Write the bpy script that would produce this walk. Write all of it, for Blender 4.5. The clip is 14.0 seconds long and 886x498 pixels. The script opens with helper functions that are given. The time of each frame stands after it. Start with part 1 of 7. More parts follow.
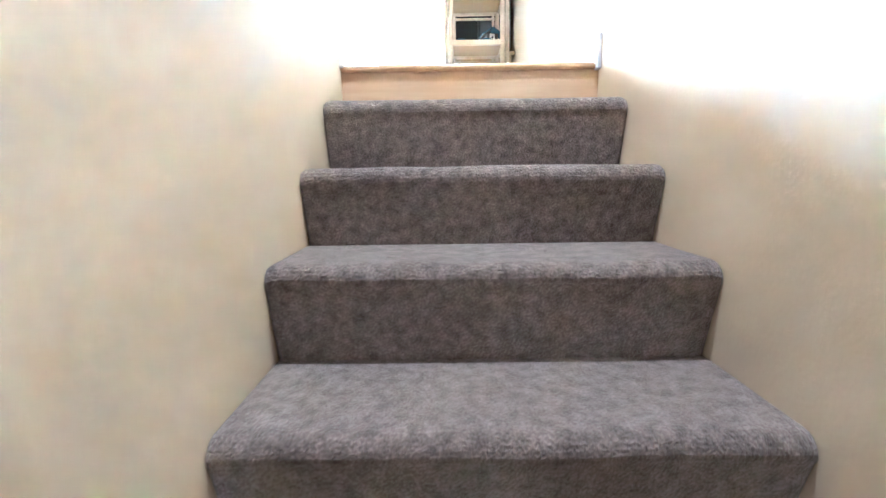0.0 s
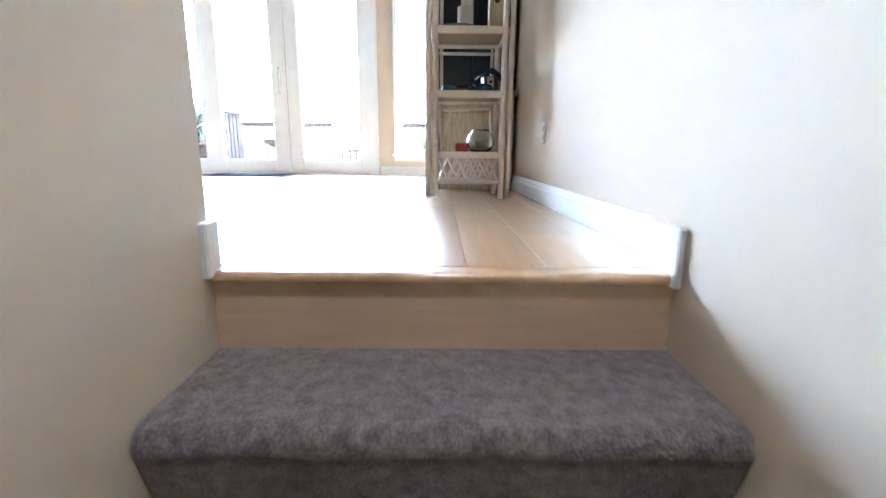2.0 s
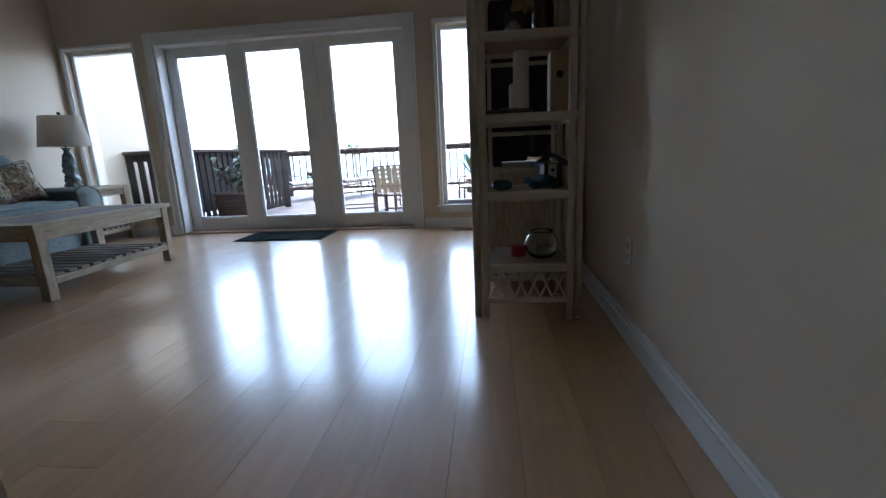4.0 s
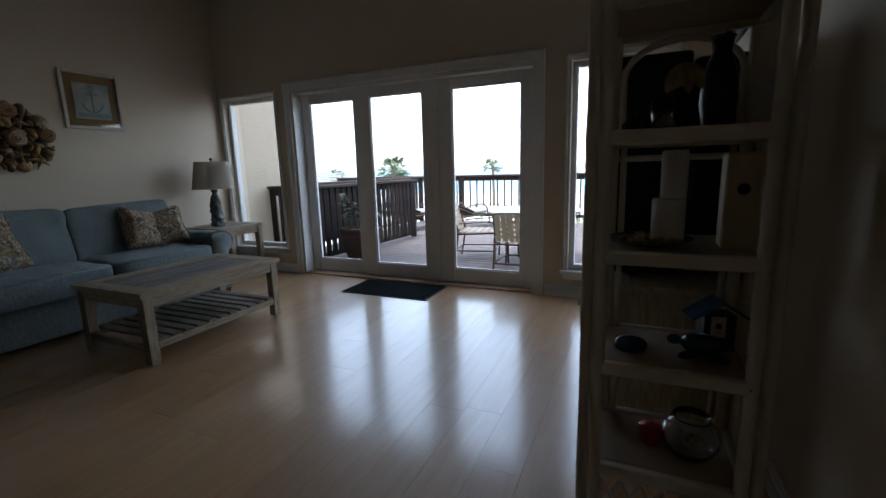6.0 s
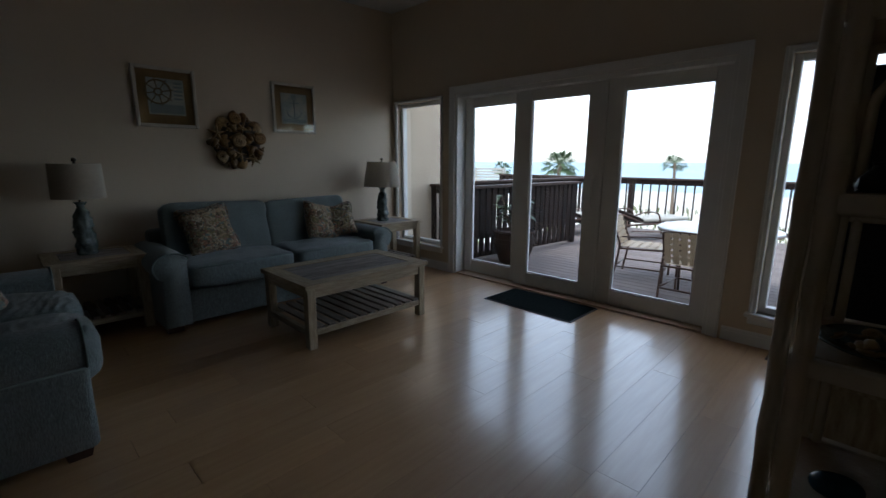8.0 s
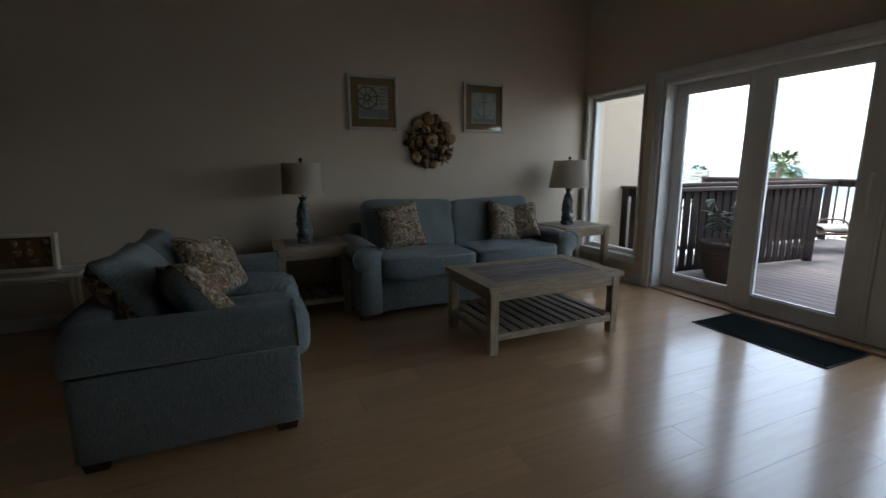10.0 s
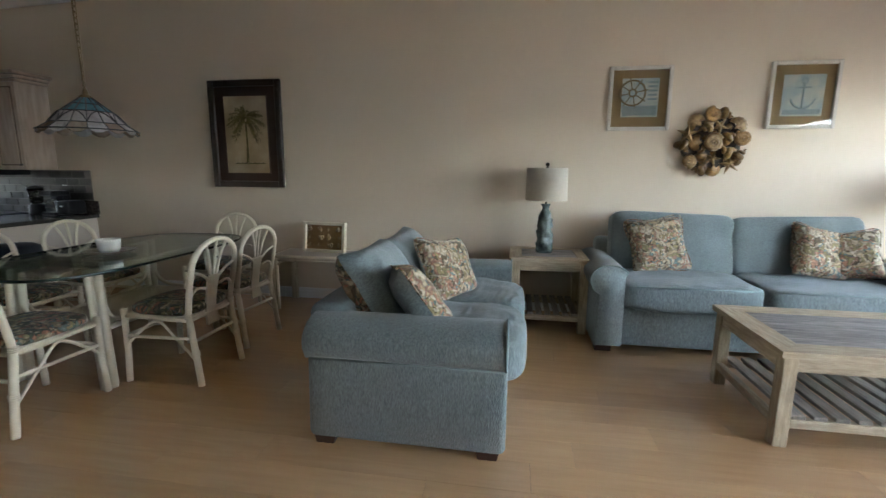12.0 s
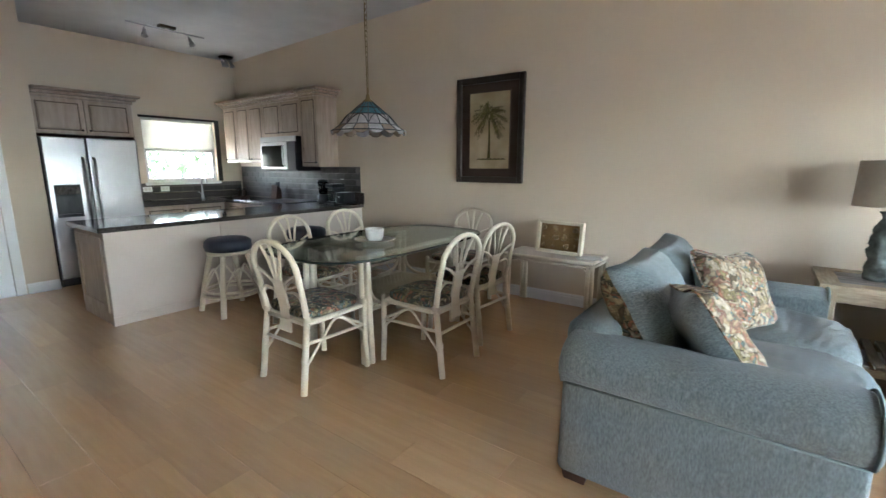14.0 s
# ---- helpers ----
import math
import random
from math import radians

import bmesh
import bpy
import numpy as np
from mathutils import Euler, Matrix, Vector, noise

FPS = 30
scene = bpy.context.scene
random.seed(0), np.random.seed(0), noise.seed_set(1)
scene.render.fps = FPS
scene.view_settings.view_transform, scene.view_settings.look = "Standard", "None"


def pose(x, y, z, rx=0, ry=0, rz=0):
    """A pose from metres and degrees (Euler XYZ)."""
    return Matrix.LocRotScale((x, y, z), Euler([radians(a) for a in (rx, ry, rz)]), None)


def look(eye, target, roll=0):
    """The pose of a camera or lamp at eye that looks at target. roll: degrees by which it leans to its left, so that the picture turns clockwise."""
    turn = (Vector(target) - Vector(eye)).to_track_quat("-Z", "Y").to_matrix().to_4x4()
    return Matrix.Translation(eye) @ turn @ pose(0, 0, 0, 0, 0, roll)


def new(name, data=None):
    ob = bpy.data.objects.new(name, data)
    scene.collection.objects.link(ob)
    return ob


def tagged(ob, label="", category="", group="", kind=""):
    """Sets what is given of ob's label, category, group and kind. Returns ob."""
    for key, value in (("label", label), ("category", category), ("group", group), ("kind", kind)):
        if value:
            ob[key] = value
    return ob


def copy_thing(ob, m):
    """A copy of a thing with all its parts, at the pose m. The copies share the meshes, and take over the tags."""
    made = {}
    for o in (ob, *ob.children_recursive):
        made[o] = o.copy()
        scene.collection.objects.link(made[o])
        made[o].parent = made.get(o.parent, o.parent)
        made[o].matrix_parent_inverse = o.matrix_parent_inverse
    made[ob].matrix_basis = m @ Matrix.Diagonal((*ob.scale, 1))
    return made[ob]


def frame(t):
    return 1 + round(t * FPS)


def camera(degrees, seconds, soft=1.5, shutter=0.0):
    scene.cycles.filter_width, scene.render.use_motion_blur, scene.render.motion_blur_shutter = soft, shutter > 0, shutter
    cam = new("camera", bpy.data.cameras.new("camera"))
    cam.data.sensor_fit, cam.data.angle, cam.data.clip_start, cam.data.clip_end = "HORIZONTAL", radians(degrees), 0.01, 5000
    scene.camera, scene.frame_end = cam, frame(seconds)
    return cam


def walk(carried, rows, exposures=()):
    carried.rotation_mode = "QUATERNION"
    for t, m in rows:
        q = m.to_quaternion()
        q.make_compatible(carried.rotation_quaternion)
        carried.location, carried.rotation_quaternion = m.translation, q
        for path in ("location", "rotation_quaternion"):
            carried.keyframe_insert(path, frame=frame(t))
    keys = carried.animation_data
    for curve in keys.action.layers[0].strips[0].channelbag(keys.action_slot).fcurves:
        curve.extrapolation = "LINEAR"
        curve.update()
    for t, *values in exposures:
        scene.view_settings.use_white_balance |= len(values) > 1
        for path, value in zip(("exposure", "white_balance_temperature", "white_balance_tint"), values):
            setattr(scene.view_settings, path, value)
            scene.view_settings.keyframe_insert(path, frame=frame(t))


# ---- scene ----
cam = camera(90.3, 14.0, 1.4, 0.25)
PATH = [
    (0, (-0.147, -1.859, -0.477), (-0.16, 0.12, -0.765), -0.8),
    (0.5, (-0.106, -1.636, -0.331), (-0.019, 0.331, -0.679), -0.5),
    (1, (-0.082, -1.412, -0.135), (-0.123, 0.548, -0.531), -0.1),
    (1.5, (-0.094, -1.183, 0.074), (-0.005, 0.762, -0.38), -0.9),
    (2, (-0.051, -0.953, 0.256), (-0.039, 1.002, -0.166), 0.5),
    (2.5, (-0.065, -0.753, 0.425), (-0.188, 1.198, 0.001), -1.6),
    (4.8, (-0.044, 0.022, 0.907), (-0.384, 1.948, 0.487), -2.6),
    (5, (-0.013, 0.14, 0.936), (-0.435, 2.052, 0.53), -2.4),
    (5.5, (0.042, 0.257, 1.12), (-0.585, 2.109, 0.698), -0.1),
    (6, (0.001, 0.356, 1.197), (-0.8, 2.152, 0.835), -1.6),
    (6.5, (-0.113, 0.453, 1.285), (-0.955, 2.23, 0.921), -2.0),
    (7, (-0.107, 0.486, 1.296), (-1.067, 2.207, 0.956), -2.4),
    (7.5, (-0.015, 0.526, 1.354), (-1.208, 2.091, 0.995), -1.0),
    (9.8, (-0.253, 0.621, 1.255), (-2.024, 1.47, 0.878), -0.1),
    (10, (-0.316, 0.599, 1.271), (-2.123, 1.374, 0.906), -0.4),
    (10.5, (-0.421, 0.598, 1.259), (-2.303, 1.163, 0.89), -0.6),
    (11, (-0.501, 0.641, 1.258), (-2.451, 0.888, 0.89), -1.0),
    (11.5, (-0.59, 0.733, 1.281), (-2.559, 0.662, 0.935), 0.4),
    (12, (-0.646, 0.757, 1.278), (-2.591, 0.44, 0.933), 0.4),
    (12.5, (-0.669, 0.729, 1.28), (-2.56, 0.185, 0.919), 0.1),
    (13, (-0.71, 0.651, 1.276), (-2.517, -0.125, 0.913), 0.3),
    (13.5, (-0.78, 0.523, 1.275), (-2.484, -0.462, 0.918), 0.7),
    (14, (-0.824, 0.413, 1.279), (-2.413, -0.744, 0.909), 0.1),
]
EXPOSURES = [(0.0, 9.15, 5050, 5), (1.0, 8.8, 5050, 5), (1.5, 8.2, 5050, 6), (2.0, 7.25, 5200, 9), (2.7, 5.75, 5200, 9), (4.8, 3.1, 5500, 10), (6.0, 2.65, 5800, 10),
             (7.6, 2.1, 5900, 10), (10.0, 2.7, 6100, 10), (11.0, 4.2, 6250, 10), (12.0, 5.38, 6150, 10), (14.0, 6.2, 6050, 10)]
walk(cam, [(t, look(eye, target, roll)) for t, eye, target, roll in PATH], EXPOSURES)

# ---- world and sun ----
world = bpy.data.worlds.new("sky")
world.use_nodes = True
scene.world = world
wn = world.node_tree.nodes
wl = world.node_tree.links
sky = wn.new("ShaderNodeTexSky")
sky.sky_type = "NISHITA"
sky.sun_disc = False
sky.sun_elevation = radians(62)
sky.sun_rotation = radians(200)
sky.air_density = 1.0
sky.dust_density = 1.2
sky.ozone_density = 1.0
soften = wn.new("ShaderNodeHueSaturation")
soften.inputs["Saturation"].default_value = 0.5
wl.new(sky.outputs[0], soften.inputs["Color"])
wl.new(soften.outputs[0], wn["Background"].inputs["Color"])
wn["Background"].inputs["Strength"].default_value = 0.15

sun_data = bpy.data.lights.new("sun", "SUN")
sun_data.energy = 0.5
sun_data.angle = radians(14)
sun_data.color = (1.0, 0.96, 0.9)
sun = new("sun", sun_data)
sun.matrix_world = look((-2.0, -6.0, 12.0), (0, 0, 0))


# unseen spot added to brighten the steps; their warm tone suggests some lamp
lamp_data = bpy.data.lights.new("added_stair_light", "SPOT")
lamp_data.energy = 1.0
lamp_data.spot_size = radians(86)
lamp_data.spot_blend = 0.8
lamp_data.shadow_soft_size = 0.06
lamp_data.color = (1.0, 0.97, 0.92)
lamp = new("added_stair_light", lamp_data)
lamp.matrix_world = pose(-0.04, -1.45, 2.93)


# ---- materials ----
def mat(name, color, rough=0.6, metal=0.0, color2=None, scale=8.0, stretch=(1, 1, 1), amount=0.5,
        bump=0.0, bump_scale=60.0, spec=0.5, sheen=0.0, fine=0.0, rand=0.0):
    """A surface with colour variation at two scales and a fine relief."""
    m = bpy.data.materials.new(name)
    m.use_nodes = True
    n, l = m.node_tree.nodes, m.node_tree.links
    b = n["Principled BSDF"]
    b.inputs["Roughness"].default_value = rough
    b.inputs["Metallic"].default_value = metal
    b.inputs["Specular IOR Level"].default_value = spec
    b.inputs["Sheen Weight"].default_value = sheen
    tc = n.new("ShaderNodeTexCoord")
    mp = n.new("ShaderNodeMapping")
    mp.inputs["Scale"].default_value = stretch
    l.new(tc.outputs["Object"], mp.inputs["Vector"])
    c2 = color2 if color2 else tuple(c * 0.85 for c in color)
    n1 = n.new("ShaderNodeTexNoise")
    n1.inputs["Scale"].default_value = scale
    n1.inputs["Detail"].default_value = 6
    l.new(mp.outputs[0], n1.inputs["Vector"])
    ramp = n.new("ShaderNodeValToRGB")
    ramp.color_ramp.elements[0].position = 0.5 - amount / 2
    ramp.color_ramp.elements[1].position = 0.5 + amount / 2
    ramp.color_ramp.elements[0].color = (*c2, 1)
    ramp.color_ramp.elements[1].color = (*color, 1)
    l.new(n1.outputs["Fac"], ramp.inputs["Fac"])
    out = ramp.outputs[0]
    if fine > 0:
        n2 = n.new("ShaderNodeTexNoise")
        n2.inputs["Scale"].default_value = bump_scale
        n2.inputs["Detail"].default_value = 3
        l.new(mp.outputs[0], n2.inputs["Vector"])
        mr = n.new("ShaderNodeMapRange")
        mr.inputs["From Min"].default_value = 0.3
        mr.inputs["From Max"].default_value = 0.7
        mr.inputs["To Min"].default_value = 1 - fine
        mr.inputs["To Max"].default_value = 1 + fine
        l.new(n2.outputs["Fac"], mr.inputs["Value"])
        mx = n.new("ShaderNodeMix")
        mx.data_type = "RGBA"
        mx.blend_type = "MULTIPLY"
        mx.inputs["Factor"].default_value = 1
        l.new(out, mx.inputs["A"])
        l.new(mr.outputs[0], mx.inputs["B"])
        out = mx.outputs["Result"]
    if rand > 0:
        oi = n.new("ShaderNodeObjectInfo")
        mr2 = n.new("ShaderNodeMapRange")
        mr2.inputs["To Min"].default_value = 1 - rand
        mr2.inputs["To Max"].default_value = 1 + rand
        l.new(oi.outputs["Random"], mr2.inputs["Value"])
        mx2 = n.new("ShaderNodeMix")
        mx2.data_type = "RGBA"
        mx2.blend_type = "MULTIPLY"
        mx2.inputs["Factor"].default_value = 1
        l.new(out, mx2.inputs["A"])
        l.new(mr2.outputs[0], mx2.inputs["B"])
        out = mx2.outputs["Result"]
    l.new(out, b.inputs["Base Color"])
    if bump > 0:
        n3 = n.new("ShaderNodeTexNoise")
        n3.inputs["Scale"].default_value = bump_scale
        n3.inputs["Detail"].default_value = 4
        l.new(mp.outputs[0], n3.inputs["Vector"])
        bp = n.new("ShaderNodeBump")
        bp.inputs["Strength"].default_value = bump
        bp.inputs["Distance"].default_value = 0.01
        l.new(n3.outputs["Fac"], bp.inputs["Height"])
        l.new(bp.outputs[0], b.inputs["Normal"])
    return m


def floral(name, colors, scale=14.0, rough=0.85):
    """Printed fabric of leaves and petals: warped cells in several colours."""
    m = bpy.data.materials.new(name)
    m.use_nodes = True
    n, l = m.node_tree.nodes, m.node_tree.links
    b = n["Principled BSDF"]
    b.inputs["Roughness"].default_value = rough
    b.inputs["Sheen Weight"].default_value = 0.1
    tc = n.new("ShaderNodeTexCoord")
    nz = n.new("ShaderNodeTexNoise")
    nz.inputs["Scale"].default_value = scale * 0.5
    nz.inputs["Detail"].default_value = 3
    l.new(tc.outputs["Object"], nz.inputs["Vector"])
    mx = n.new("ShaderNodeMix")
    mx.data_type = "VECTOR"
    mx.inputs["Factor"].default_value = 0.2
    l.new(tc.outputs["Object"], mx.inputs["A"])
    l.new(nz.outputs["Color"], mx.inputs["B"])
    vo = n.new("ShaderNodeTexVoronoi")
    vo.inputs["Scale"].default_value = scale * 1.9
    l.new(mx.outputs["Result"], vo.inputs["Vector"])
    sp = n.new("ShaderNodeSeparateColor")
    l.new(vo.outputs["Color"], sp.inputs[0])
    ramp = n.new("ShaderNodeValToRGB")
    ramp.color_ramp.interpolation = "CONSTANT"
    els = ramp.color_ramp.elements
    els[0].color = (*colors[0], 1)
    els[1].position = 1.0 / len(colors)
    els[1].color = (*colors[1], 1)
    for i, c in enumerate(colors[2:], 2):
        e = els.new(i / len(colors))
        e.color = (*c, 1)
    l.new(sp.outputs[0], ramp.inputs["Fac"])
    edge = n.new("ShaderNodeMapRange")
    edge.inputs["From Min"].default_value = 0.0
    edge.inputs["From Max"].default_value = 0.7
    edge.inputs["To Min"].default_value = 1.15
    edge.inputs["To Max"].default_value = 0.45
    l.new(vo.outputs["Distance"], edge.inputs["Value"])
    mu = n.new("ShaderNodeMix")
    mu.data_type = "RGBA"
    mu.blend_type = "MULTIPLY"
    mu.inputs["Factor"].default_value = 1
    l.new(ramp.outputs[0], mu.inputs["A"])
    l.new(edge.outputs[0], mu.inputs["B"])
    l.new(mu.outputs["Result"], b.inputs["Base Color"])
    n3 = n.new("ShaderNodeTexNoise")
    n3.inputs["Scale"].default_value = 300
    l.new(tc.outputs["Object"], n3.inputs["Vector"])
    bp = n.new("ShaderNodeBump")
    bp.inputs["Strength"].default_value = 0.25
    bp.inputs["Distance"].default_value = 0.005
    l.new(n3.outputs["Fac"], bp.inputs["Height"])
    l.new(bp.outputs[0], b.inputs["Normal"])
    return m


def glass(name, tint=(0.95, 0.97, 0.96), rough=0.0, solid=False):
    """Thin pane glass: mostly clear, with its gloss by Fresnel. solid: refracting glass for vessels."""
    m = bpy.data.materials.new(name)
    m.use_nodes = True
    n, l = m.node_tree.nodes, m.node_tree.links
    if solid:
        b = n["Principled BSDF"]
        b.inputs["Base Color"].default_value = (*tint, 1)
        b.inputs["Transmission Weight"].default_value = 1.0
        b.inputs["Roughness"].default_value = rough
        b.inputs["IOR"].default_value = 1.45
        return m
    n.remove(n["Principled BSDF"])
    tr = n.new("ShaderNodeBsdfTransparent")
    tr.inputs[0].default_value = (*tint, 1)
    gl = n.new("ShaderNodeBsdfGlossy")
    gl.inputs["Roughness"].default_value = rough
    lw = n.new("ShaderNodeLayerWeight")
    lw.inputs["Blend"].default_value = 0.5
    pw = n.new("ShaderNodeMath")
    pw.operation = "POWER"
    pw.inputs[1].default_value = 5.0
    l.new(lw.outputs["Facing"], pw.inputs[0])
    fr = n.new("ShaderNodeMath")
    fr.operation = "MULTIPLY_ADD"
    fr.inputs[1].default_value = 0.9
    fr.inputs[2].default_value = 0.035
    l.new(pw.outputs[0], fr.inputs[0])
    mx = n.new("ShaderNodeMixShader")
    l.new(fr.outputs[0], mx.inputs[0])
    l.new(tr.outputs[0], mx.inputs[1])
    l.new(gl.outputs[0], mx.inputs[2])
    l.new(mx.outputs[0], n["Material Output"].inputs["Surface"])
    return m


def laminate():
    """Pale maple laminate: long grain, a tone for each plank, a satin shine."""
    m = bpy.data.materials.new("maple_laminate")
    m.use_nodes = True
    n, l = m.node_tree.nodes, m.node_tree.links
    b = n["Principled BSDF"]
    geo = n.new("ShaderNodeNewGeometry")
    oi = n.new("ShaderNodeObjectInfo")
    sh = n.new("ShaderNodeVectorMath")
    sh.operation = "MULTIPLY_ADD"
    cb = n.new("ShaderNodeCombineXYZ")
    l.new(oi.outputs["Random"], cb.inputs[0])
    l.new(oi.outputs["Random"], cb.inputs[1])
    l.new(oi.outputs["Random"], cb.inputs[2])
    l.new(cb.outputs[0], sh.inputs[0])
    sh.inputs[1].default_value = (31, 17, 23)
    l.new(geo.outputs["Position"], sh.inputs[2])
    mp = n.new("ShaderNodeMapping")
    mp.inputs["Scale"].default_value = (14, 1.1, 1)
    l.new(sh.outputs[0], mp.inputs["Vector"])
    n1 = n.new("ShaderNodeTexNoise")
    n1.inputs["Scale"].default_value = 2.2
    n1.inputs["Detail"].default_value = 8
    n1.inputs["Distortion"].default_value = 0.6
    l.new(mp.outputs[0], n1.inputs["Vector"])
    ramp = n.new("ShaderNodeValToRGB")
    ramp.color_ramp.elements[0].position = 0.25
    ramp.color_ramp.elements[0].color = (0.555, 0.32, 0.145, 1)
    ramp.color_ramp.elements[1].position = 0.72
    ramp.color_ramp.elements[1].color = (0.645, 0.395, 0.195, 1)
    l.new(n1.outputs["Fac"], ramp.inputs["Fac"])
    mr = n.new("ShaderNodeMapRange")
    mr.inputs["To Min"].default_value = 0.9
    mr.inputs["To Max"].default_value = 1.06
    l.new(oi.outputs["Random"], mr.inputs["Value"])
    mx = n.new("ShaderNodeMix")
    mx.data_type = "RGBA"
    mx.blend_type = "MULTIPLY"
    mx.inputs["Factor"].default_value = 1
    l.new(ramp.outputs[0], mx.inputs["A"])
    l.new(mr.outputs[0], mx.inputs["B"])
    l.new(mx.outputs["Result"], b.inputs["Base Color"])
    n2 = n.new("ShaderNodeTexNoise")
    n2.inputs["Scale"].default_value = 3.0
    n2.inputs["Detail"].default_value = 5
    l.new(geo.outputs["Position"], n2.inputs["Vector"])
    mr2 = n.new("ShaderNodeMapRange")
    mr2.inputs["To Min"].default_value = 0.36
    mr2.inputs["To Max"].default_value = 0.48
    l.new(n2.outputs["Fac"], mr2.inputs["Value"])
    l.new(mr2.outputs[0], b.inputs["Roughness"])
    b.inputs["Specular IOR Level"].default_value = 1.0
    b.inputs["Coat Weight"].default_value = 1.0
    b.inputs["Coat Roughness"].default_value = 0.17
    b.inputs["Coat IOR"].default_value = 2.0
    bp = n.new("ShaderNodeBump")
    bp.inputs["Strength"].default_value = 0.03
    bp.inputs["Distance"].default_value = 0.004
    l.new(n1.outputs["Fac"], bp.inputs["Height"])
    l.new(bp.outputs[0], b.inputs["Normal"])
    return m


M_WALL = mat("cream_wall_paint", (0.65, 0.55, 0.427), 0.7, color2=(0.615, 0.518, 0.397), scale=1.5, amount=0.6, bump=0.08, bump_scale=90)
M_CEIL = mat("white_ceiling_paint", (0.66, 0.65, 0.645), 0.9, scale=3, bump=0.12, bump_scale=150)
M_TRIM = mat("white_trim_paint", (0.8, 0.8, 0.79), 0.4, color2=(0.75, 0.75, 0.74), scale=6, bump=0.03, bump_scale=40)
M_FLOOR = laminate()
M_STEP = mat("stair_wood", (0.56, 0.4, 0.275), 0.35, color2=(0.49, 0.33, 0.215), scale=4, stretch=(1, 12, 12), bump=0.03)
M_CARPET = mat("grey_carpet", (0.275, 0.225, 0.21), 0.95, color2=(0.12, 0.096, 0.09), scale=36, amount=0.4, bump=0.9, bump_scale=170, fine=0.35, spec=0.1, sheen=0.3)
M_TEAL = mat("blue_green_upholstery", (0.205, 0.242, 0.243), 0.85, color2=(0.145, 0.173, 0.174), scale=85, stretch=(1, 1, 0.25), amount=0.6, bump=0.45, bump_scale=210, fine=0.27, sheen=0.25, spec=0.2)
M_PIPE = mat("upholstery_piping", (0.205, 0.255, 0.25), 0.85, spec=0.2)
M_FOOT = mat("dark_wood_foot", (0.06, 0.025, 0.015), 0.4)
M_FLORAL = floral("floral_print", [(0.52, 0.41, 0.28), (0.43, 0.21, 0.13), (0.12, 0.085, 0.045), (0.56, 0.46, 0.33), (0.17, 0.22, 0.2), (0.3, 0.24, 0.11), (0.48, 0.34, 0.2), (0.6, 0.5, 0.37), (0.36, 0.2, 0.14), (0.44, 0.36, 0.24)], 23)
M_SEATF = floral("seat_floral_print", [(0.3, 0.23, 0.13), (0.38, 0.17, 0.1), (0.07, 0.075, 0.045), (0.46, 0.36, 0.23), (0.14, 0.17, 0.15), (0.24, 0.2, 0.09), (0.48, 0.4, 0.27), (0.12, 0.09, 0.055)], 22)
M_WASH = mat("whitewashed_wood", (0.52, 0.435, 0.3), 0.65, color2=(0.28, 0.21, 0.135), scale=5, stretch=(12, 1.5, 12), amount=0.5, bump=0.25, bump_scale=30, fine=0.12)
M_WASHX = mat("whitewashed_wood_crossgrain", (0.52, 0.435, 0.3), 0.65, color2=(0.28, 0.21, 0.135), scale=5, stretch=(1.5, 12, 12), amount=0.5, bump=0.25, bump_scale=30, fine=0.12)
M_WASHZ = mat("whitewashed_wood_upright", (0.5, 0.415, 0.28), 0.65, color2=(0.27, 0.2, 0.125), scale=5, stretch=(14, 14, 2), amount=0.5, bump=0.25, bump_scale=30, fine=0.12)
M_GREYTOP = mat("weathered_grey_board", (0.32, 0.29, 0.27), 0.6, color2=(0.12, 0.11, 0.11), scale=4, stretch=(12, 1.5, 4), amount=0.45, bump=0.3, bump_scale=25, rand=0.25)
M_SLAT = mat("weathered_slat", (0.36, 0.32, 0.27), 0.7, color2=(0.2, 0.17, 0.14), scale=5, stretch=(1.5, 12, 12), amount=0.5, bump=0.25, bump_scale=30, rand=0.15)
M_RATTAN = mat("cream_rattan", (0.74, 0.67, 0.54), 0.4, color2=(0.62, 0.53, 0.39), scale=9, amount=0.6, bump=0.1, bump_scale=50)
M_SHELFR = mat("shelf_rattan", (0.6, 0.52, 0.42), 0.5, color2=(0.46, 0.38, 0.29), scale=7, amount=0.6, bump=0.15, bump_scale=50)
M_WICKER = mat("woven_shelf_board", (0.42, 0.33, 0.23), 0.7, color2=(0.3, 0.22, 0.14), scale=60, stretch=(1, 6, 1), bump=0.5, bump_scale=120)
M_GLASS = glass("window_glass")
M_TABLEG = glass("table_glass", (0.82, 0.9, 0.87))
M_JAR = glass("jar_glass", (0.95, 0.97, 0.97), 0.02, solid=True)
M_SHADE = mat("linen_lampshade", (0.62, 0.56, 0.48), 0.9, scale=40, bump=0.2, bump_scale=220, fine=0.06)
sn, sl = M_SHADE.node_tree.nodes, M_SHADE.node_tree.links
glow = sn.new("ShaderNodeBsdfTranslucent")
glow.inputs["Color"].default_value = (0.72, 0.65, 0.54, 1)
both = sn.new("ShaderNodeMixShader")
both.inputs[0].default_value = 0.4
sl.new(sn["Principled BSDF"].outputs[0], both.inputs[1])
sl.new(glow.outputs[0], both.inputs[2])
sl.new(both.outputs[0], sn["Material Output"].inputs["Surface"])
M_LAMPB = mat("glazed_blue_ceramic", (0.17, 0.205, 0.2), 0.22, color2=(0.05, 0.055, 0.045), scale=22, amount=0.6, bump=0.5, bump_scale=30)
M_BRONZE = mat("dark_bronze", (0.05, 0.04, 0.03), 0.35, metal=0.8)
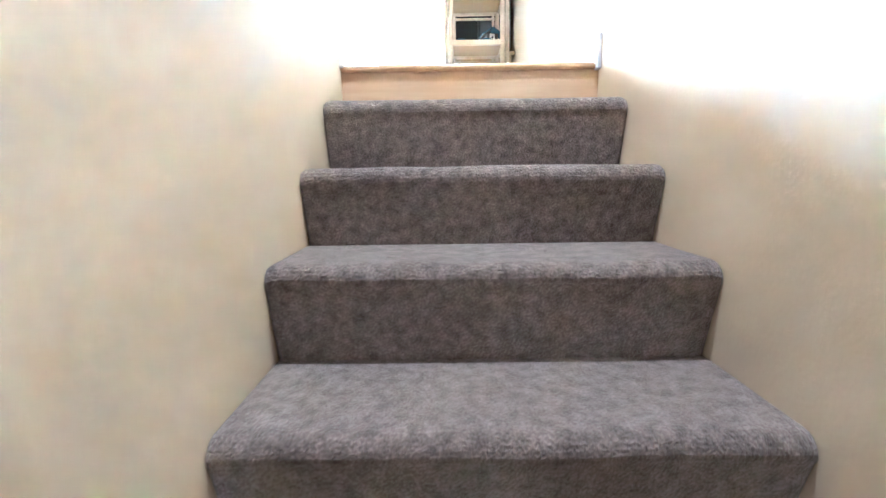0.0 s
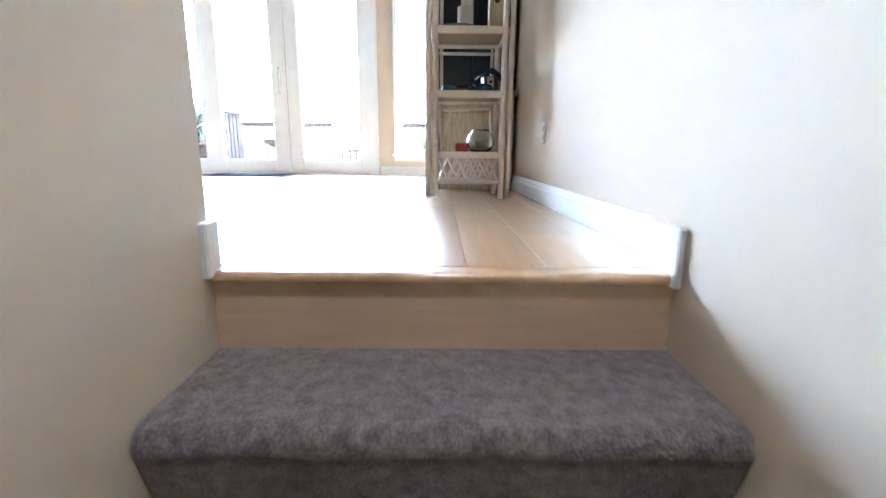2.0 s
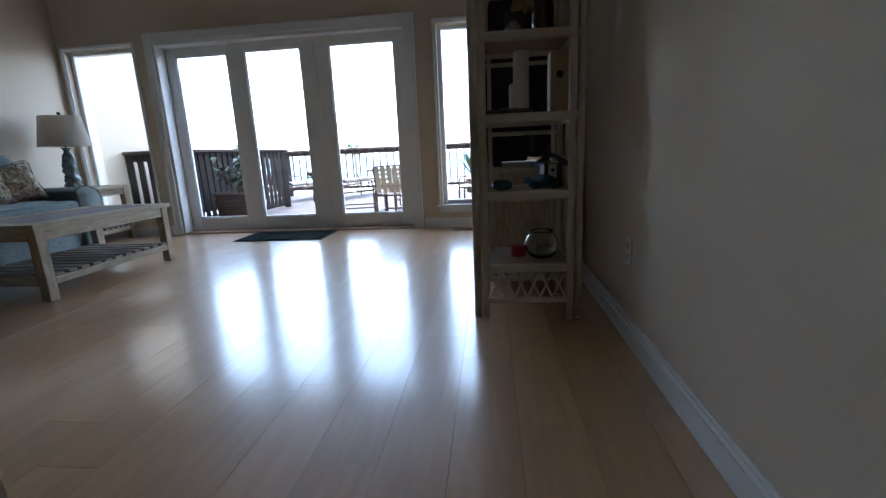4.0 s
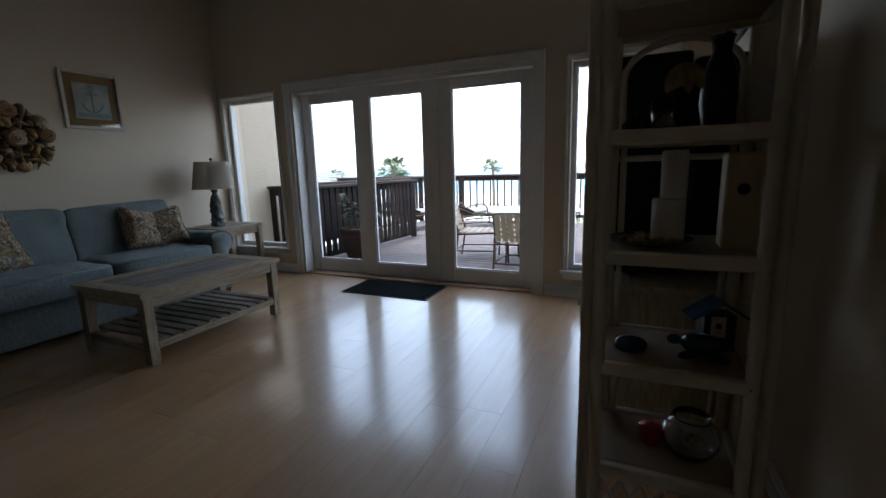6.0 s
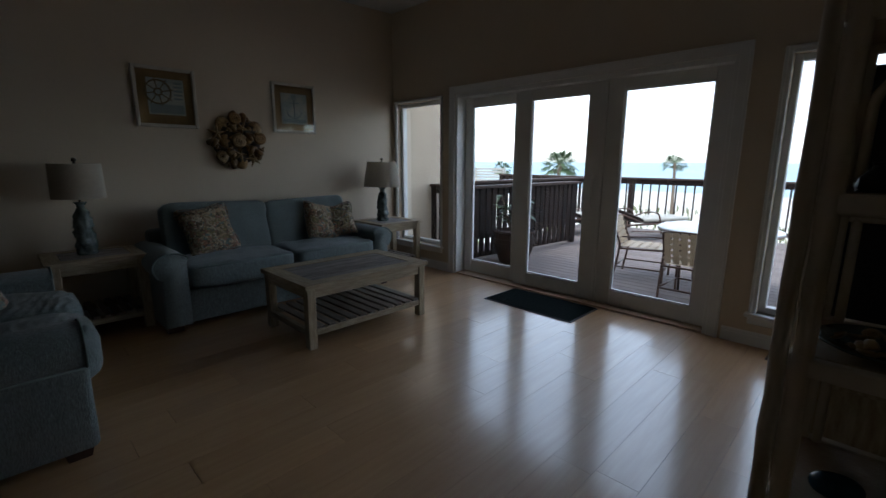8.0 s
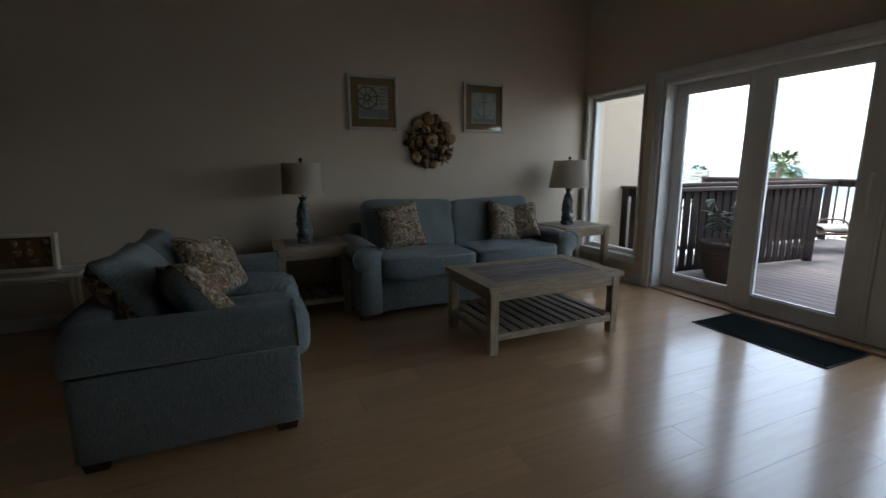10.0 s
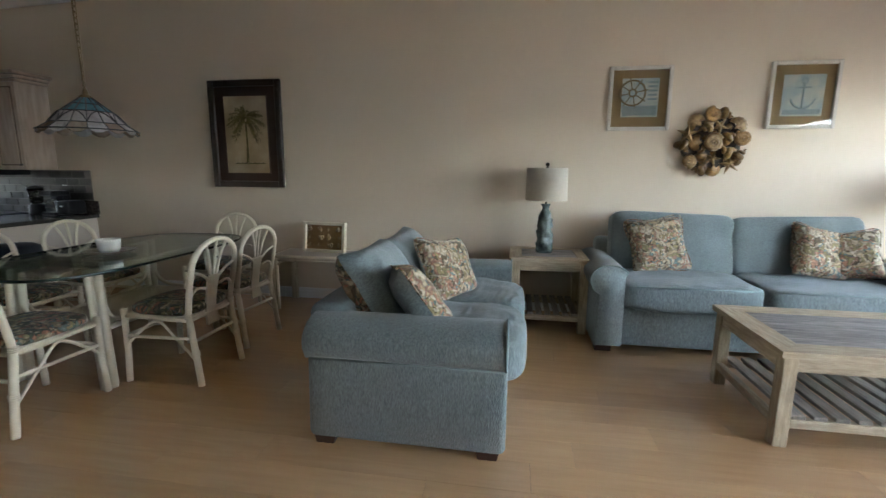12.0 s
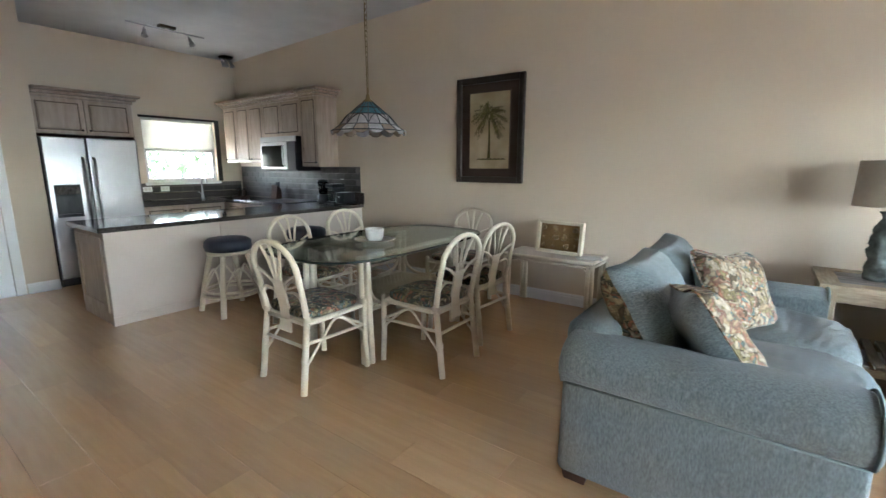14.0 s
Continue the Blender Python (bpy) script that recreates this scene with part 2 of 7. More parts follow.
M_BLACK = mat("black_plastic", (0.012, 0.012, 0.014), 0.3, spec=0.22)
M_DARKGLASS = mat("black_appliance_glass", (0.008, 0.008, 0.01), 0.12, spec=0.12)
M_EDGE = mat("dark_green_glass_edge", (0.014, 0.026, 0.022), 0.1)
M_DARKFR = mat("dark_carved_frame", (0.035, 0.02, 0.014), 0.35, color2=(0.015, 0.009, 0.007), scale=30, bump=0.3, bump_scale=60)
M_WHITEFR = mat("distressed_white_frame", (0.62, 0.58, 0.52), 0.6, color2=(0.48, 0.43, 0.37), scale=12, bump=0.2, bump_scale=40)
M_BURLAP = mat("burlap_mat", (0.32, 0.2, 0.09), 0.9, color2=(0.25, 0.15, 0.065), scale=60, bump=0.4, bump_scale=300)
M_PAPER = mat("printed_paper", (0.6, 0.56, 0.48), 0.8, color2=(0.36, 0.42, 0.45), scale=14, amount=0.3)
M_PALMBG = mat("sepia_paper", (0.5, 0.41, 0.27), 0.7, color2=(0.27, 0.19, 0.1), scale=4, amount=0.5)
M_PALMMAT = mat("dark_brown_mat", (0.04, 0.02, 0.012), 0.7, scale=20)
M_PALMINK = mat("palm_ink", (0.15, 0.125, 0.035), 0.8, color2=(0.05, 0.04, 0.014), scale=18, amount=0.4)
M_INK = mat("brown_ink", (0.2, 0.135, 0.065), 0.8, scale=40)
M_INKB = mat("blue_grey_ink", (0.3, 0.345, 0.37), 0.8, scale=40)
M_SHELLA = mat("tan_shell", (0.33, 0.19, 0.06), 0.35, color2=(0.1, 0.05, 0.018), scale=42, stretch=(1, 1, 3), bump=0.5, bump_scale=60, rand=0.3)
M_SHELLB = mat("pale_shell", (0.44, 0.3, 0.14), 0.35, color2=(0.13, 0.07, 0.025), scale=34, bump=0.5, bump_scale=60, rand=0.25)
M_WREATH = mat("driftwood_base", (0.045, 0.033, 0.027), 0.8, scale=20, bump=0.5)
M_CAB = mat("antiqued_cabinet", (0.47, 0.365, 0.285), 0.5, color2=(0.31, 0.23, 0.17), scale=4, stretch=(6, 6, 1), bump=0.06)
M_CABEDGE = mat("cabinet_glaze_line", (0.13, 0.085, 0.055), 0.5, scale=20)
M_PENIN = mat("peninsula_panel", (0.55, 0.47, 0.4), 0.55, color2=(0.51, 0.43, 0.36), scale=3, bump=0.03)
M_GRANITE = mat("dark_granite", (0.09, 0.075, 0.065), 0.08, color2=(0.018, 0.016, 0.015), scale=70, amount=0.35, bump=0.0)
M_STEEL = mat("brushed_steel", (0.42, 0.42, 0.43), 0.3, metal=1.0, color2=(0.34, 0.34, 0.35), scale=6, stretch=(60, 60, 1))
M_TILE = mat("grey_backsplash_tile", (0.06, 0.052, 0.048), 0.45, spec=0.25, color2=(0.034, 0.03, 0.028), scale=12, rand=0.25, bump=0.1)
M_GROUT = mat("grout", (0.12, 0.105, 0.095), 0.9)
M_NAVY = mat("navy_vinyl", (0.02, 0.026, 0.045), 0.45, scale=20, bump=0.1)
M_MAT = mat("dark_green_doormat", (0.012, 0.022, 0.02), 0.95, color2=(0.008, 0.012, 0.012), scale=60, bump=0.8, bump_scale=250, spec=0.1)
M_CERAMIC = mat("white_ceramic", (0.75, 0.74, 0.7), 0.2, scale=20)
M_PLATE = floral("patterned_plate", [(0.6, 0.54, 0.45), (0.26, 0.16, 0.1), (0.6, 0.55, 0.46), (0.35, 0.25, 0.15)], 40, 0.3)
M_BRASS = mat("aged_brass", (0.26, 0.19, 0.1), 0.35, metal=1.0)
M_SGBLUE = mat("blue_stained_glass", (0.04, 0.12, 0.16), 0.2, color2=(0.13, 0.24, 0.28), scale=22)
M_SGWHITE = mat("milky_stained_glass", (0.5, 0.48, 0.47), 0.25, color2=(0.26, 0.23, 0.24), scale=14)
M_SGAMBER = mat("brown_stained_glass", (0.2, 0.13, 0.085), 0.25, color2=(0.34, 0.29, 0.25), scale=16)
M_LEAD = mat("lead_came", (0.05, 0.05, 0.055), 0.5, metal=0.6)
M_CANDLE = mat("white_candle_wax", (0.55, 0.49, 0.43), 0.5, scale=10)
M_RED = mat("red_wax", (0.4, 0.02, 0.02), 0.4)
M_BLUES = mat("turquoise_stone", (0.03, 0.1, 0.15), 0.25, color2=(0.015, 0.05, 0.08), scale=25)
M_BOXW = mat("pale_wood_box", (0.5, 0.38, 0.22), 0.5, scale=8, stretch=(4, 4, 1))
M_DECK = mat("weathered_deck_board", (0.215, 0.175, 0.16), 0.75, color2=(0.125, 0.098, 0.09), scale=4, stretch=(1.2, 14, 4), amount=0.55, bump=0.3, bump_scale=30, rand=0.18)
M_FENCE = mat("dark_stained_fence", (0.024, 0.014, 0.011), 0.8, spec=0.2, color2=(0.013, 0.008, 0.007), scale=5, stretch=(10, 10, 1.4), bump=0.3, bump_scale=30, rand=0.3)
M_CAP = mat("faded_rail_cap", (0.07, 0.045, 0.037), 0.7, spec=0.2, color2=(0.04, 0.027, 0.022), scale=5, stretch=(3, 3, 3), bump=0.2)
M_STUCCO = mat("beige_stucco", (0.56, 0.46, 0.35), 0.9, color2=(0.5, 0.4, 0.3), scale=4, bump=0.6, bump_scale=35)
M_BROWNM = mat("brown_metal_tube", (0.1, 0.055, 0.04), 0.4, metal=0.3)
M_STRAP = mat("tan_vinyl_strap", (0.5, 0.38, 0.25), 0.5, color2=(0.42, 0.31, 0.19), scale=10)
M_WHITETOP = mat("white_table_top", (0.66, 0.66, 0.65), 0.3, scale=5)
M_TERRA = mat("dark_terracotta", (0.055, 0.03, 0.02), 0.75, spec=0.15, color2=(0.02, 0.013, 0.01), scale=5, bump=0.2)
M_LEAF = mat("green_leaf", (0.06, 0.1, 0.04), 0.5, color2=(0.03, 0.06, 0.025), scale=10, rand=0.2)
M_FROND = mat("palm_frond", (0.075, 0.12, 0.045), 0.55, color2=(0.05, 0.075, 0.03), scale=3)
M_TRUNK = mat("palm_trunk", (0.16, 0.12, 0.085), 0.9, color2=(0.09, 0.065, 0.045), scale=3, stretch=(1, 1, 8), bump=0.5, bump_scale=12)
M_SAND = mat("white_sand", (0.62, 0.57, 0.5), 0.95, color2=(0.5, 0.46, 0.39), scale=0.3, bump=0.3, bump_scale=3)
M_SEA = mat("pale_sea", (0.27, 0.37, 0.41), 0.5, spec=0.25, color2=(0.24, 0.345, 0.4), scale=0.02, stretch=(1, 6, 1), bump=0.15, bump_scale=0.5)
M_CUSH = mat("outdoor_cushion", (0.4, 0.38, 0.33), 0.85, scale=9)
M_UMB = mat("faded_red_canvas", (0.3, 0.1, 0.075), 0.85, scale=12, bump=0.2)
M_BLIND = mat("ivory_blind", (0.8, 0.77, 0.7), 0.6, scale=10)
M_MIRROR = mat("mirror_silver", (0.85, 0.86, 0.86), 0.02, metal=1.0, color2=(0.84, 0.85, 0.85))
M_GRASS = mat("dune_grass", (0.16, 0.17, 0.07), 0.8, color2=(0.09, 0.11, 0.04), scale=3)


# ---- mesh helpers ----
def part(name, bm, material, parent=None, label="", smooth=False, at=None):
    me = bpy.data.meshes.new(name)
    bmesh.ops.recalc_face_normals(bm, faces=bm.faces)
    if smooth:
        for f in bm.faces:
            f.smooth = True
    bm.to_mesh(me)
    bm.free()
    me.materials.append(material)
    ob = new(name, me)
    if parent is not None:
        ob.parent = parent
    if at is not None:
        ob.matrix_basis = at
    if label:
        ob["label"] = label
    return ob


def thing(name, m, label, category, group=""):
    ob = new(name)
    ob.empty_display_size = 0.1
    ob.matrix_basis = m
    return tagged(ob, label, category, group)


def bx(bm, x0, y0, z0, x1, y1, z1, bev=0.0, seg=1):
    r = bmesh.ops.create_cube(bm, size=1.0, matrix=Matrix.Translation(((x0 + x1) / 2, (y0 + y1) / 2, (z0 + z1) / 2)) @ Matrix.Diagonal((abs(x1 - x0), abs(y1 - y0), abs(z1 - z0), 1)))
    if bev > 0:
        es = list({e for v in r["verts"] for e in v.link_edges})
        bmesh.ops.bevel(bm, geom=es, offset=bev, segments=seg, affect="EDGES", profile=0.5)
    return bm


def box(x0, y0, z0, x1, y1, z1, bev=0.0, seg=1):
    return bx(bmesh.new(), x0, y0, z0, x1, y1, z1, bev, seg)


def tube(bm, pts, r, seg=8, closed=False):
    """A round bar along the points; r: one radius or one for each point."""
    pts = [Vector(p) for p in pts]
    n = len(pts)
    rs = r if isinstance(r, (list, tuple)) else [r] * n
    rings = []
    up = None
    for i, p in enumerate(pts):
        if closed:
            d = pts[(i + 1) % n] - pts[i - 1]
        else:
            d = pts[min(i + 1, n - 1)] - pts[max(i - 1, 0)]
        d.normalize()
        if up is None:
            up = d.orthogonal().normalized()
        else:
            up = (up - d * up.dot(d)).normalized()
        side = d.cross(up)
        rings.append([bm.verts.new(p + (up * math.cos(2 * math.pi * k / seg) + side * math.sin(2 * math.pi * k / seg)) * rs[i]) for k in range(seg)])
    for i in range(n if closed else n - 1):
        a, b = rings[i], rings[(i + 1) % n]
        for k in range(seg):
            bm.faces.new((a[k], a[(k + 1) % seg], b[(k + 1) % seg], b[k]))
    if not closed:
        bm.faces.new(rings[0][::-1])
        bm.faces.new(rings[-1])
    return bm


def bar(pts, r, seg=8, closed=False):
    return tube(bmesh.new(), pts, r, seg, closed)


def lathe(profile, seg=24, bm=None, at=(0, 0, 0)):
    """A turned body from (radius, height) pairs."""
    bm = bm or bmesh.new()
    rings = []
    for r, z in profile:
        rings.append([bm.verts.new((at[0] + r * math.cos(2 * math.pi * k / seg), at[1] + r * math.sin(2 * math.pi * k / seg), at[2] + z)) for k in range(seg)])
    for a, b in zip(rings, rings[1:]):
        for k in range(seg):
            bm.faces.new((a[k], a[(k + 1) % seg], b[(k + 1) % seg], b[k]))
    bm.faces.new(rings[0][::-1])
    bm.faces.new(rings[-1])
    return bm


def prism(outline, z0, z1, bm=None):
    """A flat body from an outline in x and y."""
    bm = bm or bmesh.new()
    a = [bm.verts.new((x, y, z0)) for x, y in outline]
    b = [bm.verts.new((x, y, z1)) for x, y in outline]
    n = len(a)
    for k in range(n):
        bm.faces.new((a[k], a[(k + 1) % n], b[(k + 1) % n], b[k]))
    bm.faces.new(a[::-1])
    bm.faces.new(b)
    return bm


def extrude_profile(profile, x0, x1, bm=None):
    """A body from a closed outline in y and z, drawn out along x."""
    bm = bm or bmesh.new()
    a = [bm.verts.new((x0, y, z)) for y, z in profile]
    b = [bm.verts.new((x1, y, z)) for y, z in profile]
    n = len(a)
    for k in range(n):
        bm.faces.new((a[k], a[(k + 1) % n], b[(k + 1) % n], b[k]))
    bm.faces.new(a[::-1])
    bm.faces.new(b)
    return bm


def soft_box(sx, sy, sz, p=5.0, cuts=9, puff=0.0, rough=0.0, seed=0.0, wrinkle=0.0):
    """A stuffed block, centred, with rounded edges, a crown and shallow dents."""
    bm = bmesh.new()
    bmesh.ops.create_cube(bm, size=2.0)
    bmesh.ops.subdivide_edges(bm, edges=bm.edges, cuts=cuts, use_grid_fill=True)
    for v in bm.verts:
        x, y, z = v.co
        n = (abs(x) ** p + abs(y) ** p + abs(z) ** p) ** (1 / p)
        x, y, z = x / n, y / n, z / n
        z *= 1 + puff * (1 - x * x) * (1 - y * y)
        c = Vector((x * sx / 2, y * sy / 2, z * sz / 2))
        if rough:
            c += Vector((0, 0, 1)) * rough * noise.noise(c * 7 + Vector((seed, seed, 0)))
        if wrinkle:
            fold = math.sin(c.y * 118 + c.x * 34 + 4.5 * noise.noise(c * 8 + Vector((seed, 0, 0))))
            c.z += wrinkle * fold * (0.45 + noise.noise(c * 6 + Vector((0, seed, 0)))) * (1 - x ** 4) * max(0, z)
        v.co = c
    return bm


def pillow(s, thick, seed=0.0, cuts=11):
    """A square scatter cushion with pinched edges and pointed corners."""
    bm = bmesh.new()
    bmesh.ops.create_cube(bm, size=2.0)
    bmesh.ops.subdivide_edges(bm, edges=bm.edges, cuts=cuts, use_grid_fill=True)
    for v in bm.verts:
        x, y, z = v.co
        f = max(0.0, (1 - x ** 4) * (1 - y ** 4)) ** 0.45
        pull = 1 - 0.07 * ((1 - x * x) * abs(y) ** 3 + (1 - y * y) * abs(x) ** 3)
        c = Vector((x * s / 2 * pull, y * s / 2 * pull, z * thick / 2 * (0.06 + 0.94 * f)))
        c.z += 0.012 * noise.noise(Vector((x * 2 + seed, y * 2, seed)))
        v.co = c
    return bm


def arc(cx, cz, r, a0, a1, n, y=0.0, rz=None):
    """Points of an arc in the x-z plane."""
    rz = rz or r
    return [(cx + r * math.cos(radians(a0 + (a1 - a0) * i / n)), y, cz + rz * math.sin(radians(a0 + (a1 - a0) * i / n))) for i in range(n + 1)]


def spline(pts, n=6):
    """A smooth line through the points."""
    pts = [Vector(p) for p in pts]
    out = []
    for i in range(len(pts) - 1):
        p0, p1, p2, p3 = pts[max(i - 1, 0)], pts[i], pts[i + 1], pts[min(i + 2, len(pts) - 1)]
        for k in range(n):
            t = k / n
            out.append(0.5 * ((2 * p1) + (p2 - p0) * t + (2 * p0 - 5 * p1 + 4 * p2 - p3) * t * t + (3 * p1 - p0 - 3 * p2 + p3) * t ** 3))
    out.append(pts[-1])
    return out


def structure(name, bm, material, label, category, smooth=False):
    return tagged(part(name, bm, material, None, "", smooth), label, category, kind="structure")


# ---- the shell ----
WX, RX, YW, YB = -4.74, 0.5, 4.39, -6.46
SL, SR = -0.56, 0.475
HALL_Y, NOOK_X = -5.5, -2.09


def ceil_z(y):
    return 3.165 + (y - 4.39) * 0.03


def wall(name, x0, y0, x1, y1, z0, z1, label, holes=(), axis="x"):
    """A wall with real openings; holes: spans along the axis and in height."""
    bm = bmesh.new()
    cuts = sorted(holes)
    a = x0 if axis == "x" else y0
    end = x1 if axis == "x" else y1
    def block(p, q, c, d):
        if q - p > 1e-4 and d - c > 1e-4:
            if axis == "x":
                bx(bm, p, y0, c, q, y1, d)
            else:
                bx(bm, x0, p, c, x1, q, d)
    for h0, h1, c0, c1 in cuts:
        block(a, h0, z0, z1)
        block(h0, h1, z0, c0)
        block(h0, h1, c1, z1)
        a = h1
    block(a, end, z0, z1)
    return structure(name, bm, M_WALL, label, "wall")


wall("wall_left", WX - 0.15, YB - 0.15, WX, YW, -0.25, 3.4, "long cream painted wall with pictures above the sofas")
W1 = (-4.655, -3.855, 0.3, 2.06)
DOOR = (-3.62, -0.865, 0.0, 2.09)
W4 = (-0.56, 0.2, 0.25, 2.05)
wall("wall_window", WX - 0.15, YW, RX + 0.15, YW + 0.22, -0.25, 3.4, "cream window wall with glass doors to the deck", holes=[W1, DOOR, W4])
wall("wall_right", RX, 0.12, RX + 0.15, YW, -0.25, 3.4, "cream painted side wall behind the rattan shelf")
wall("wall_stair_right", SR, -3.4, SR + 0.175, 0.12, -2.4, 3.4, "cream painted wall beside the stairs")
wall("wall_stair_left", SL - 0.12, -3.4, SL, -0.0, -2.4, 3.4, "cream painted wall between stairs and dining area")
wall("wall_stair_front", SL - 0.12, 0.032, SR + 0.175, 0.12, -2.4, -0.25, "plain wall closing the space below the top step")
wall("wall_stair_end", SL - 0.12, -3.55, SR + 0.175, -3.4, -2.4, 3.4, "cream wall at the foot of the stairs")
KW = (-4.36, -3.38, 1.05, 1.92)
wall("wall_back", WX, YB - 0.15, NOOK_X + 0.12, YB, -0.25, 3.4, "cream kitchen wall with one window", holes=[KW])
wall("wall_nook", NOOK_X, YB, NOOK_X + 0.12, HALL_Y - 0.12, -0.25, 3.4, "cream wall beside the refrigerator")
wall("wall_hall", NOOK_X, HALL_Y - 0.12, RX + 0.15, HALL_Y, -0.25, 3.4, "cream hall wall with a white panel door", holes=[(-1.74, -0.92, 0.0, 2.0)])
wall("wall_hall_side", RX, HALL_Y, RX + 0.15, -3.55, -0.25, 3.4, "cream wall closing the hall")

bm = bmesh.new()
y0, y1 = YB - 0.15, YW + 0.22
vs = [bm.verts.new((x, y, ceil_z(y) + dz)) for dz in (0, 0.2) for x, y in ((WX - 0.15, y0), (RX + 0.15, y0), (RX + 0.15, y1), (WX - 0.15, y1))]
for f in ((3, 2, 1, 0), (4, 5, 6, 7), (0, 1, 5, 4), (1, 2, 6, 5), (2, 3, 7, 6), (3, 0, 4, 7)):
    bm.faces.new([vs[i] for i in f])
structure("ceiling", bm, M_CEIL, "white painted ceiling sloping up to the windows", "ceiling")

# unseen roof; its overhang was added to limit sky light through the windows
structure("roof", bx(box(WX - 0.5, YB - 0.7, 3.4, RX + 0.5, YW + 0.5, 3.55), WX - 0.5, YW + 0.46, 3.3, RX + 0.5, YW + 0.5, 3.55), M_TRIM, "assumed flat white roof, unseen, its overhang limiting sky light", "roof")
floor = structure("floor", bx(bx(box(WX - 0.15, 0.0, -0.25, RX + 0.15, YW + 0.22, -0.014), WX - 0.15, YB - 0.15, -0.25, SL - 0.12, 0.0, -0.014),
                  SL - 0.12, HALL_Y - 0.12, -0.25, RX + 0.15, -3.55, -0.014), M_STEP, "pale maple laminate plank floor with a satin shine", "floor")
structure("floor_landing", box(SL, -3.4, -2.4, SR, -2.0, -2.08), M_CARPET, "grey carpeted landing at the foot of the stairs", "floor")


def baseboard(name, x0, y0, x1, y1, side):
    """A skirting along a wall; side: the way it faces."""
    bm = bmesh.new()
    h, t = 0.105, 0.016
    for th, z0, z1 in ((t, 0.0, h * 0.72), (t * 0.7, h * 0.72, h * 0.9), (t * 0.4, h * 0.9, h)):
        if side == "+x":
            bx(bm, x0, y0, z0, x0 + th, y1, z1)
        elif side == "-x":
            bx(bm, x0 - th, y0, z0, x0, y1, z1)
        elif side == "-y":
            bx(bm, x0, y0 - th, z0, x1, y0, z1)
        else:
            bx(bm, x0, y0, z0, x1, y0 + th, z1)
    return structure(name, bm, M_TRIM, "white painted moulded baseboard", "baseboard")


baseboard("baseboard_1", WX, -3.7, WX, YW - 0.02, "+x")
baseboard("baseboard_2", RX, 0.14, RX, YW - 0.02, "-x")
baseboard("baseboard_3", WX + 0.02, YW, DOOR[0] - 0.1, YW, "-y")
baseboard("baseboard_4", DOOR[1] + 0.1, YW, RX - 0.02, YW, "-y")
baseboard("baseboard_5", NOOK_X, HALL_Y, -1.83, HALL_Y, "+y")
baseboard("baseboard_6", -0.83, HALL_Y, RX, HALL_Y, "+y")
structure("trim_stair_left", bx(box(SL - 0.135, -0.04, -0.012, SL + 0.016, 0.016, 0.11, 0.004), SL - 0.137, -1.2, 0.0, SL - 0.12, -0.04, 0.105, 0.002), M_TRIM, "white baseboard end cap at the stair wall", "baseboard")
structure("trim_stair_right", box(SR - 0.018, -0.035, -0.03, SR, 0.135, 0.105, 0.004), M_TRIM, "white baseboard end piece at the stair head", "baseboard")


# ---- stairs ----
def stairs():
    st = thing("staircase", pose(0, 0, 0), "staircase with grey carpeted steps and a wooden top riser", "staircase")
    part("top_nosing", box(SL, -0.022, -0.026, SR, 0.05, -0.0003, 0.011, 4), M_FLOOR, st, "rounded pale wood nosing", True)
    part("top_riser", box(SL, 0.012, -0.2, SR, 0.03, -0.026), M_STEP, st, "bare pale wood riser")
    zs = [-0.187, -0.425, -0.652, -0.895, -1.13, -1.365, -1.6, -1.84, -2.08]
    for k, z in enumerate(zs[:-1]):
        yb = 0.016 - 0.287 * k
        yf = yb - 0.287
        zl = zs[k + 1]
        r = 0.034
        prof = [(yb, z)]
        n = 7
        for i in range(n + 1):
            a = radians(90 + 125 * i / n)
            prof.append((yf - 0.018 + r * math.cos(a), z - r + r * math.sin(a)))
        prof += [(yf - 0.01, zl + 0.05), (yf + 0.004, zl), (yf + 0.004, zl - 0.1), (yb + 0.02, zl - 0.1), (yb + 0.02, z)]
        bm = bmesh.new()
        xs = [SL + 0.002, SL + 0.012, SL + 0.03] + [SL + 0.03 + (SR - SL - 0.06) * i / 14 for i in range(1, 14)] + [SR - 0.03, SR - 0.012, SR - 0.002]
        rings = []
        cy, cz = (yb + yf) / 2, (z + zl) / 2
        for j, x in enumerate(xs):
            e = 0.009 if j in (0, len(xs) - 1) else (0.003 if j in (1, len(xs) - 2) else 0.0)
            ring = []
            for i, (y, zz) in enumerate(prof):
                w = 0.004 * noise.noise(Vector((x * 6, y * 6, zz * 6 + k)))
                yy, zq = y, zz
                if 0 < i < len(prof) - 1:
                    yy += e + w
                    zq -= (e - w) if i <= n + 1 else 0
                ring.append(bm.verts.new((x, yy, zq)))
            rings.append(ring)
        m = len(prof)
        for a, b in zip(rings, rings[1:]):
            for i in range(m):
                bm.faces.new((a[i], a[(i + 1) % m], b[(i + 1) % m], b[i]))
        bm.faces.new(rings[0])
        bm.faces.new(rings[-1])
        part("carpeted_step", bm, M_CARPET, st, "", smooth=False)
    return st


stairs()


# assumed fitting for the added stair spot, out of view
def added_stair_lamp():
    t = thing("ceiling_downlight", pose(-0.04, -1.45, ceil_z(-1.45)), "added round downlight ring in the stair ceiling, out of view", "lamp")
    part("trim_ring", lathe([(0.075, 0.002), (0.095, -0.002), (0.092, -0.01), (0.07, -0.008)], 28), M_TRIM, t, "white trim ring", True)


added_stair_lamp()


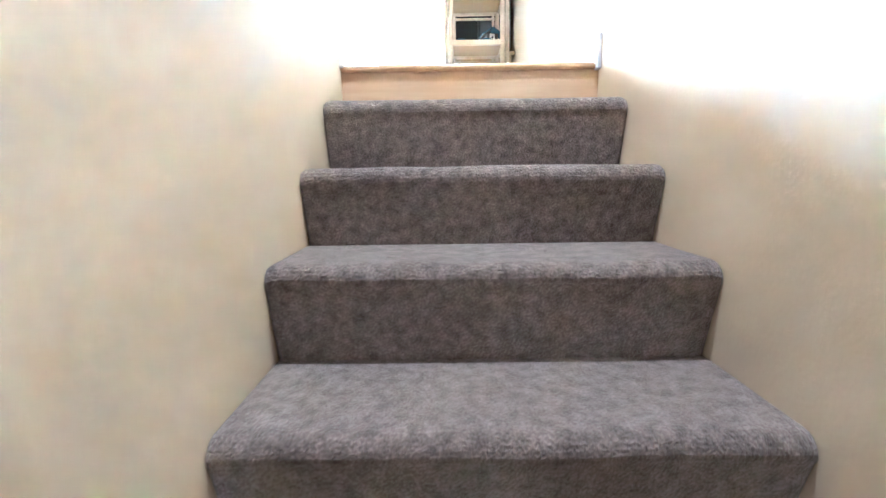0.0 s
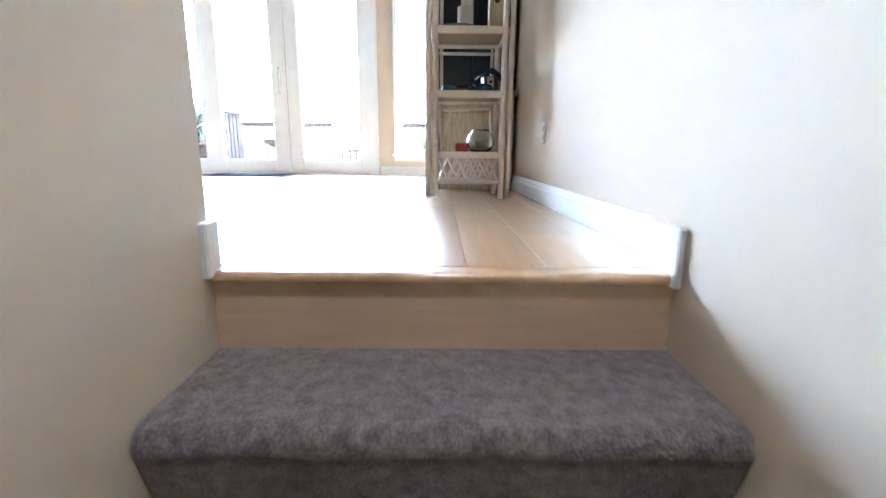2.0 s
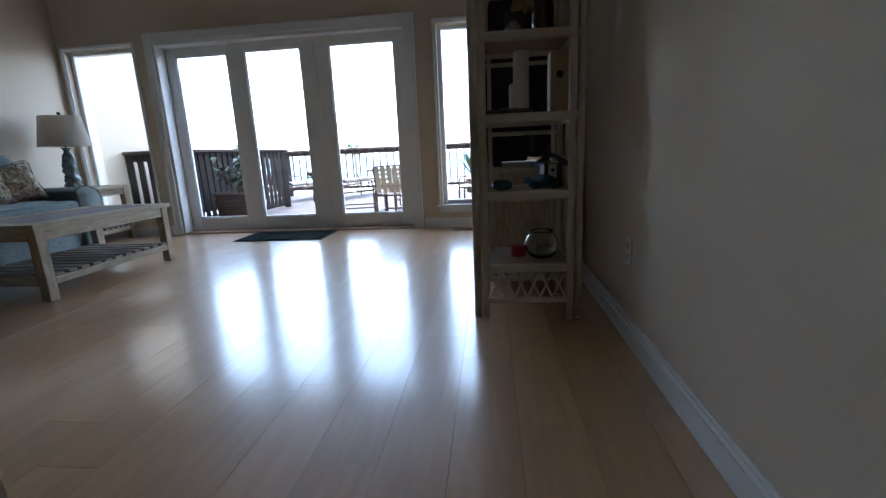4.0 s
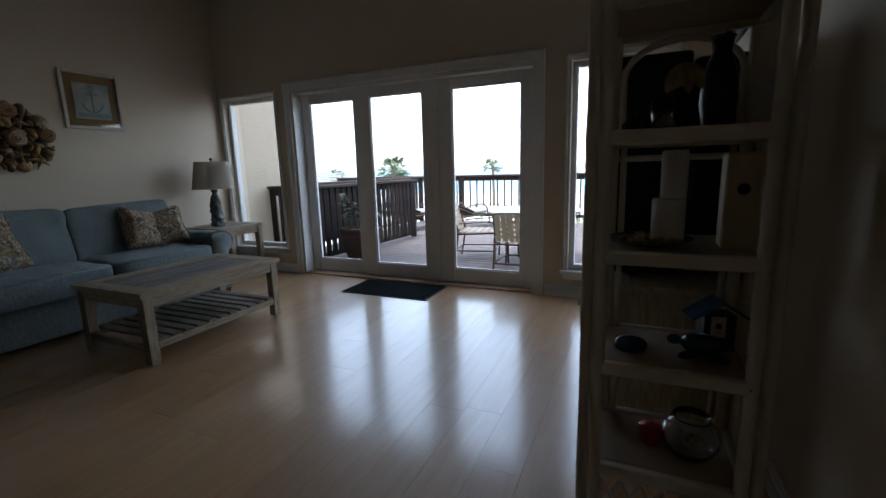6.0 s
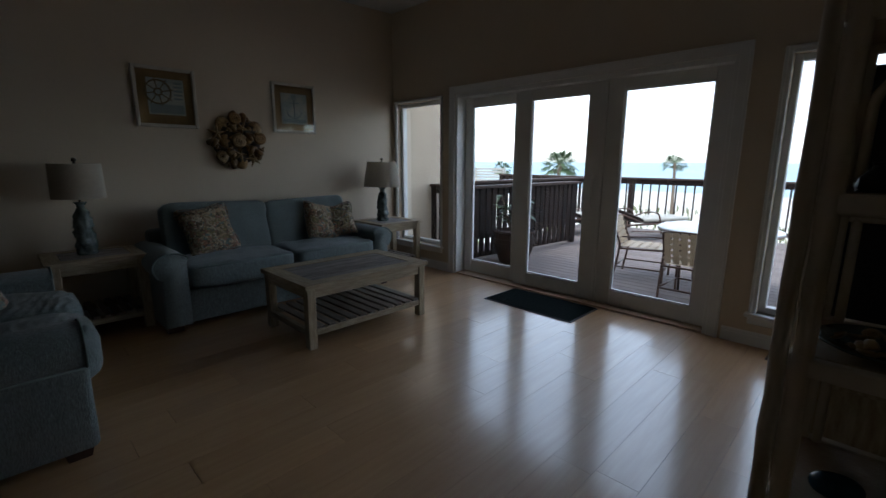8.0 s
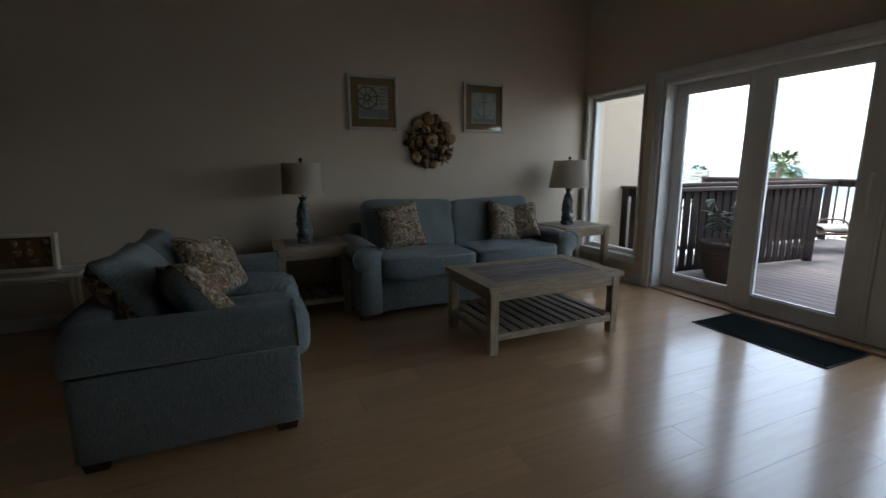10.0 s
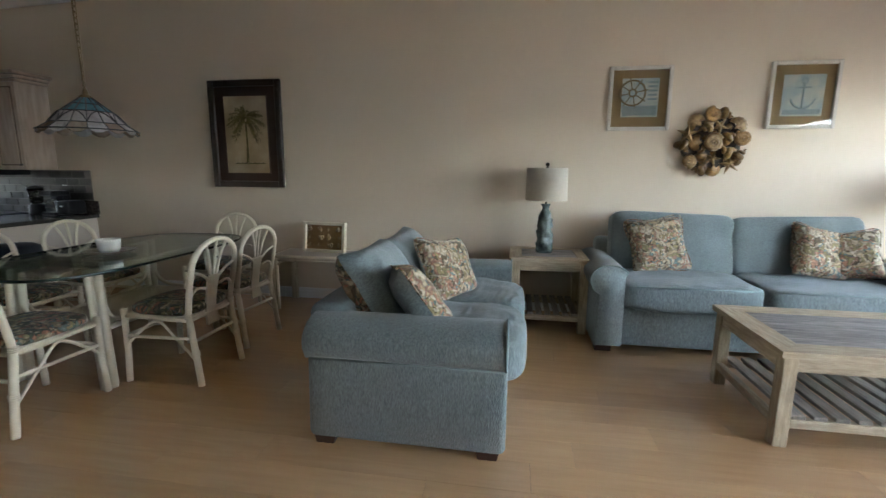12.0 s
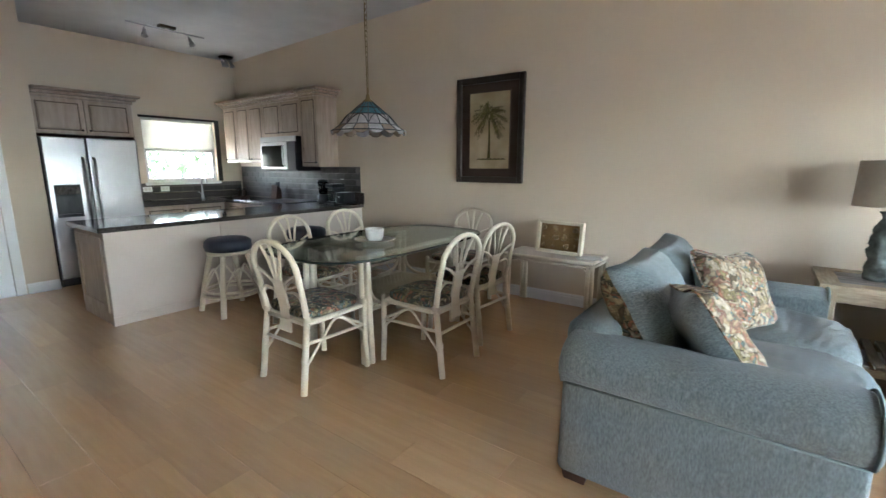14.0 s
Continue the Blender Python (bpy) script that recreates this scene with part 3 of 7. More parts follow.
# ---- windows and doors ----
def casing(bm, x0, x1, z0, z1, w, t, bottom=False):
    """Flat casing with a raised outer edge round an opening of the window wall."""
    y = YW
    for a, b, c, d in ((x0 - w, x0, z0, z1 + w), (x1, x1 + w, z0, z1 + w), (x0, x1, z1, z1 + w)):
        bx(bm, a, y - t, c, b, y, d, 0.004)
    bx(bm, x0 - w, y - t - 0.01, z0, x0 - w + 0.022, y - t, z1 + w, 0.003)
    bx(bm, x1 + w - 0.022, y - t - 0.01, z0, x1 + w, y - t, z1 + w, 0.003)
    bx(bm, x0 - w + 0.022, y - t - 0.01, z1 + w - 0.022, x1 + w - 0.022, y - t, z1 + w, 0.003)


def side_window(name, hole, label, w):
    x0, x1, z0, z1 = hole
    win = tagged(new(name), label, "window", kind="structure")
    win.matrix_basis = pose((x0 + x1) / 2, YW, z0)
    inv = win.matrix_basis.inverted()
    bm = bmesh.new()
    casing(bm, x0, x1, z0, z1, w, 0.018)
    part("casing", bm, M_TRIM, win, "", at=inv)
    part("window_sill", box(x0 - w - 0.02, YW - 0.05, z0 - 0.03, x1 + w + 0.02, YW + 0.05, z0, 0.006, 2), M_TRIM, win, "", at=inv)
    part("apron", box(x0 - w, YW - 0.018, z0 - 0.085, x1 + w, YW, z0 - 0.03, 0.004), M_TRIM, win, "", at=inv)
    bm = bmesh.new()
    f = 0.045
    for a, b, c, d in ((x0, x0 + f, z0, z1), (x1 - f, x1, z0, z1), (x0 + f, x1 - f, z0, z0 + f), (x0 + f, x1 - f, z1 - f, z1)):
        bx(bm, a, YW + 0.05, c, b, YW + 0.12, d, 0.005)
    part("window_frame", bm, M_TRIM, win, "", at=inv)
    pane = part("pane", box(x0 + f, YW + 0.083, z0 + f, x1 - f, YW + 0.089, z1 - f), M_GLASS, win, "", at=inv)
    pane.visible_shadow = False


side_window("window_1", W1, "tall fixed side window with white casing", 0.034)
side_window("window_2", W4, "tall fixed window with white casing and sill", 0.046)


def patio_door():
    x0, x1, z0, z1 = DOOR
    d = tagged(new("door_1"), "closed white three-panel sliding glass patio door", "door", kind="structure")
    d.matrix_basis = pose((x0 + x1) / 2, YW, 0)
    inv = d.matrix_basis.inverted()
    bm = bmesh.new()
    casing(bm, x0, x1, 0.0, z1, 0.08, 0.02)
    part("casing", bm, M_TRIM, d, "", at=inv)
    bm = bmesh.new()
    bx(bm, x0, YW + 0.0, 0.0, x0 + 0.03, YW + 0.22, z1, 0.003)
    bx(bm, x1 - 0.03, YW + 0.0, 0.0, x1, YW + 0.22, z1, 0.003)
    bx(bm, x0 + 0.03, YW + 0.0, z1 - 0.04, x1 - 0.03, YW + 0.22, z1, 0.003)
    part("door_frame", bm, M_TRIM, d, "", at=inv)
    bm = bmesh.new()
    bx(bm, x0 + 0.03, YW - 0.005, 0.0, x1 - 0.03, YW + 0.22, 0.018, 0.003)
    bx(bm, x0 + 0.03, YW + 0.138, 0.018, x1 - 0.03, YW + 0.144, 0.026, 0.002)
    part("threshold", bm, M_STEP, d, "pale wooden sill", at=inv)
    zt, zb = z1 - 0.04, 0.022
    for a, b, g0, g1, y, name in ((-3.59, -2.775, -3.48, -2.885, YW + 0.145, "fixed_panel"), (-2.815, -1.885, -2.65, -2.03, YW + 0.095, "sliding_panel"), (-1.855, -0.895, -1.71, -1.02, YW + 0.095, "fixed_panel")):
        bm = bmesh.new()
        t = 0.045
        for p, q, r, s in ((a, g0, zb, zt), (g1, b, zb, zt), (g0, g1, zb, 0.165), (g0, g1, 1.955, zt)):
            bx(bm, p, y, r, q, y + t, s, 0.005)
        for p, q, r, s in ((g0, g0 + 0.012, 0.165, 1.955), (g1 - 0.012, g1, 0.165, 1.955), (g0, g1, 0.165, 0.177), (g0, g1, 1.943, 1.955)):
            bx(bm, p, y + 0.01, r, q, y + t - 0.01, s)
        pan = part(name, bm, M_TRIM, d, "", at=inv)
        pane = part("pane", box(g0 + 0.004, y + 0.02, 0.17, g1 - 0.004, y + 0.026, 1.95), M_GLASS, pan)
        pane.visible_shadow = False
        if name == "sliding_panel":
            bm = bmesh.new()
            tube(bm, spline([(-1.945, y - 0.005, 0.93), (-1.945, y - 0.04, 0.96), (-1.945, y - 0.045, 1.07), (-1.945, y - 0.04, 1.18), (-1.945, y - 0.005, 1.21)], 4), 0.011, 8)
            bx(bm, -1.965, y - 0.006, 0.9, -1.925, y, 1.24, 0.003)
            part("door_handle", bm, M_TRIM, pan, "white pull handle", smooth=False)
    part("mullion", box(-1.883, YW + 0.085, zb, -1.857, YW + 0.145, zt, 0.003), M_TRIM, d, "", at=inv)


patio_door()


def hall_door():
    d = tagged(new("door_2"), "closed white panel door with a round metal knob", "door", kind="structure")
    d.matrix_basis = pose(-1.33, HALL_Y, 0)
    bm = bmesh.new()
    for a, b, c, e in ((-0.49, -0.41, 0, 2.08), (0.41, 0.49, 0, 2.08), (-0.41, 0.41, 2.0, 2.08)):
        bx(bm, a, 0.0, c, b, 0.018, e, 0.004)
    part("casing", bm, M_TRIM, d)
    bm = bmesh.new()
    bx(bm, -0.41, -0.05, 0.0005, 0.41, -0.012, 2.0)
    for a, b in ((-0.33, -0.05), (0.05, 0.33)):
        for c, e in ((0.2, 0.72), (0.85, 1.5), (1.6, 1.88)):
            bx(bm, a, -0.014, c, b, -0.004, e, 0.006)
    part("door_leaf", bm, M_TRIM, d)
    bm = lathe([(0.028, 0), (0.028, 0.006), (0.012, 0.01), (0.012, 0.03), (0.026, 0.038), (0.03, 0.052), (0.02, 0.064), (0.001, 0.066)], 16)
    part("door_knob", bm, M_STEEL, d, "brushed round knob", True, pose(-0.34, -0.012, 0.83, -90, 0, 0))


hall_door()


def kitchen_window():
    x0, x1, z0, z1 = KW
    w = tagged(new("window_3"), "kitchen window with a half-lowered ivory blind", "window", kind="structure")
    w.matrix_basis = pose((x0 + x1) / 2, YB, z0)
    inv = w.matrix_basis.inverted()
    bm = bmesh.new()
    f = 0.05
    for a, b, c, d in ((x0, x0 + f, z0, z1), (x1 - f, x1, z0, z1), (x0 + f, x1 - f, z0, z0 + f), (x0 + f, x1 - f, z1 - f, z1), (x0 + f, x1 - f, (z0 + z1) / 2 - 0.02, (z0 + z1) / 2 + 0.02)):
        bx(bm, a, YB - 0.12, c, b, YB - 0.05, d, 0.004)
    part("window_frame", bm, M_TRIM, w, "", at=inv)
    part("window_sill", box(x0 - 0.03, YB - 0.06, z0 - 0.04, x1 + 0.03, YB + 0.03, z0, 0.004), M_TRIM, w, "", at=inv)
    pane = part("pane", box(x0 + f, YB - 0.09, z0 + f, x1 - f, YB - 0.085, z1 - f), M_GLASS, w, "", at=inv)
    pane.visible_shadow = False


kitchen_window()
# unseen eave, added to block sky and sun from the kitchen window
structure("added_eave", box(-6.2, YB - 1.5, 2.12, 2.0, YB - 0.2, 2.3, 0.01), M_STUCCO, "added plain beige eave, unseen, cutting light into the kitchen window", "roof")


def blind():
    x0, x1, z0, z1 = KW
    b = thing("window_blind", pose((x0 + x1) / 2, YB - 0.025, 1.48), "half-lowered ivory slatted window blind", "blind")
    part("headrail", box(-0.48, -0.02, 0.4, 0.48, 0.02, 0.44, 0.004), M_BLIND, b)
    part("bottom_rail", box(-0.475, -0.012, 0.0, 0.475, 0.012, 0.018, 0.004), M_BLIND, b)
    me = None
    for i in range(19):
        z = 0.03 + i * 0.0198
        if me is None:
            o = part("slat", box(-0.475, -0.0125, -0.001, 0.475, 0.0125, 0.001), M_BLIND, b, "", at=pose(0, 0, z, 58, 0, 0))
            me = o.data
        else:
            o = new("slat", me)
            o.parent = b
            o.matrix_basis = pose(0, 0, z, 58, 0, 0)


blind()
bm = bmesh.new()
bx(bm, KW[0] - 0.07, YB, KW[3], KW[1] + 0.03, YB + 0.008, KW[3] + 0.03, 0.001)
bx(bm, KW[0] - 0.07, YB, KW[2], KW[0] - 0.005, YB + 0.008, KW[3], 0.001)
structure("trim_window_tile", bm, M_TILE, "grey-brown tile border round the kitchen window", "trim")


# ---- living area ----
def roll_arm(length, h, flip):
    """A rolled sofa arm: outline in x and z, drawn out along y from 0 to length; the roll leans to -x, or +x when flipped."""
    s = -1 if flip else 1
    r = 0.105
    pts = [(0.13, 0.045), (0.13, h - 0.06)]
    for i in range(15):
        a = radians(35 + 172 * i / 14)
        pts.append((0.03 + r * math.cos(a) * 1.32, h - r + r * math.sin(a)))
    pts += [(-0.086, h - 0.173), (-0.071, h - 0.186), (-0.05, h - 0.191), (-0.05, h - 0.201), (-0.058, 0.045)]
    bm = bmesh.new()
    ys = [0.0, 0.012, 0.03] + [0.03 + (length - 0.06) * i / 8 for i in range(1, 8)] + [length - 0.03, length - 0.012, length]
    rings = []
    for j, y in enumerate(ys):
        e = 0.022 if j in (0, len(ys) - 1) else (0.006 if j in (1, len(ys) - 2) else 0)
        cx, cz = 0.05, h / 2
        ring = []
        for x, z in pts:
            dx, dz = x - cx, z - cz
            ln = max((dx * dx + dz * dz) ** 0.5, 1e-6)
            ring.append(bm.verts.new((s * (x - dx / ln * e), y, z - dz / ln * e)))
        rings.append(ring)
    m = len(pts)
    for a, b in zip(rings, rings[1:]):
        for i in range(m):
            bm.faces.new((a[i], a[(i + 1) % m], b[(i + 1) % m], b[i]))
    bm.faces.new(rings[0])
    bm.faces.new(rings[-1])
    return bm, [(s * x, z) for x, z in pts]


def halves(bm, z):
    """Split a stuffed shape into its front, above z, and its back."""
    rear = bm.copy()
    for b, keep in ((bm, 1), (rear, -1)):
        gone = [f for f in b.faces if (f.calc_center_median().z - z) * keep < 0]
        bmesh.ops.delete(b, geom=gone, context="FACES")
    return bm, rear


def sofa(name, m, width, label, depth=0.86, arm_h=0.63, back_z=0.71, back_a=76, seat_t=0.2, over=0.04, frame_h=0.74, back_h=0.5, wrinkle=0.004, printed=False):
    """A rolled-arm sofa: width along x, front towards -y, back at y = 0."""
    so = thing(name, m, label, "sofa")
    hw = width / 2
    inner = hw - 0.22
    part("base", box(-inner - 0.03, -depth + 0.05, 0.045, inner + 0.03, -0.04, 0.33, 0.02, 2), M_TEAL, so)
    for flip, x in ((False, -hw + 0.09), (True, hw - 0.09)):
        bm, pts = roll_arm(depth - 0.03, arm_h, flip)
        a = part("arm", bm, M_TEAL, so, "", True, pose(x, -depth, 0))
        seam = bmesh.new()
        sx = 0.055 if flip else -0.055
        tube(seam, [(sx, 0.012, arm_h - 0.199), (sx, depth - 0.045, arm_h - 0.199)], 0.006, 6)
        part("piping", seam, M_PIPE, a, "", True)
        welt = [(px * 0.985 + (0.0007 if flip else -0.0007), 0.006, pz) for px, pz in pts[1:-1]]
        part("piping", bar(welt, 0.0065, 6), M_PIPE, a, "", True)
    part("back_frame", box(-inner - 0.1, -0.2, 0.045, inner + 0.1, 0.0, frame_h, 0.05, 3), M_TEAL, so, "", True)
    cw = inner * 2 / 2
    for i, x in enumerate((-cw / 2, cw / 2)):
        c = part("seat_cushion", soft_box(cw - 0.004, depth - 0.2 + over, seat_t, 5 if printed else 9, 40 if printed else 24, 0.1, 0.012, 3.0 + i, wrinkle * (1.0 if i else 0.5) if printed else wrinkle), M_TEAL, so, "", True, pose(x, -depth / 2 - 0.1 - over / 2, 0.525 - seat_t / 2))
        if not printed:
            ed = bmesh.new()
            w, d = (cw - 0.004) / 2 * 0.87, (depth - 0.2 + over) / 2 * 0.978
            tube(ed, [(-w, -d, seat_t * 0.41), (0, -d * 1.003, seat_t * 0.415), (w, -d, seat_t * 0.41)], 0.006, 6)
            part("piping", ed, M_PIPE, c, "", True)
        spot = pose(x, -0.25, back_z - 0.012 * i, back_a, 1.5 * (1 - 2 * i), 0)
        if printed:
            puffy = pillow(1.0, 0.26, 9.0 + i, 15)
            for v in puffy.verts:
                v.co.x *= cw + 0.05
                v.co.y *= back_h + 0.015
                v.co.z += 0.006 * math.sin(v.co.x * 60 + 5 * noise.noise(v.co * 9)) * (v.co.z > 0.02)
            front, rear = halves(puffy, -0.012)
            c = part("back_cushion", front, M_TEAL, so, "", True, spot)
            part("cushion_backing", rear, M_SEATF, c, "dark floral print backing of the cushion", True)
        else:
            part("back_cushion", soft_box(cw + 0.015, back_h, 0.2, 11, 12, 0.16, 0.02, 9.0 + i), M_TEAL, so, "", True, spot)
    for x in (-hw + 0.1, hw - 0.1):
        for y in (-depth + 0.08, -0.1):
            part("foot", extrude_profile([(-0.055, 0.05), (0.055, 0.05), (0.043, 0.0), (-0.043, 0.0)], -0.055, 0.055), M_FOOT, so, "dark wooden block foot", at=pose(x, y, 0))
    return so


SOFA = pose(-4.68, 2.44, 0, 0, 0, 90)
sofa("sofa", SOFA, 2.24, "blue-green upholstered two-cushion sofa with rolled arms against the wall", 0.88, 0.64, wrinkle=0.008)
LOVE = pose(-3.22, -0.2, 0, 0, 0, 180)
sofa("loveseat", LOVE, 1.64, "blue-green upholstered loveseat with rolled arms facing the windows", 0.95, 0.63, 0.672, 60, 0.27, 0.09, 0.66, 0.45, 0.013, True)


def scatter(m, label, s=0.42, th=0.17, seed=0.0, back=None):
    p = thing("throw_pillow", m, label, "pillow", "floral throw pillows")
    if back:
        front, rear = halves(pillow(s, th, seed), 0.0)
        c = part("cover", front, M_FLORAL, p, "", True)
        part("backing", rear, back, p, "plain blue-green back", True)
    else:
        part("cover", pillow(s, th, seed), M_FLORAL, p, "", True)
    ed = bmesh.new()
    k = s / 2 * 0.985
    q = k * 0.93
    tube(ed, spline([(-k, -k, 0), (0, -q, 0), (k, -k, 0), (q, 0, 0), (k, k, 0), (0, q, 0), (-k, k, 0), (-q, 0, 0), (-k, -k, 0)], 5), 0.005, 6)
    part("piping", ed, M_FLORAL, p, "", True)
    return p


scatter(pose(-4.27, 1.86, 0.73, 68, -7, 96), "square floral print pillow leaning on the sofa back", 0.43, 0.17, 1.0)
scatter(pose(-4.27, 2.99, 0.705, 66, 12, 98), "floral print pillow slumped in the sofa corner", 0.4, 0.17, 2.0)
scatter(pose(-4.24, 3.17, 0.7, 68, -10, 66), "floral print pillow leaning against the sofa arm", 0.36, 0.15, 7.0)
scatter(pose(-3.4, 0.34, 0.655, 60, 6, 145), "floral print pillow propped on the loveseat", 0.43, 0.16, 3.0, M_TEAL)
scatter(pose(-2.72, 0.3, 0.645, 56, 10, 203), "floral print pillow with a plain back tucked by the loveseat arm", 0.42, 0.18, 4.0, M_TEAL)


def wood_table(name, m, w, d, h, label, slats, group="", inset=0.12):
    """A whitewashed table: framed top with grey boards, four square legs, aprons and a slatted lower shelf. w along x, d along y."""
    t = thing(name, m, label, "table", group)
    hw, hd, f = w / 2, d / 2, inset
    e = 0.0012
    for sg in (-1, 1):
        part("top_rail", prism([(sg * hw, -hd + e), (sg * (hw - f), -hd + f + e), (sg * (hw - f), hd - f - e), (sg * hw, hd - e)], h - 0.032, h), M_WASH, t)
        part("top_end", prism([(-hw + e, sg * hd), (-hw + f + e, sg * (hd - f)), (hw - f - e, sg * (hd - f)), (hw - e, sg * hd)], h - 0.032, h), M_WASHX, t)
    n = max(3, round((w - 2 * f) / 0.11))
    s = (w - 2 * f) / n
    for i in range(n):
        part("top_board", box(-hw + f + i * s + 0.0015, -hd + f + 0.002, h - 0.03, -hw + f + (i + 1) * s - 0.0015, hd - f - 0.002, h - 0.003, 0.002), M_GREYTOP, t, "weathered grey board")
    l = 0.065
    g = 0.02
    for sx in (-1, 1):
        for sy in (-1, 1):
            x, y = sx * (hw - g - l / 2), sy * (hd - g - l / 2)
            part("leg", box(x - l / 2, y - l / 2, 0, x + l / 2, y + l / 2, h - 0.032, 0.004), M_WASHZ, t)
    for sx in (-1, 1):
        x = sx * (hw - g - 0.02)
        part("apron", box(x - 0.012, -hd + g + l, h - 0.105, x + 0.012, hd - g - l, h - 0.032, 0.002), M_WASH, t)
        part("shelf_rail", box(x - 0.018, -hd + g + l, 0.1, x + 0.018, hd - g - l, 0.145, 0.003), M_WASH, t)
    for sy in (-1, 1):
        y = sy * (hd - g - 0.02)
        part("apron", box(-hw + g + l, y - 0.012, h - 0.105, hw - g - l, y + 0.012, h - 0.032, 0.002), M_WASHX, t)
        part("shelf_rail", box(-hw + g + l, y - 0.018, 0.1, hw - g - l, y + 0.018, 0.145, 0.003), M_WASHX, t)
    span = d - 2 * (g + l) + 0.02
    for i in range(slats):
        y = -span / 2 + span * (i + 0.5) / slats
        sw = span / slats * 0.33
        part("shelf_slat", box(-hw + g + 0.005, y - sw, 0.1455, hw - g - 0.005, y + sw, 0.166, 0.003), M_SLAT, t)
    return t


wood_table("coffee_table", pose(-3.13, 2.56, 0), 0.74, 1.16, 0.485, "whitewashed wooden coffee table with grey plank top and slatted shelf", 11)
wood_table("end_table", pose(-4.415, 1.045, 0), 0.58, 0.64, 0.61, "whitewashed wooden end table with a lamp between sofa and loveseat", 7, "end tables", 0.1)
wood_table("end_table", pose(-4.405, 4.0, 0), 0.58, 0.64, 0.61, "whitewashed wooden end table with a lamp beside the window", 7, "end tables", 0.1)


def table_lamp(x, y, z, h, sr0, sr1, sh, label):
    t = thing("table_lamp", pose(x, y, z), label, "lamp", "ceramic table lamps")
    bm = lathe([(0.066, 0), (0.07, 0.012), (0.066, 0.03), (0.065, 0.065), (0.064, 0.1), (0.063, 0.14), (0.062, 0.18), (0.06, 0.22), (0.058, 0.26), (0.055, 0.3), (0.047, 0.335), (0.034, 0.355), (0.026, 0.37), (0.03, 0.39), (0.045, 0.41), (0.02, 0.413)], 32)
    bmesh.ops.subdivide_edges(bm, edges=bm.edges, cuts=1, use_grid_fill=True)
    for v in bm.verts:
        r = (v.co.x ** 2 + v.co.y ** 2) ** 0.5
        if r > 0.02 and 0.02 < v.co.z < 0.34:
            k = 1 + 0.4 * noise.noise(Vector((v.co.x * 20, v.co.y * 20, v.co.z * 38 + v.co.x * 14))) + 0.06 * noise.noise(v.co * 80)
            v.co.x *= k
            v.co.y *= k
    part("base", bm, M_LAMPB, t, "blue-grey ceramic base with raised shells", True)
    part("stem", lathe([(0.007, 0.41), (0.007, h - 0.03), (0.012, h - 0.028), (0.012, h - 0.022), (0.005, h - 0.02)], 10), M_BRONZE, t)
    part("finial", lathe([(0.004, h - 0.02), (0.014, h - 0.012), (0.018, h), (0.012, h + 0.012), (0.001, h + 0.016)], 12), M_BRONZE, t, "dark ball finial", True)
    top = h - 0.03
    bm = bmesh.new()
    seg = 40
    rows = []
    for r, zz in ((sr1, top - sh), (sr0, top), (sr0 - 0.003, top), (sr1 - 0.003, top - sh)):
        rows.append([bm.verts.new((r * math.cos(2 * math.pi * k / seg), r * math.sin(2 * math.pi * k / seg), zz)) for k in range(seg)])
    for a, b in zip(rows, rows[1:] + rows[:1]):
        for k in range(seg):
            bm.faces.new((a[k], a[(k + 1) % seg], b[(k + 1) % seg], b[k]))
    sh_o = part("shade", bm, M_SHADE, t, "off-white linen drum shade", True)
    md = sh_o.modifiers.new("edges", "EDGE_SPLIT")
    md.split_angle = radians(40)
    bm = bmesh.new()
    for k in range(3):
        a = 2 * math.pi * k / 3
        tube(bm, [(0.005 * math.cos(a), 0.005 * math.sin(a), top - 0.01), ((sr0 - 0.002) * math.cos(a), (sr0 - 0.002) * math.sin(a), top - 0.006)], 0.002, 5)
    part("spider", bm, M_BRONZE, t)


table_lamp(-4.44, 1.01, 0.61, 0.735, 0.165, 0.172, 0.265, "switched-off table lamp with drum shade on the end table")
table_lamp(-4.42, 3.93, 0.61, 0.755, 0.175, 0.225, 0.3, "switched-off table lamp with tapered shade near the window")


def picture(name, y, z, w, h, label, fw, mats, frame_mat, depth=0.03):
    """A framed picture on the long wall, centred at y, z; returns its empty, in which x runs along the wall and z up."""
    p = thing(name, pose(WX, y, z, 0, 0, 90), label, "picture")
    hw, hh = w / 2, h / 2
    bm = bmesh.new()
    for a, b, c, d in ((-hw, -hw + fw, -hh, hh), (hw - fw, hw, -hh, hh), (-hw + fw, hw - fw, -hh, -hh + fw), (-hw + fw, hw - fw, hh - fw, hh)):
        bx(bm, a, -depth, c, b, -0.002, d, 0.005)
    part("frame", bm, frame_mat, p)
    part("mat_board", box(-hw + fw, -0.012, -hh + fw, hw - fw, -0.003, hh - fw), mats, p)
    return p


def enlarge(p, f):
    """Brings a print and its motifs to their true size within the mat."""
    for c in p.children:
        if c.name.split(".")[0] not in ("frame", "mat_board", "glazing"):
            c.matrix_basis = Matrix.Diagonal((f, 1, f, 1))


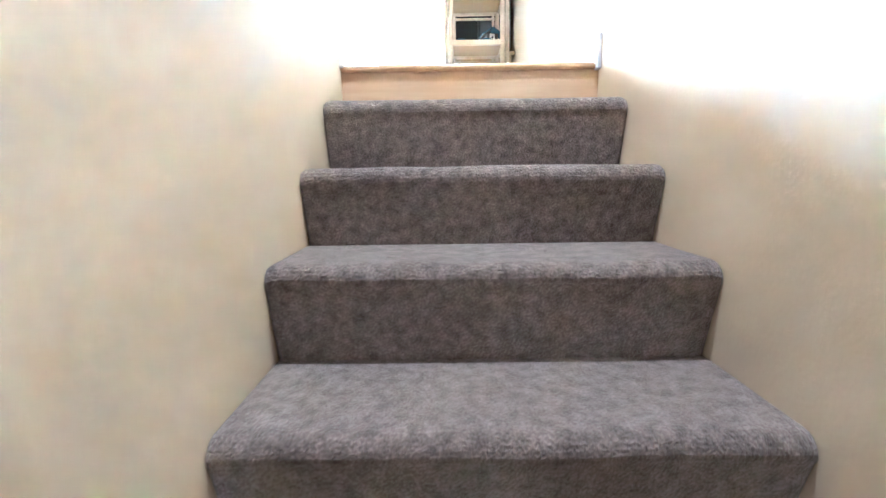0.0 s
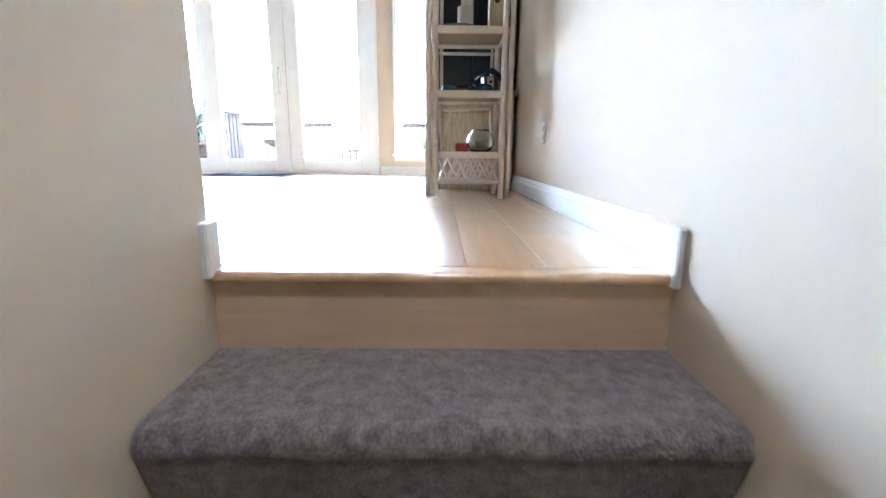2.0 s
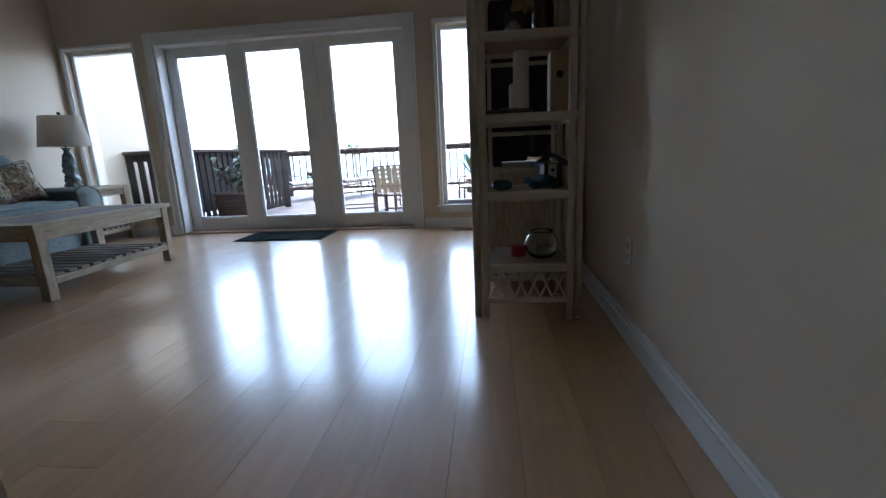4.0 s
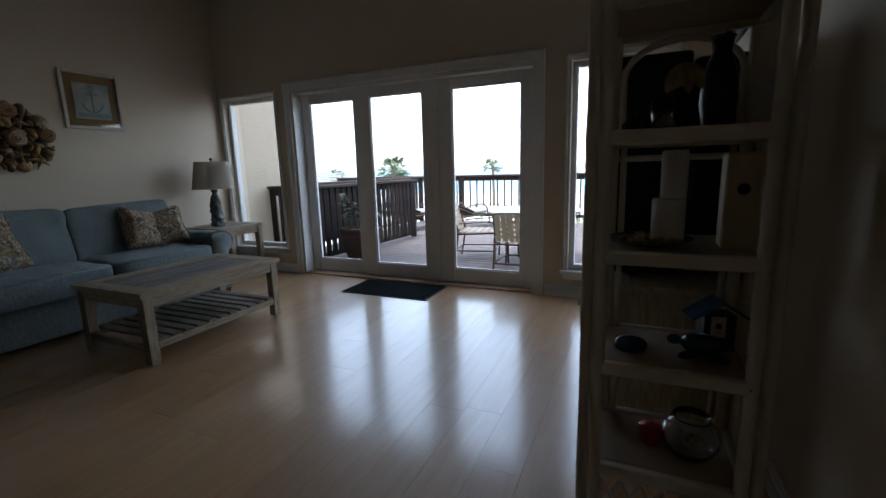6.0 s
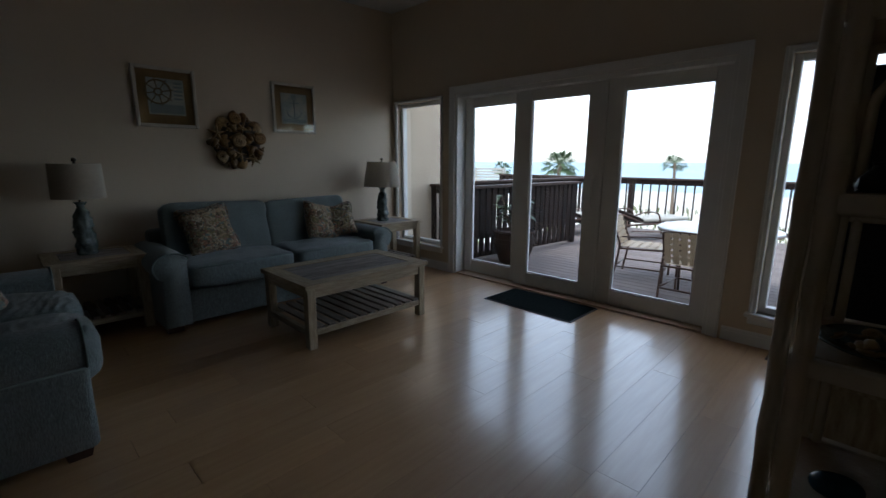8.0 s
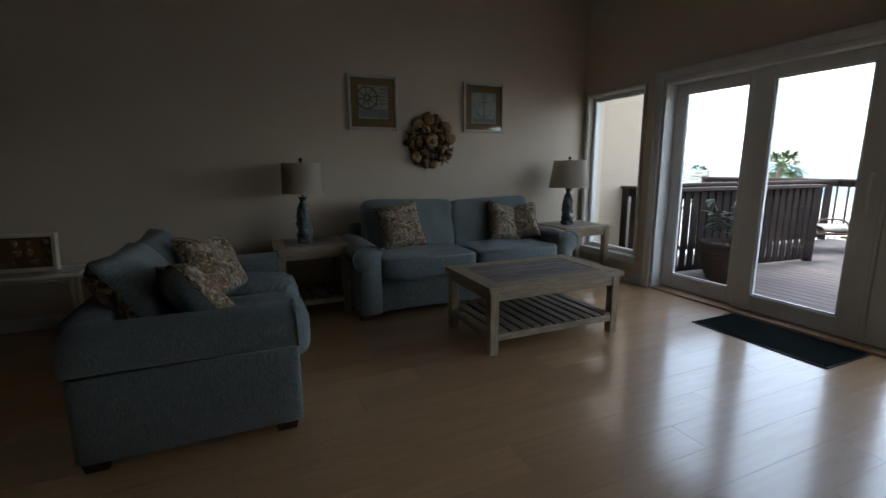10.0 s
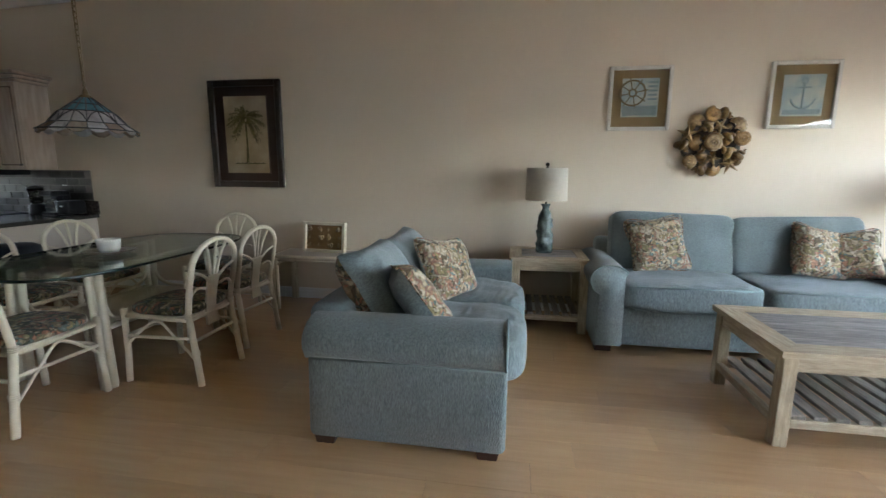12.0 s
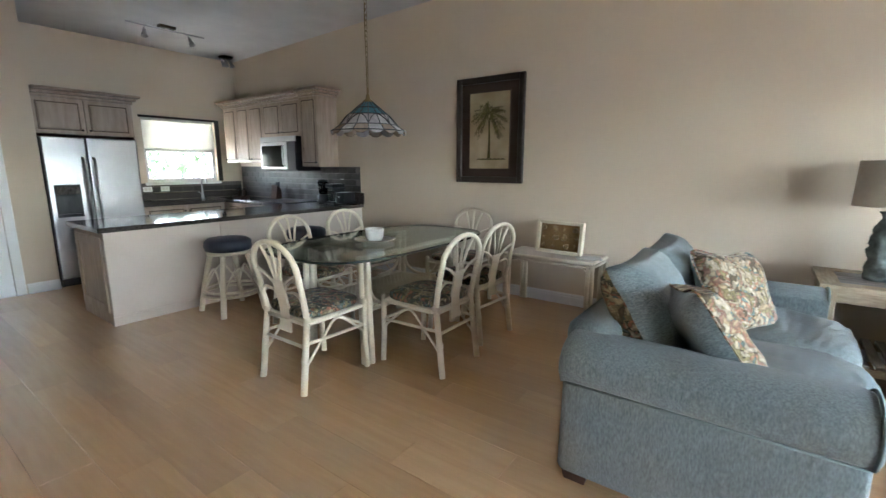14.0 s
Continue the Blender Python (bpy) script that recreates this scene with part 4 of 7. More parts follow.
def ship_wheel(p):
    part("print", box(-0.11, -0.016, -0.115, 0.115, -0.0125, 0.125), M_PAPER, p, "nautical print")
    bm = bmesh.new()
    c = (-0.045, -0.0185, 0.035)
    for r in (0.078, 0.022):
        tube(bm, [(c[0] + r * math.cos(a), c[1], c[2] + r * math.sin(a)) for a in [2 * math.pi * k / 24 for k in range(24)]], 0.0055, 6, True)
    for k in range(8):
        a = 2 * math.pi * k / 8 + 0.2
        tube(bm, [(c[0] + 0.018 * math.cos(a), c[1], c[2] + 0.018 * math.sin(a)), (c[0] + 0.096 * math.cos(a), c[1], c[2] + 0.096 * math.sin(a))], 0.0038, 5)
    part("ship_wheel_motif", bm, M_INK, p)
    part("glazing", box(-0.22, -0.0265, -0.23, 0.22, -0.0245, 0.23), M_GLASS, p, "clear picture glass").visible_shadow = False
    bm = bmesh.new()
    bx(bm, -0.1, -0.0175, -0.105, 0.105, -0.016, -0.045)
    for i in range(5):
        bx(bm, 0.05, -0.0175, -0.01 + i * 0.026, 0.105, -0.016, 0.002 + i * 0.026)
    part("print_band", bm, M_INKB, p)


def anchor(p):
    part("print", box(-0.115, -0.016, -0.125, 0.115, -0.0125, 0.12), M_PAPER, p, "nautical print")
    bm = bmesh.new()
    y = -0.0185
    tube(bm, [(0, y, 0.07), (0, y, -0.075)], 0.005, 6)
    tube(bm, [(-0.04, y, 0.045), (0.04, y, 0.045)], 0.0045, 6)
    tube(bm, arc(0, -0.01, 0.068, 190, 350, 14, y), 0.0055, 6)
    tube(bm, [(0.016 * math.cos(a), y, 0.084 + 0.016 * math.sin(a)) for a in [2 * math.pi * k / 12 for k in range(12)]], 0.004, 5, True)
    part("anchor_motif", bm, M_INKB, p)
    part("glazing", box(-0.22, -0.0265, -0.23, 0.22, -0.0245, 0.23), M_GLASS, p, "clear picture glass").visible_shadow = False
    bm = bmesh.new()
    bx(bm, -0.105, -0.0175, -0.115, 0.105, -0.016, -0.085)
    part("print_band", bm, M_INKB, p)


SHIP = picture("framed_picture", 1.755, 1.895, 0.5, 0.52, "white-framed ship's wheel print on burlap mat", 0.03, M_BURLAP, M_WHITEFR)
ship_wheel(SHIP)
enlarge(SHIP, 1.3)
ANCHOR = picture("framed_picture", 2.985, 1.9, 0.5, 0.52, "white-framed anchor print on burlap mat", 0.03, M_BURLAP, M_WHITEFR)
anchor(ANCHOR)
enlarge(ANCHOR, 1.3)


def palm_picture():
    p = picture("framed_palm_print", -1.865, 1.625, 0.76, 1.02, "large palm tree print in a dark carved frame", 0.06, M_PALMMAT, M_DARKFR, 0.035)
    bm = bmesh.new()
    for i in range(34):
        z = -0.49 + i * 0.0288
        for x in (-0.372, 0.36):
            bx(bm, x, -0.043, z, x + 0.014, -0.034, z + 0.018, 0.003)
    part("frame_beading", bm, M_DARKFR, p)["kind"] = "stuff"
    part("print", box(-0.225, -0.016, -0.37, 0.225, -0.0125, 0.36), M_PALMBG, p, "sepia palm print")
    bm = bmesh.new()
    for a, b, c, d in ((-0.232, -0.225, -0.377, 0.367), (0.225, 0.232, -0.377, 0.367), (-0.225, 0.225, -0.377, -0.37), (-0.225, 0.225, 0.36, 0.367)):
        bx(bm, a, -0.019, c, b, -0.012, d)
    part("liner", bm, M_FOOT, p, "thin dark liner")
    bm = bmesh.new()
    tube(bm, [(0.0, -0.018, -0.27), (0.005, -0.018, -0.1), (0.0, -0.018, 0.12)], [0.016, 0.01, 0.009], 6)
    for k in range(7):
        x = -0.14 + k * 0.045
        tube(bm, [(x, -0.017, -0.282 - 0.004 * (k % 2)), (x + 0.03, -0.017, -0.274), (x + 0.06, -0.017, -0.283)], [0.002, 0.008, 0.002], 5)
    rng = random.Random(5)
    for k in range(46):
        a = radians(rng.uniform(-55, 235))
        ln = rng.uniform(0.13, 0.215)
        q = []
        for i in range(8):
            f = i / 7
            q.append(Vector((ln * f * math.cos(a), -0.0175, 0.16 + ln * f * math.sin(a) - 0.09 * f * f)))
        tube(bm, q, 0.0022, 4)
        for i in range(1, 7):
            d = (q[i + 1] - q[i]).normalized()
            sd = Vector((-d.z, 0, d.x))
            for sg in (-1, 1):
                tube(bm, [q[i], q[i] + d * 0.026 + sd * sg * 0.02 + Vector((0, 0, -0.008))], [0.0032, 0.0008], 4)
    part("palm_motif", bm, M_PALMINK, p)


palm_picture()


# ---- shell wreath ----
def shell_scallop(r):
    bm = bmesh.new()
    n = 18
    c = bm.verts.new((0, -r * 0.5, -r * 0.75))
    rows = []
    for f in (0.35, 0.7, 1.0):
        row = []
        for k in range(n + 1):
            a = radians(-25 + 230 * k / n)
            rr = r * f * (1 + 0.05 * (k % 2))
            row.append(bm.verts.new((rr * math.cos(a), -r * (0.55 - 0.45 * f * f) - (0.04 * r if k % 2 else 0), rr * math.sin(a) - r * 0.2)))
        rows.append(row)
    for k in range(n):
        bm.faces.new((c, rows[0][k], rows[0][k + 1]))
    for a, b in zip(rows, rows[1:]):
        for k in range(n):
            bm.faces.new((a[k], b[k], b[k + 1], a[k + 1]))
    back = [bm.verts.new((v.co.x * 0.95, 0.0, v.co.z * 0.95)) for v in rows[2]]
    for k in range(n):
        bm.faces.new((rows[2][k], back[k], back[k + 1], rows[2][k + 1]))
    return bm


def shell_spiral(r):
    bm = bmesh.new()
    pts, rs = [], []
    for i in range(40):
        f = i / 39
        a = f * 5.5 * math.pi
        rr = r * 0.45 * (1 - f) ** 0.8
        pts.append((rr * math.cos(a), -r * 0.35 + rr * 0.6 * math.sin(a), r * (-0.6 + 1.5 * f)))
        rs.append(r * 0.42 * (1 - f) ** 0.9 + 0.002)
    tube(bm, pts, rs, 8)
    return bm


def starfish(r):
    bm = bmesh.new()
    ctr = bm.verts.new((0, -r * 0.3, 0))
    rim = []
    for k in range(10):
        a = math.pi / 2 + 2 * math.pi * k / 10
        rr = r if k % 2 == 0 else r * 0.32
        rim.append(bm.verts.new((rr * math.cos(a), -0.1 * r, rr * math.sin(a))))
    low = [bm.verts.new((v.co.x, 0.0, v.co.z)) for v in rim]
    for k in range(10):
        bm.faces.new((ctr, rim[k], rim[(k + 1) % 10]))
        bm.faces.new((rim[k], low[k], low[(k + 1) % 10], rim[(k + 1) % 10]))
    bm.faces.new(low)
    return bm


def shell_snail(r):
    """A round moon snail seen from above: a flat coil that rises to its centre."""
    bm = bmesh.new()
    pts, rs = [], []
    for i in range(54):
        f = i / 53
        a = f * 5.6 * math.pi
        rr = r * 0.66 * (1 - f) ** 0.85
        pts.append((rr * math.cos(a), -r * (0.3 + 0.42 * f), rr * math.sin(a)))
        rs.append(r * 0.36 * (1 - 0.82 * f) * (1 + 0.07 * (i % 2)))
    tube(bm, pts, rs, 8)
    return bm


def wreath():
    w = thing("shell_wreath", pose(WX + 0.002, 2.35, 1.53, 0, 0, 90), "round wall wreath of tan seashells and starfish", "wall decoration")
    rng = random.Random(11)
    bm = bmesh.new()
    bmesh.ops.create_uvsphere(bm, u_segments=28, v_segments=10, radius=0.235)
    for v in bm.verts:
        v.co = Vector((v.co.x, min(0.0, v.co.y * 0.16) - 0.0, v.co.z)) * (1 + 0.1 * noise.noise(v.co * 9))
    part("backing", bm, M_WREATH, w, "dark driftwood backing", True)
    makers = {"n": ("snail_shell", shell_snail, 0.076), "w": ("whelk_shell", shell_spiral, 0.078), "c": ("scallop_shell", shell_scallop, 0.068), "s": ("starfish", starfish, 0.09)}
    rings = ((0.0, "n", 0, 1.15), (0.128, "wswcwsw", 20, 0.95), (0.222, "ncwncswnwcsw", 8, 1.0))
    i = 0
    for r, kinds, turn, size in rings:
        for k, kind in enumerate(kinds):
            a = radians(turn + 360 * k / len(kinds) + rng.uniform(-5, 5))
            name, make, s0 = makers[kind]
            rr = r + rng.uniform(-0.008, 0.008)
            pale = kind == "s" or i % 3 == 0
            spin = rng.uniform(0, 360) if kind != "c" else 90 - math.degrees(a)
            part(name, make(s0 * size * rng.uniform(0.88, 1.08)), M_SHELLB if pale else M_SHELLA, w, "", kind != "s",
                 pose(rr * math.cos(a), -0.028 - (0.012 if kind == "s" else 0), rr * math.sin(a) * 1.05, 0, spin, 0))
            i += 1
    # a few small cockles in the gaps
    for k in range(11):
        a = radians(33 * k + 15)
        r = 0.175 if k % 2 else 0.075
        part("cockle_shell", shell_scallop(0.027), M_SHELLB if k % 2 else M_SHELLA, w, "", True, pose(r * math.cos(a), -0.03, r * math.sin(a), 0, 37 * k, 0))


wreath()


def doormat():
    m = thing("doormat", pose(-2.215, 4.135, 0), "dark green ribbed doormat in front of the patio door", "mat")
    part("mat_base", box(-0.475, -0.295, 0.001, 0.475, 0.21, 0.008, 0.003), M_BLACK, m)
    bm = bmesh.new()
    for i in range(30):
        y = -0.275 + i * 0.0159
        bx(bm, -0.455, y, 0.008, 0.455, y + 0.011, 0.014)
    part("mat_surface", bm, M_MAT, m)["kind"] = "stuff"


doormat()


# ---- rattan shelf and its contents ----
SHY = 1.87


def rattan_shelf():
    x0, x1, y0, y1 = -0.117, 0.333, SHY - 0.18, SHY + 0.18
    cx, cy = (x0 + x1) / 2, (y0 + y1) / 2
    s = thing("rattan_shelf", pose(cx, cy, 0), "tall cream rattan etagere with open shelves and decorations", "shelf")
    hw, hd, top = (x1 - x0) / 2, (y1 - y0) / 2, 2.02
    rng = random.Random(3)
    for sx in (-1, 1):
        for sy in (-1, 1):
            for ox, oy, r in ((0.014, 0.0, 0.0185), (-0.026, 0.012, 0.0165)):
                pts = [((hw - ox - 0.015) * sx, (hd - oy) * sy, 0.008)]
                rad = [r]
                for i in range(1, 25):
                    z = top * i / 24
                    pts.append(((hw - ox - 0.015) * sx + rng.uniform(-0.0015, 0.0015), (hd - oy) * sy + rng.uniform(-0.0015, 0.0015), z))
                    rad.append(r * (1.1 if i % 6 == 3 else 1.0))
                p = part("post", bar(pts, rad, 10), M_SHELFR, s, "", True)
                part("glide", lathe([(r * 0.8, 0.0), (r * 0.8, 0.009)], 10), M_TRIM, p, "", False, pose(pts[0][0], pts[0][1], 0))
    tiers = (0.27, 0.61, 0.95, 1.285, 1.63, 1.98)
    for z in tiers:
        board = part("shelf_board", box(-hw + 0.02, -hd + 0.012, z - 0.02, hw - 0.02, hd - 0.012, z - 0.006, 0.003), M_WICKER, s, "woven cane shelf board")
        n = 30
        w = (2 * hw - 0.08) / n
        bm = bmesh.new()
        for i in range(n):
            xa = -hw + 0.04 + i * w
            bx(bm, xa + 0.001, -hd + 0.03, z - 0.006, xa + w - 0.001, hd - 0.03, z - 0.004 - 0.001 * (i % 2))
        part("cane_weave", bm, M_WICKER, board)["kind"] = "stuff"
        for sy in (-1, 1):
            part("shelf_rail", box(-hw + 0.012, sy * hd - 0.014, z - 0.04, hw - 0.012, sy * hd + 0.014, z, 0.006, 2), M_SHELFR, s)
        for sx in (-1, 1):
            part("shelf_rail", box(sx * (hw - 0.016) - 0.012, -hd + 0.015, z - 0.038, sx * (hw - 0.016) + 0.012, hd - 0.015, z - 0.002, 0.005, 2), M_SHELFR, s)
            part("nail_head", lathe([(0.005, 0), (0.004, 0.003), (0.001, 0.004)], 8), M_BRONZE, s, "", True, pose(sx * (hw - 0.032), -hd - 0.0135, z - 0.02, 90, 0, 0))
    for sy in (-1, 1):
        part("shelf_rail", box(-hw + 0.03, sy * hd - 0.012, 0.082, hw - 0.03, sy * hd + 0.012, 0.106, 0.005, 2), M_SHELFR, s)
    # crossed canes between the two lowest rails
    for y in (-hd, hd):
        n = 6
        w = (2 * hw - 0.1) / n
        for i in range(n):
            xa = -hw + 0.05 + i * w
            part("lattice_cane", bar([(xa, y, 0.106), (xa + w, y, 0.23)], 0.0062, 6), M_SHELFR, s)
            part("lattice_cane", bar([(xa + w, y - 0.009, 0.106), (xa, y - 0.009, 0.23)], 0.0062, 6), M_SHELFR, s)
    # slim square frames inside each tier at the back, an arched one at the top
    for i, (za, zb) in enumerate(zip(tiers[:-1], tiers[1:])):
        y = hd - 0.02
        if i == 3:
            pts = [(-hw + 0.055, y, za)] + [(x, y, z) for x, _, z in arc(0, zb - 0.16, hw - 0.055, 180, 0, 12, 0, 0.11)] + [(hw - 0.055, y, za)]
            part("hoop", bar(pts, 0.011, 8), M_SHELFR, s, "", True)
            continue
        for sx in (-1, 1):
            part("inner_stile", bar([(sx * (hw - 0.065), y, za - 0.004), (sx * (hw - 0.065), y, zb - 0.04)], 0.0105, 8), M_SHELFR, s, "", True)
        part("inner_rail", bar([(-hw + 0.05, y, zb - 0.075), (hw - 0.05, y, zb - 0.075)], 0.0105, 8), M_SHELFR, s, "", True)
    return s


rattan_shelf()


def glass_jar():
    j = thing("glass_jar", pose(0.19, 1.84, 0.266), "round clear glass bowl jar of shells", "jar")
    o = [(0.045, 0.0), (0.062, 0.01), (0.083, 0.045), (0.085, 0.075), (0.07, 0.11), (0.05, 0.125), (0.056, 0.135)]
    i = [(0.053, 0.133), (0.046, 0.123), (0.066, 0.107), (0.08, 0.074), (0.078, 0.047), (0.058, 0.014), (0.01, 0.006)]
    part("bowl", lathe(o + i, 28), M_JAR, j, "", True)
    rng = random.Random(8)
    for k in range(9):
        a = rng.uniform(0, 6.28)
        r = rng.uniform(0.01, 0.045)
        part("small_shell", shell_scallop(0.017), M_SHELLB, j, "", True, pose(r * math.cos(a), r * math.sin(a), 0.03 + 0.004 * k, rng.uniform(0, 180), rng.uniform(0, 90), 0))


def red_candle():
    c = thing("red_candle", pose(0.08, 1.88, 0.266), "short red jar candle on the bottom shelf", "candle")
    part("wax", lathe([(0.036, 0.0), (0.04, 0.006), (0.04, 0.05), (0.036, 0.056), (0.006, 0.054)], 20), M_RED, c, "", True)
    part("rim", lathe([(0.041, 0.046), (0.043, 0.05), (0.041, 0.054)], 20), M_JAR, c, "", True)
    part("wick", bar([(0, 0, 0.053), (0.002, 0, 0.066)], 0.0015, 5), M_BLACK, c)


def stone(x, y, z, sx, sy, sz, label):
    t = thing("polished_shell", pose(x, y, z, 0, 0, 20), label, "shell")
    bm = soft_box(sx, sy, sz, 2.4, 7, 0, 0.006, 4.0)
    part("body", bm, M_BLUES, t, "", True, pose(0, 0, sz / 2))


def turtle():
    t = thing("turtle_figurine", pose(0.2, 1.85, 0.606), "small dark blue turtle figurine on the shelf", "figurine")
    bm = bmesh.new()
    bmesh.ops.create_uvsphere(bm, u_segments=16, v_segments=8, radius=1.0, matrix=pose(0, 0, 0.035) @ Matrix.Diagonal((0.06, 0.05, 0.032, 1)))
    bmesh.ops.create_uvsphere(bm, u_segments=10, v_segments=6, radius=1.0, matrix=pose(-0.075, 0, 0.04) @ Matrix.Diagonal((0.022, 0.016, 0.016, 1)))
    for sx in (-1, 1):
        for sy in (-1, 1):
            bmesh.ops.create_uvsphere(bm, u_segments=8, v_segments=5, radius=1.0, matrix=pose(sx * 0.042, sy * 0.055, 0.013, 0, 0, 30 * sx * sy) @ Matrix.Diagonal((0.03, 0.016, 0.012, 1)))
    part("body", bm, M_BLUES, t, "", True)


def birdhouse():
    f = thing("birdhouse_ornament", pose(0.245, 1.93, 0.606, 0, 0, 12), "small dark birdhouse ornament with a sloping teal roof", "ornament")
    part("body", extrude_profile([(-0.035, 0.0), (0.035, 0.0), (0.035, 0.115), (-0.035, 0.115)], -0.045, 0.045), M_DARKFR, f)
    part("front_panel", box(-0.026, -0.039, 0.045, 0.016, -0.0352, 0.112, 0.001), M_CANDLE, f, "pale painted front panel")
    part("entrance_hole", lathe([(0.009, 0.0), (0.009, 0.004)], 12), M_BLACK, f, "dark round hole", False, pose(-0.005, -0.0385, 0.083, 90, 0, 0))
    part("perch", bar([(-0.005, -0.039, 0.064), (-0.005, -0.062, 0.064)], 0.0025, 6), M_BOXW, f)
    bm = bmesh.new()
    a = [bm.verts.new((x, y, z)) for y in (-0.055, 0.045) for x, z in ((-0.085, 0.1), (0.0, 0.155), (0.0, 0.163), (-0.088, 0.107))]
    for q in ((0, 1, 2, 3), (7, 6, 5, 4), (0, 4, 5, 1), (1, 5, 6, 2), (2, 6, 7, 3), (3, 7, 4, 0)):
        bm.faces.new([a[i] for i in q])
    part("roof_slope", bm.copy(), M_BLUES, f, "teal roof board")
    bmesh.ops.scale(bm, vec=(-1, 1, 1), verts=bm.verts)
    part("roof_slope", bm, M_BLUES, f, "teal roof board")


def shell_plate():
    p = thing("glass_plate", pose(0.035, 1.83, 0.947), "shallow dark glass plate holding shells", "plate")
    part("dish", lathe([(0.05, 0.0), (0.06, 0.004), (0.105, 0.014), (0.12, 0.022), (0.118, 0.025), (0.1, 0.018), (0.055, 0.009), (0.01, 0.008)], 32), M_LAMPB, p, "", True)
    rng = random.Random(21)
    for k in range(10):
        a = k * 0.63
        r = 0.05 + 0.03 * (k % 2)
        s = shell_scallop if k % 3 else shell_spiral
        t = thing("seashell", pose(0.035 + r * math.cos(a), 1.83 + r * math.sin(a), 0.973, 70 + rng.uniform(-25, 25), 0, rng.uniform(0, 360)), "small pale seashell on the plate", "shell", "shells on the plate")
        part("shell", s(rng.uniform(0.018, 0.03)), M_SHELLB, t, "", True)


def pillar_candle(x, y, z, r, h, label):
    c = thing("pillar_candle", pose(x, y, z), label, "candle", "stacked pillar candles")
    part("wax", lathe([(r - 0.002, 0.0), (r, 0.004), (r, h - 0.005), (r - 0.004, h), (r * 0.5, h - 0.006), (0.004, h - 0.007)], 26), M_CANDLE, c, "", True)
    part("wick", bar([(0, 0, h - 0.008), (0.001, 0.001, h - 0.0005)], 0.0012, 5), M_BLACK, c)


def candle_box():
    b = thing("wooden_lantern", pose(0.265, 1.85, 0.947), "tall pale wooden block lantern with one round hole", "lantern")
    bm = bmesh.new()
    tube(bm, [(0.0, -0.045, 0.17), (0.0, 0.0, 0.17)], 0.016, 14)
    part("hole", bm, M_BLACK, b, "dark round hole")
    part("block", box(-0.045, -0.044, 0.0, 0.045, 0.045, 0.27, 0.008, 2), M_BOXW, b)


def vase(x, y, z, prof, material, label):
    v = thing("vase", pose(x, y, z), label, "vase")
    part("body", lathe(prof, 24), material, v, "", True)
    r, h = prof[-1]
    part("rim", bar([(r * math.cos(a), r * math.sin(a), h) for a in [2 * math.pi * k / 20 for k in range(20)]], 0.0035, 6, True), material, v, "", True)
    part("foot_ring", lathe([(prof[0][0] + 0.003, 0), (prof[0][0] + 0.003, 0.006), (prof[0][0], 0.008)], 20), material, v, "", True)


def shell_stand():
    t = thing("shell_ornament", pose(0.11, 1.87, 1.281), "white fan shell ornament on a small stand", "ornament")
    part("stand", lathe([(0.035, 0), (0.037, 0.008), (0.01, 0.016), (0.008, 0.05), (0.012, 0.06)], 16), M_BRONZE, t)
    part("fan_shell", shell_scallop(0.058), M_SHELLB, t, "", True, pose(0, 0.02, 0.15, 0, 0, 15))


def votive():
    v = thing("votive_glass", pose(0.06, 1.76, 1.281), "small clear glass votive holder", "candle holder")
    part("cup", lathe([(0.03, 0), (0.036, 0.004), (0.042, 0.085), (0.04, 0.085), (0.034, 0.01), (0.004, 0.008)], 22), M_JAR, v, "", True)


glass_jar()
red_candle()
stone(0.0, 1.8, 0.606, 0.1, 0.06, 0.05, "polished turquoise shell on the shelf")
turtle()
birdhouse()
shell_plate()
pillar_candle(0.085, 1.84, 0.964, 0.046, 0.125, "white pillar candle on the glass plate")
pillar_candle(0.095, 1.84, 1.089, 0.036, 0.14, "white pillar candle stacked on another candle")
candle_box()
shell_stand()
votive()
vase(-0.03, 1.88, 1.281, [(0.03, 0), (0.035, 0.01), (0.03, 0.03), (0.012, 0.05), (0.01, 0.06)], M_BLACK, "tiny dark bud vase on the shelf")
vase(0.2, 1.91, 1.281, [(0.03, 0), (0.038, 0.01), (0.05, 0.08), (0.046, 0.16), (0.025, 0.22), (0.03, 0.26)], M_DARKFR, "tall dark brown vase on the shelf")
# white vase shape stands in for a bright sliver beyond the shelf
vase(0.29, 1.85, 1.281, [(0.02, 0), (0.025, 0.01), (0.029, 0.09), (0.025, 0.2), (0.021, 0.25), (0.024, 0.26)], M_CANDLE, "slim white vase shape standing in for a bright sliver of light")


def console():
    c = thing("media_console", pose(0.19, 2.98, 0), "whitewashed media console with small metal pulls behind the shelf", "cabinet")
    part("body", box(-0.28, -0.66, 0.06, 0.28, 0.66, 0.66, 0.004), M_WASHZ, c)
    part("top", box(-0.3, -0.69, 0.66, 0.3, 0.69, 0.695, 0.006, 2), M_WASH, c)
    part("plinth", box(-0.25, -0.62, 0.0, 0.26, 0.62, 0.06), M_WASH, c)
    for i, y in enumerate((-0.43, 0.0, 0.43)):
        d = part("door", box(-0.3, y - 0.2, 0.1, -0.281, y + 0.2, 0.63, 0.004), M_WASHZ, c)
        part("panel", box(-0.305, y - 0.14, 0.16, -0.3, y + 0.14, 0.57, 0.002), M_WASH, d)
        bm = bmesh.new()
        yy = y - 0.165
        tube(bm, [(-0.3, yy, 0.28), (-0.325, yy, 0.285), (-0.328, yy, 0.33), (-0.325, yy, 0.375), (-0.3, yy, 0.38)], 0.006, 8)
        part("handle", bm, M_STEEL, d, "metal bar pull", True)


console()


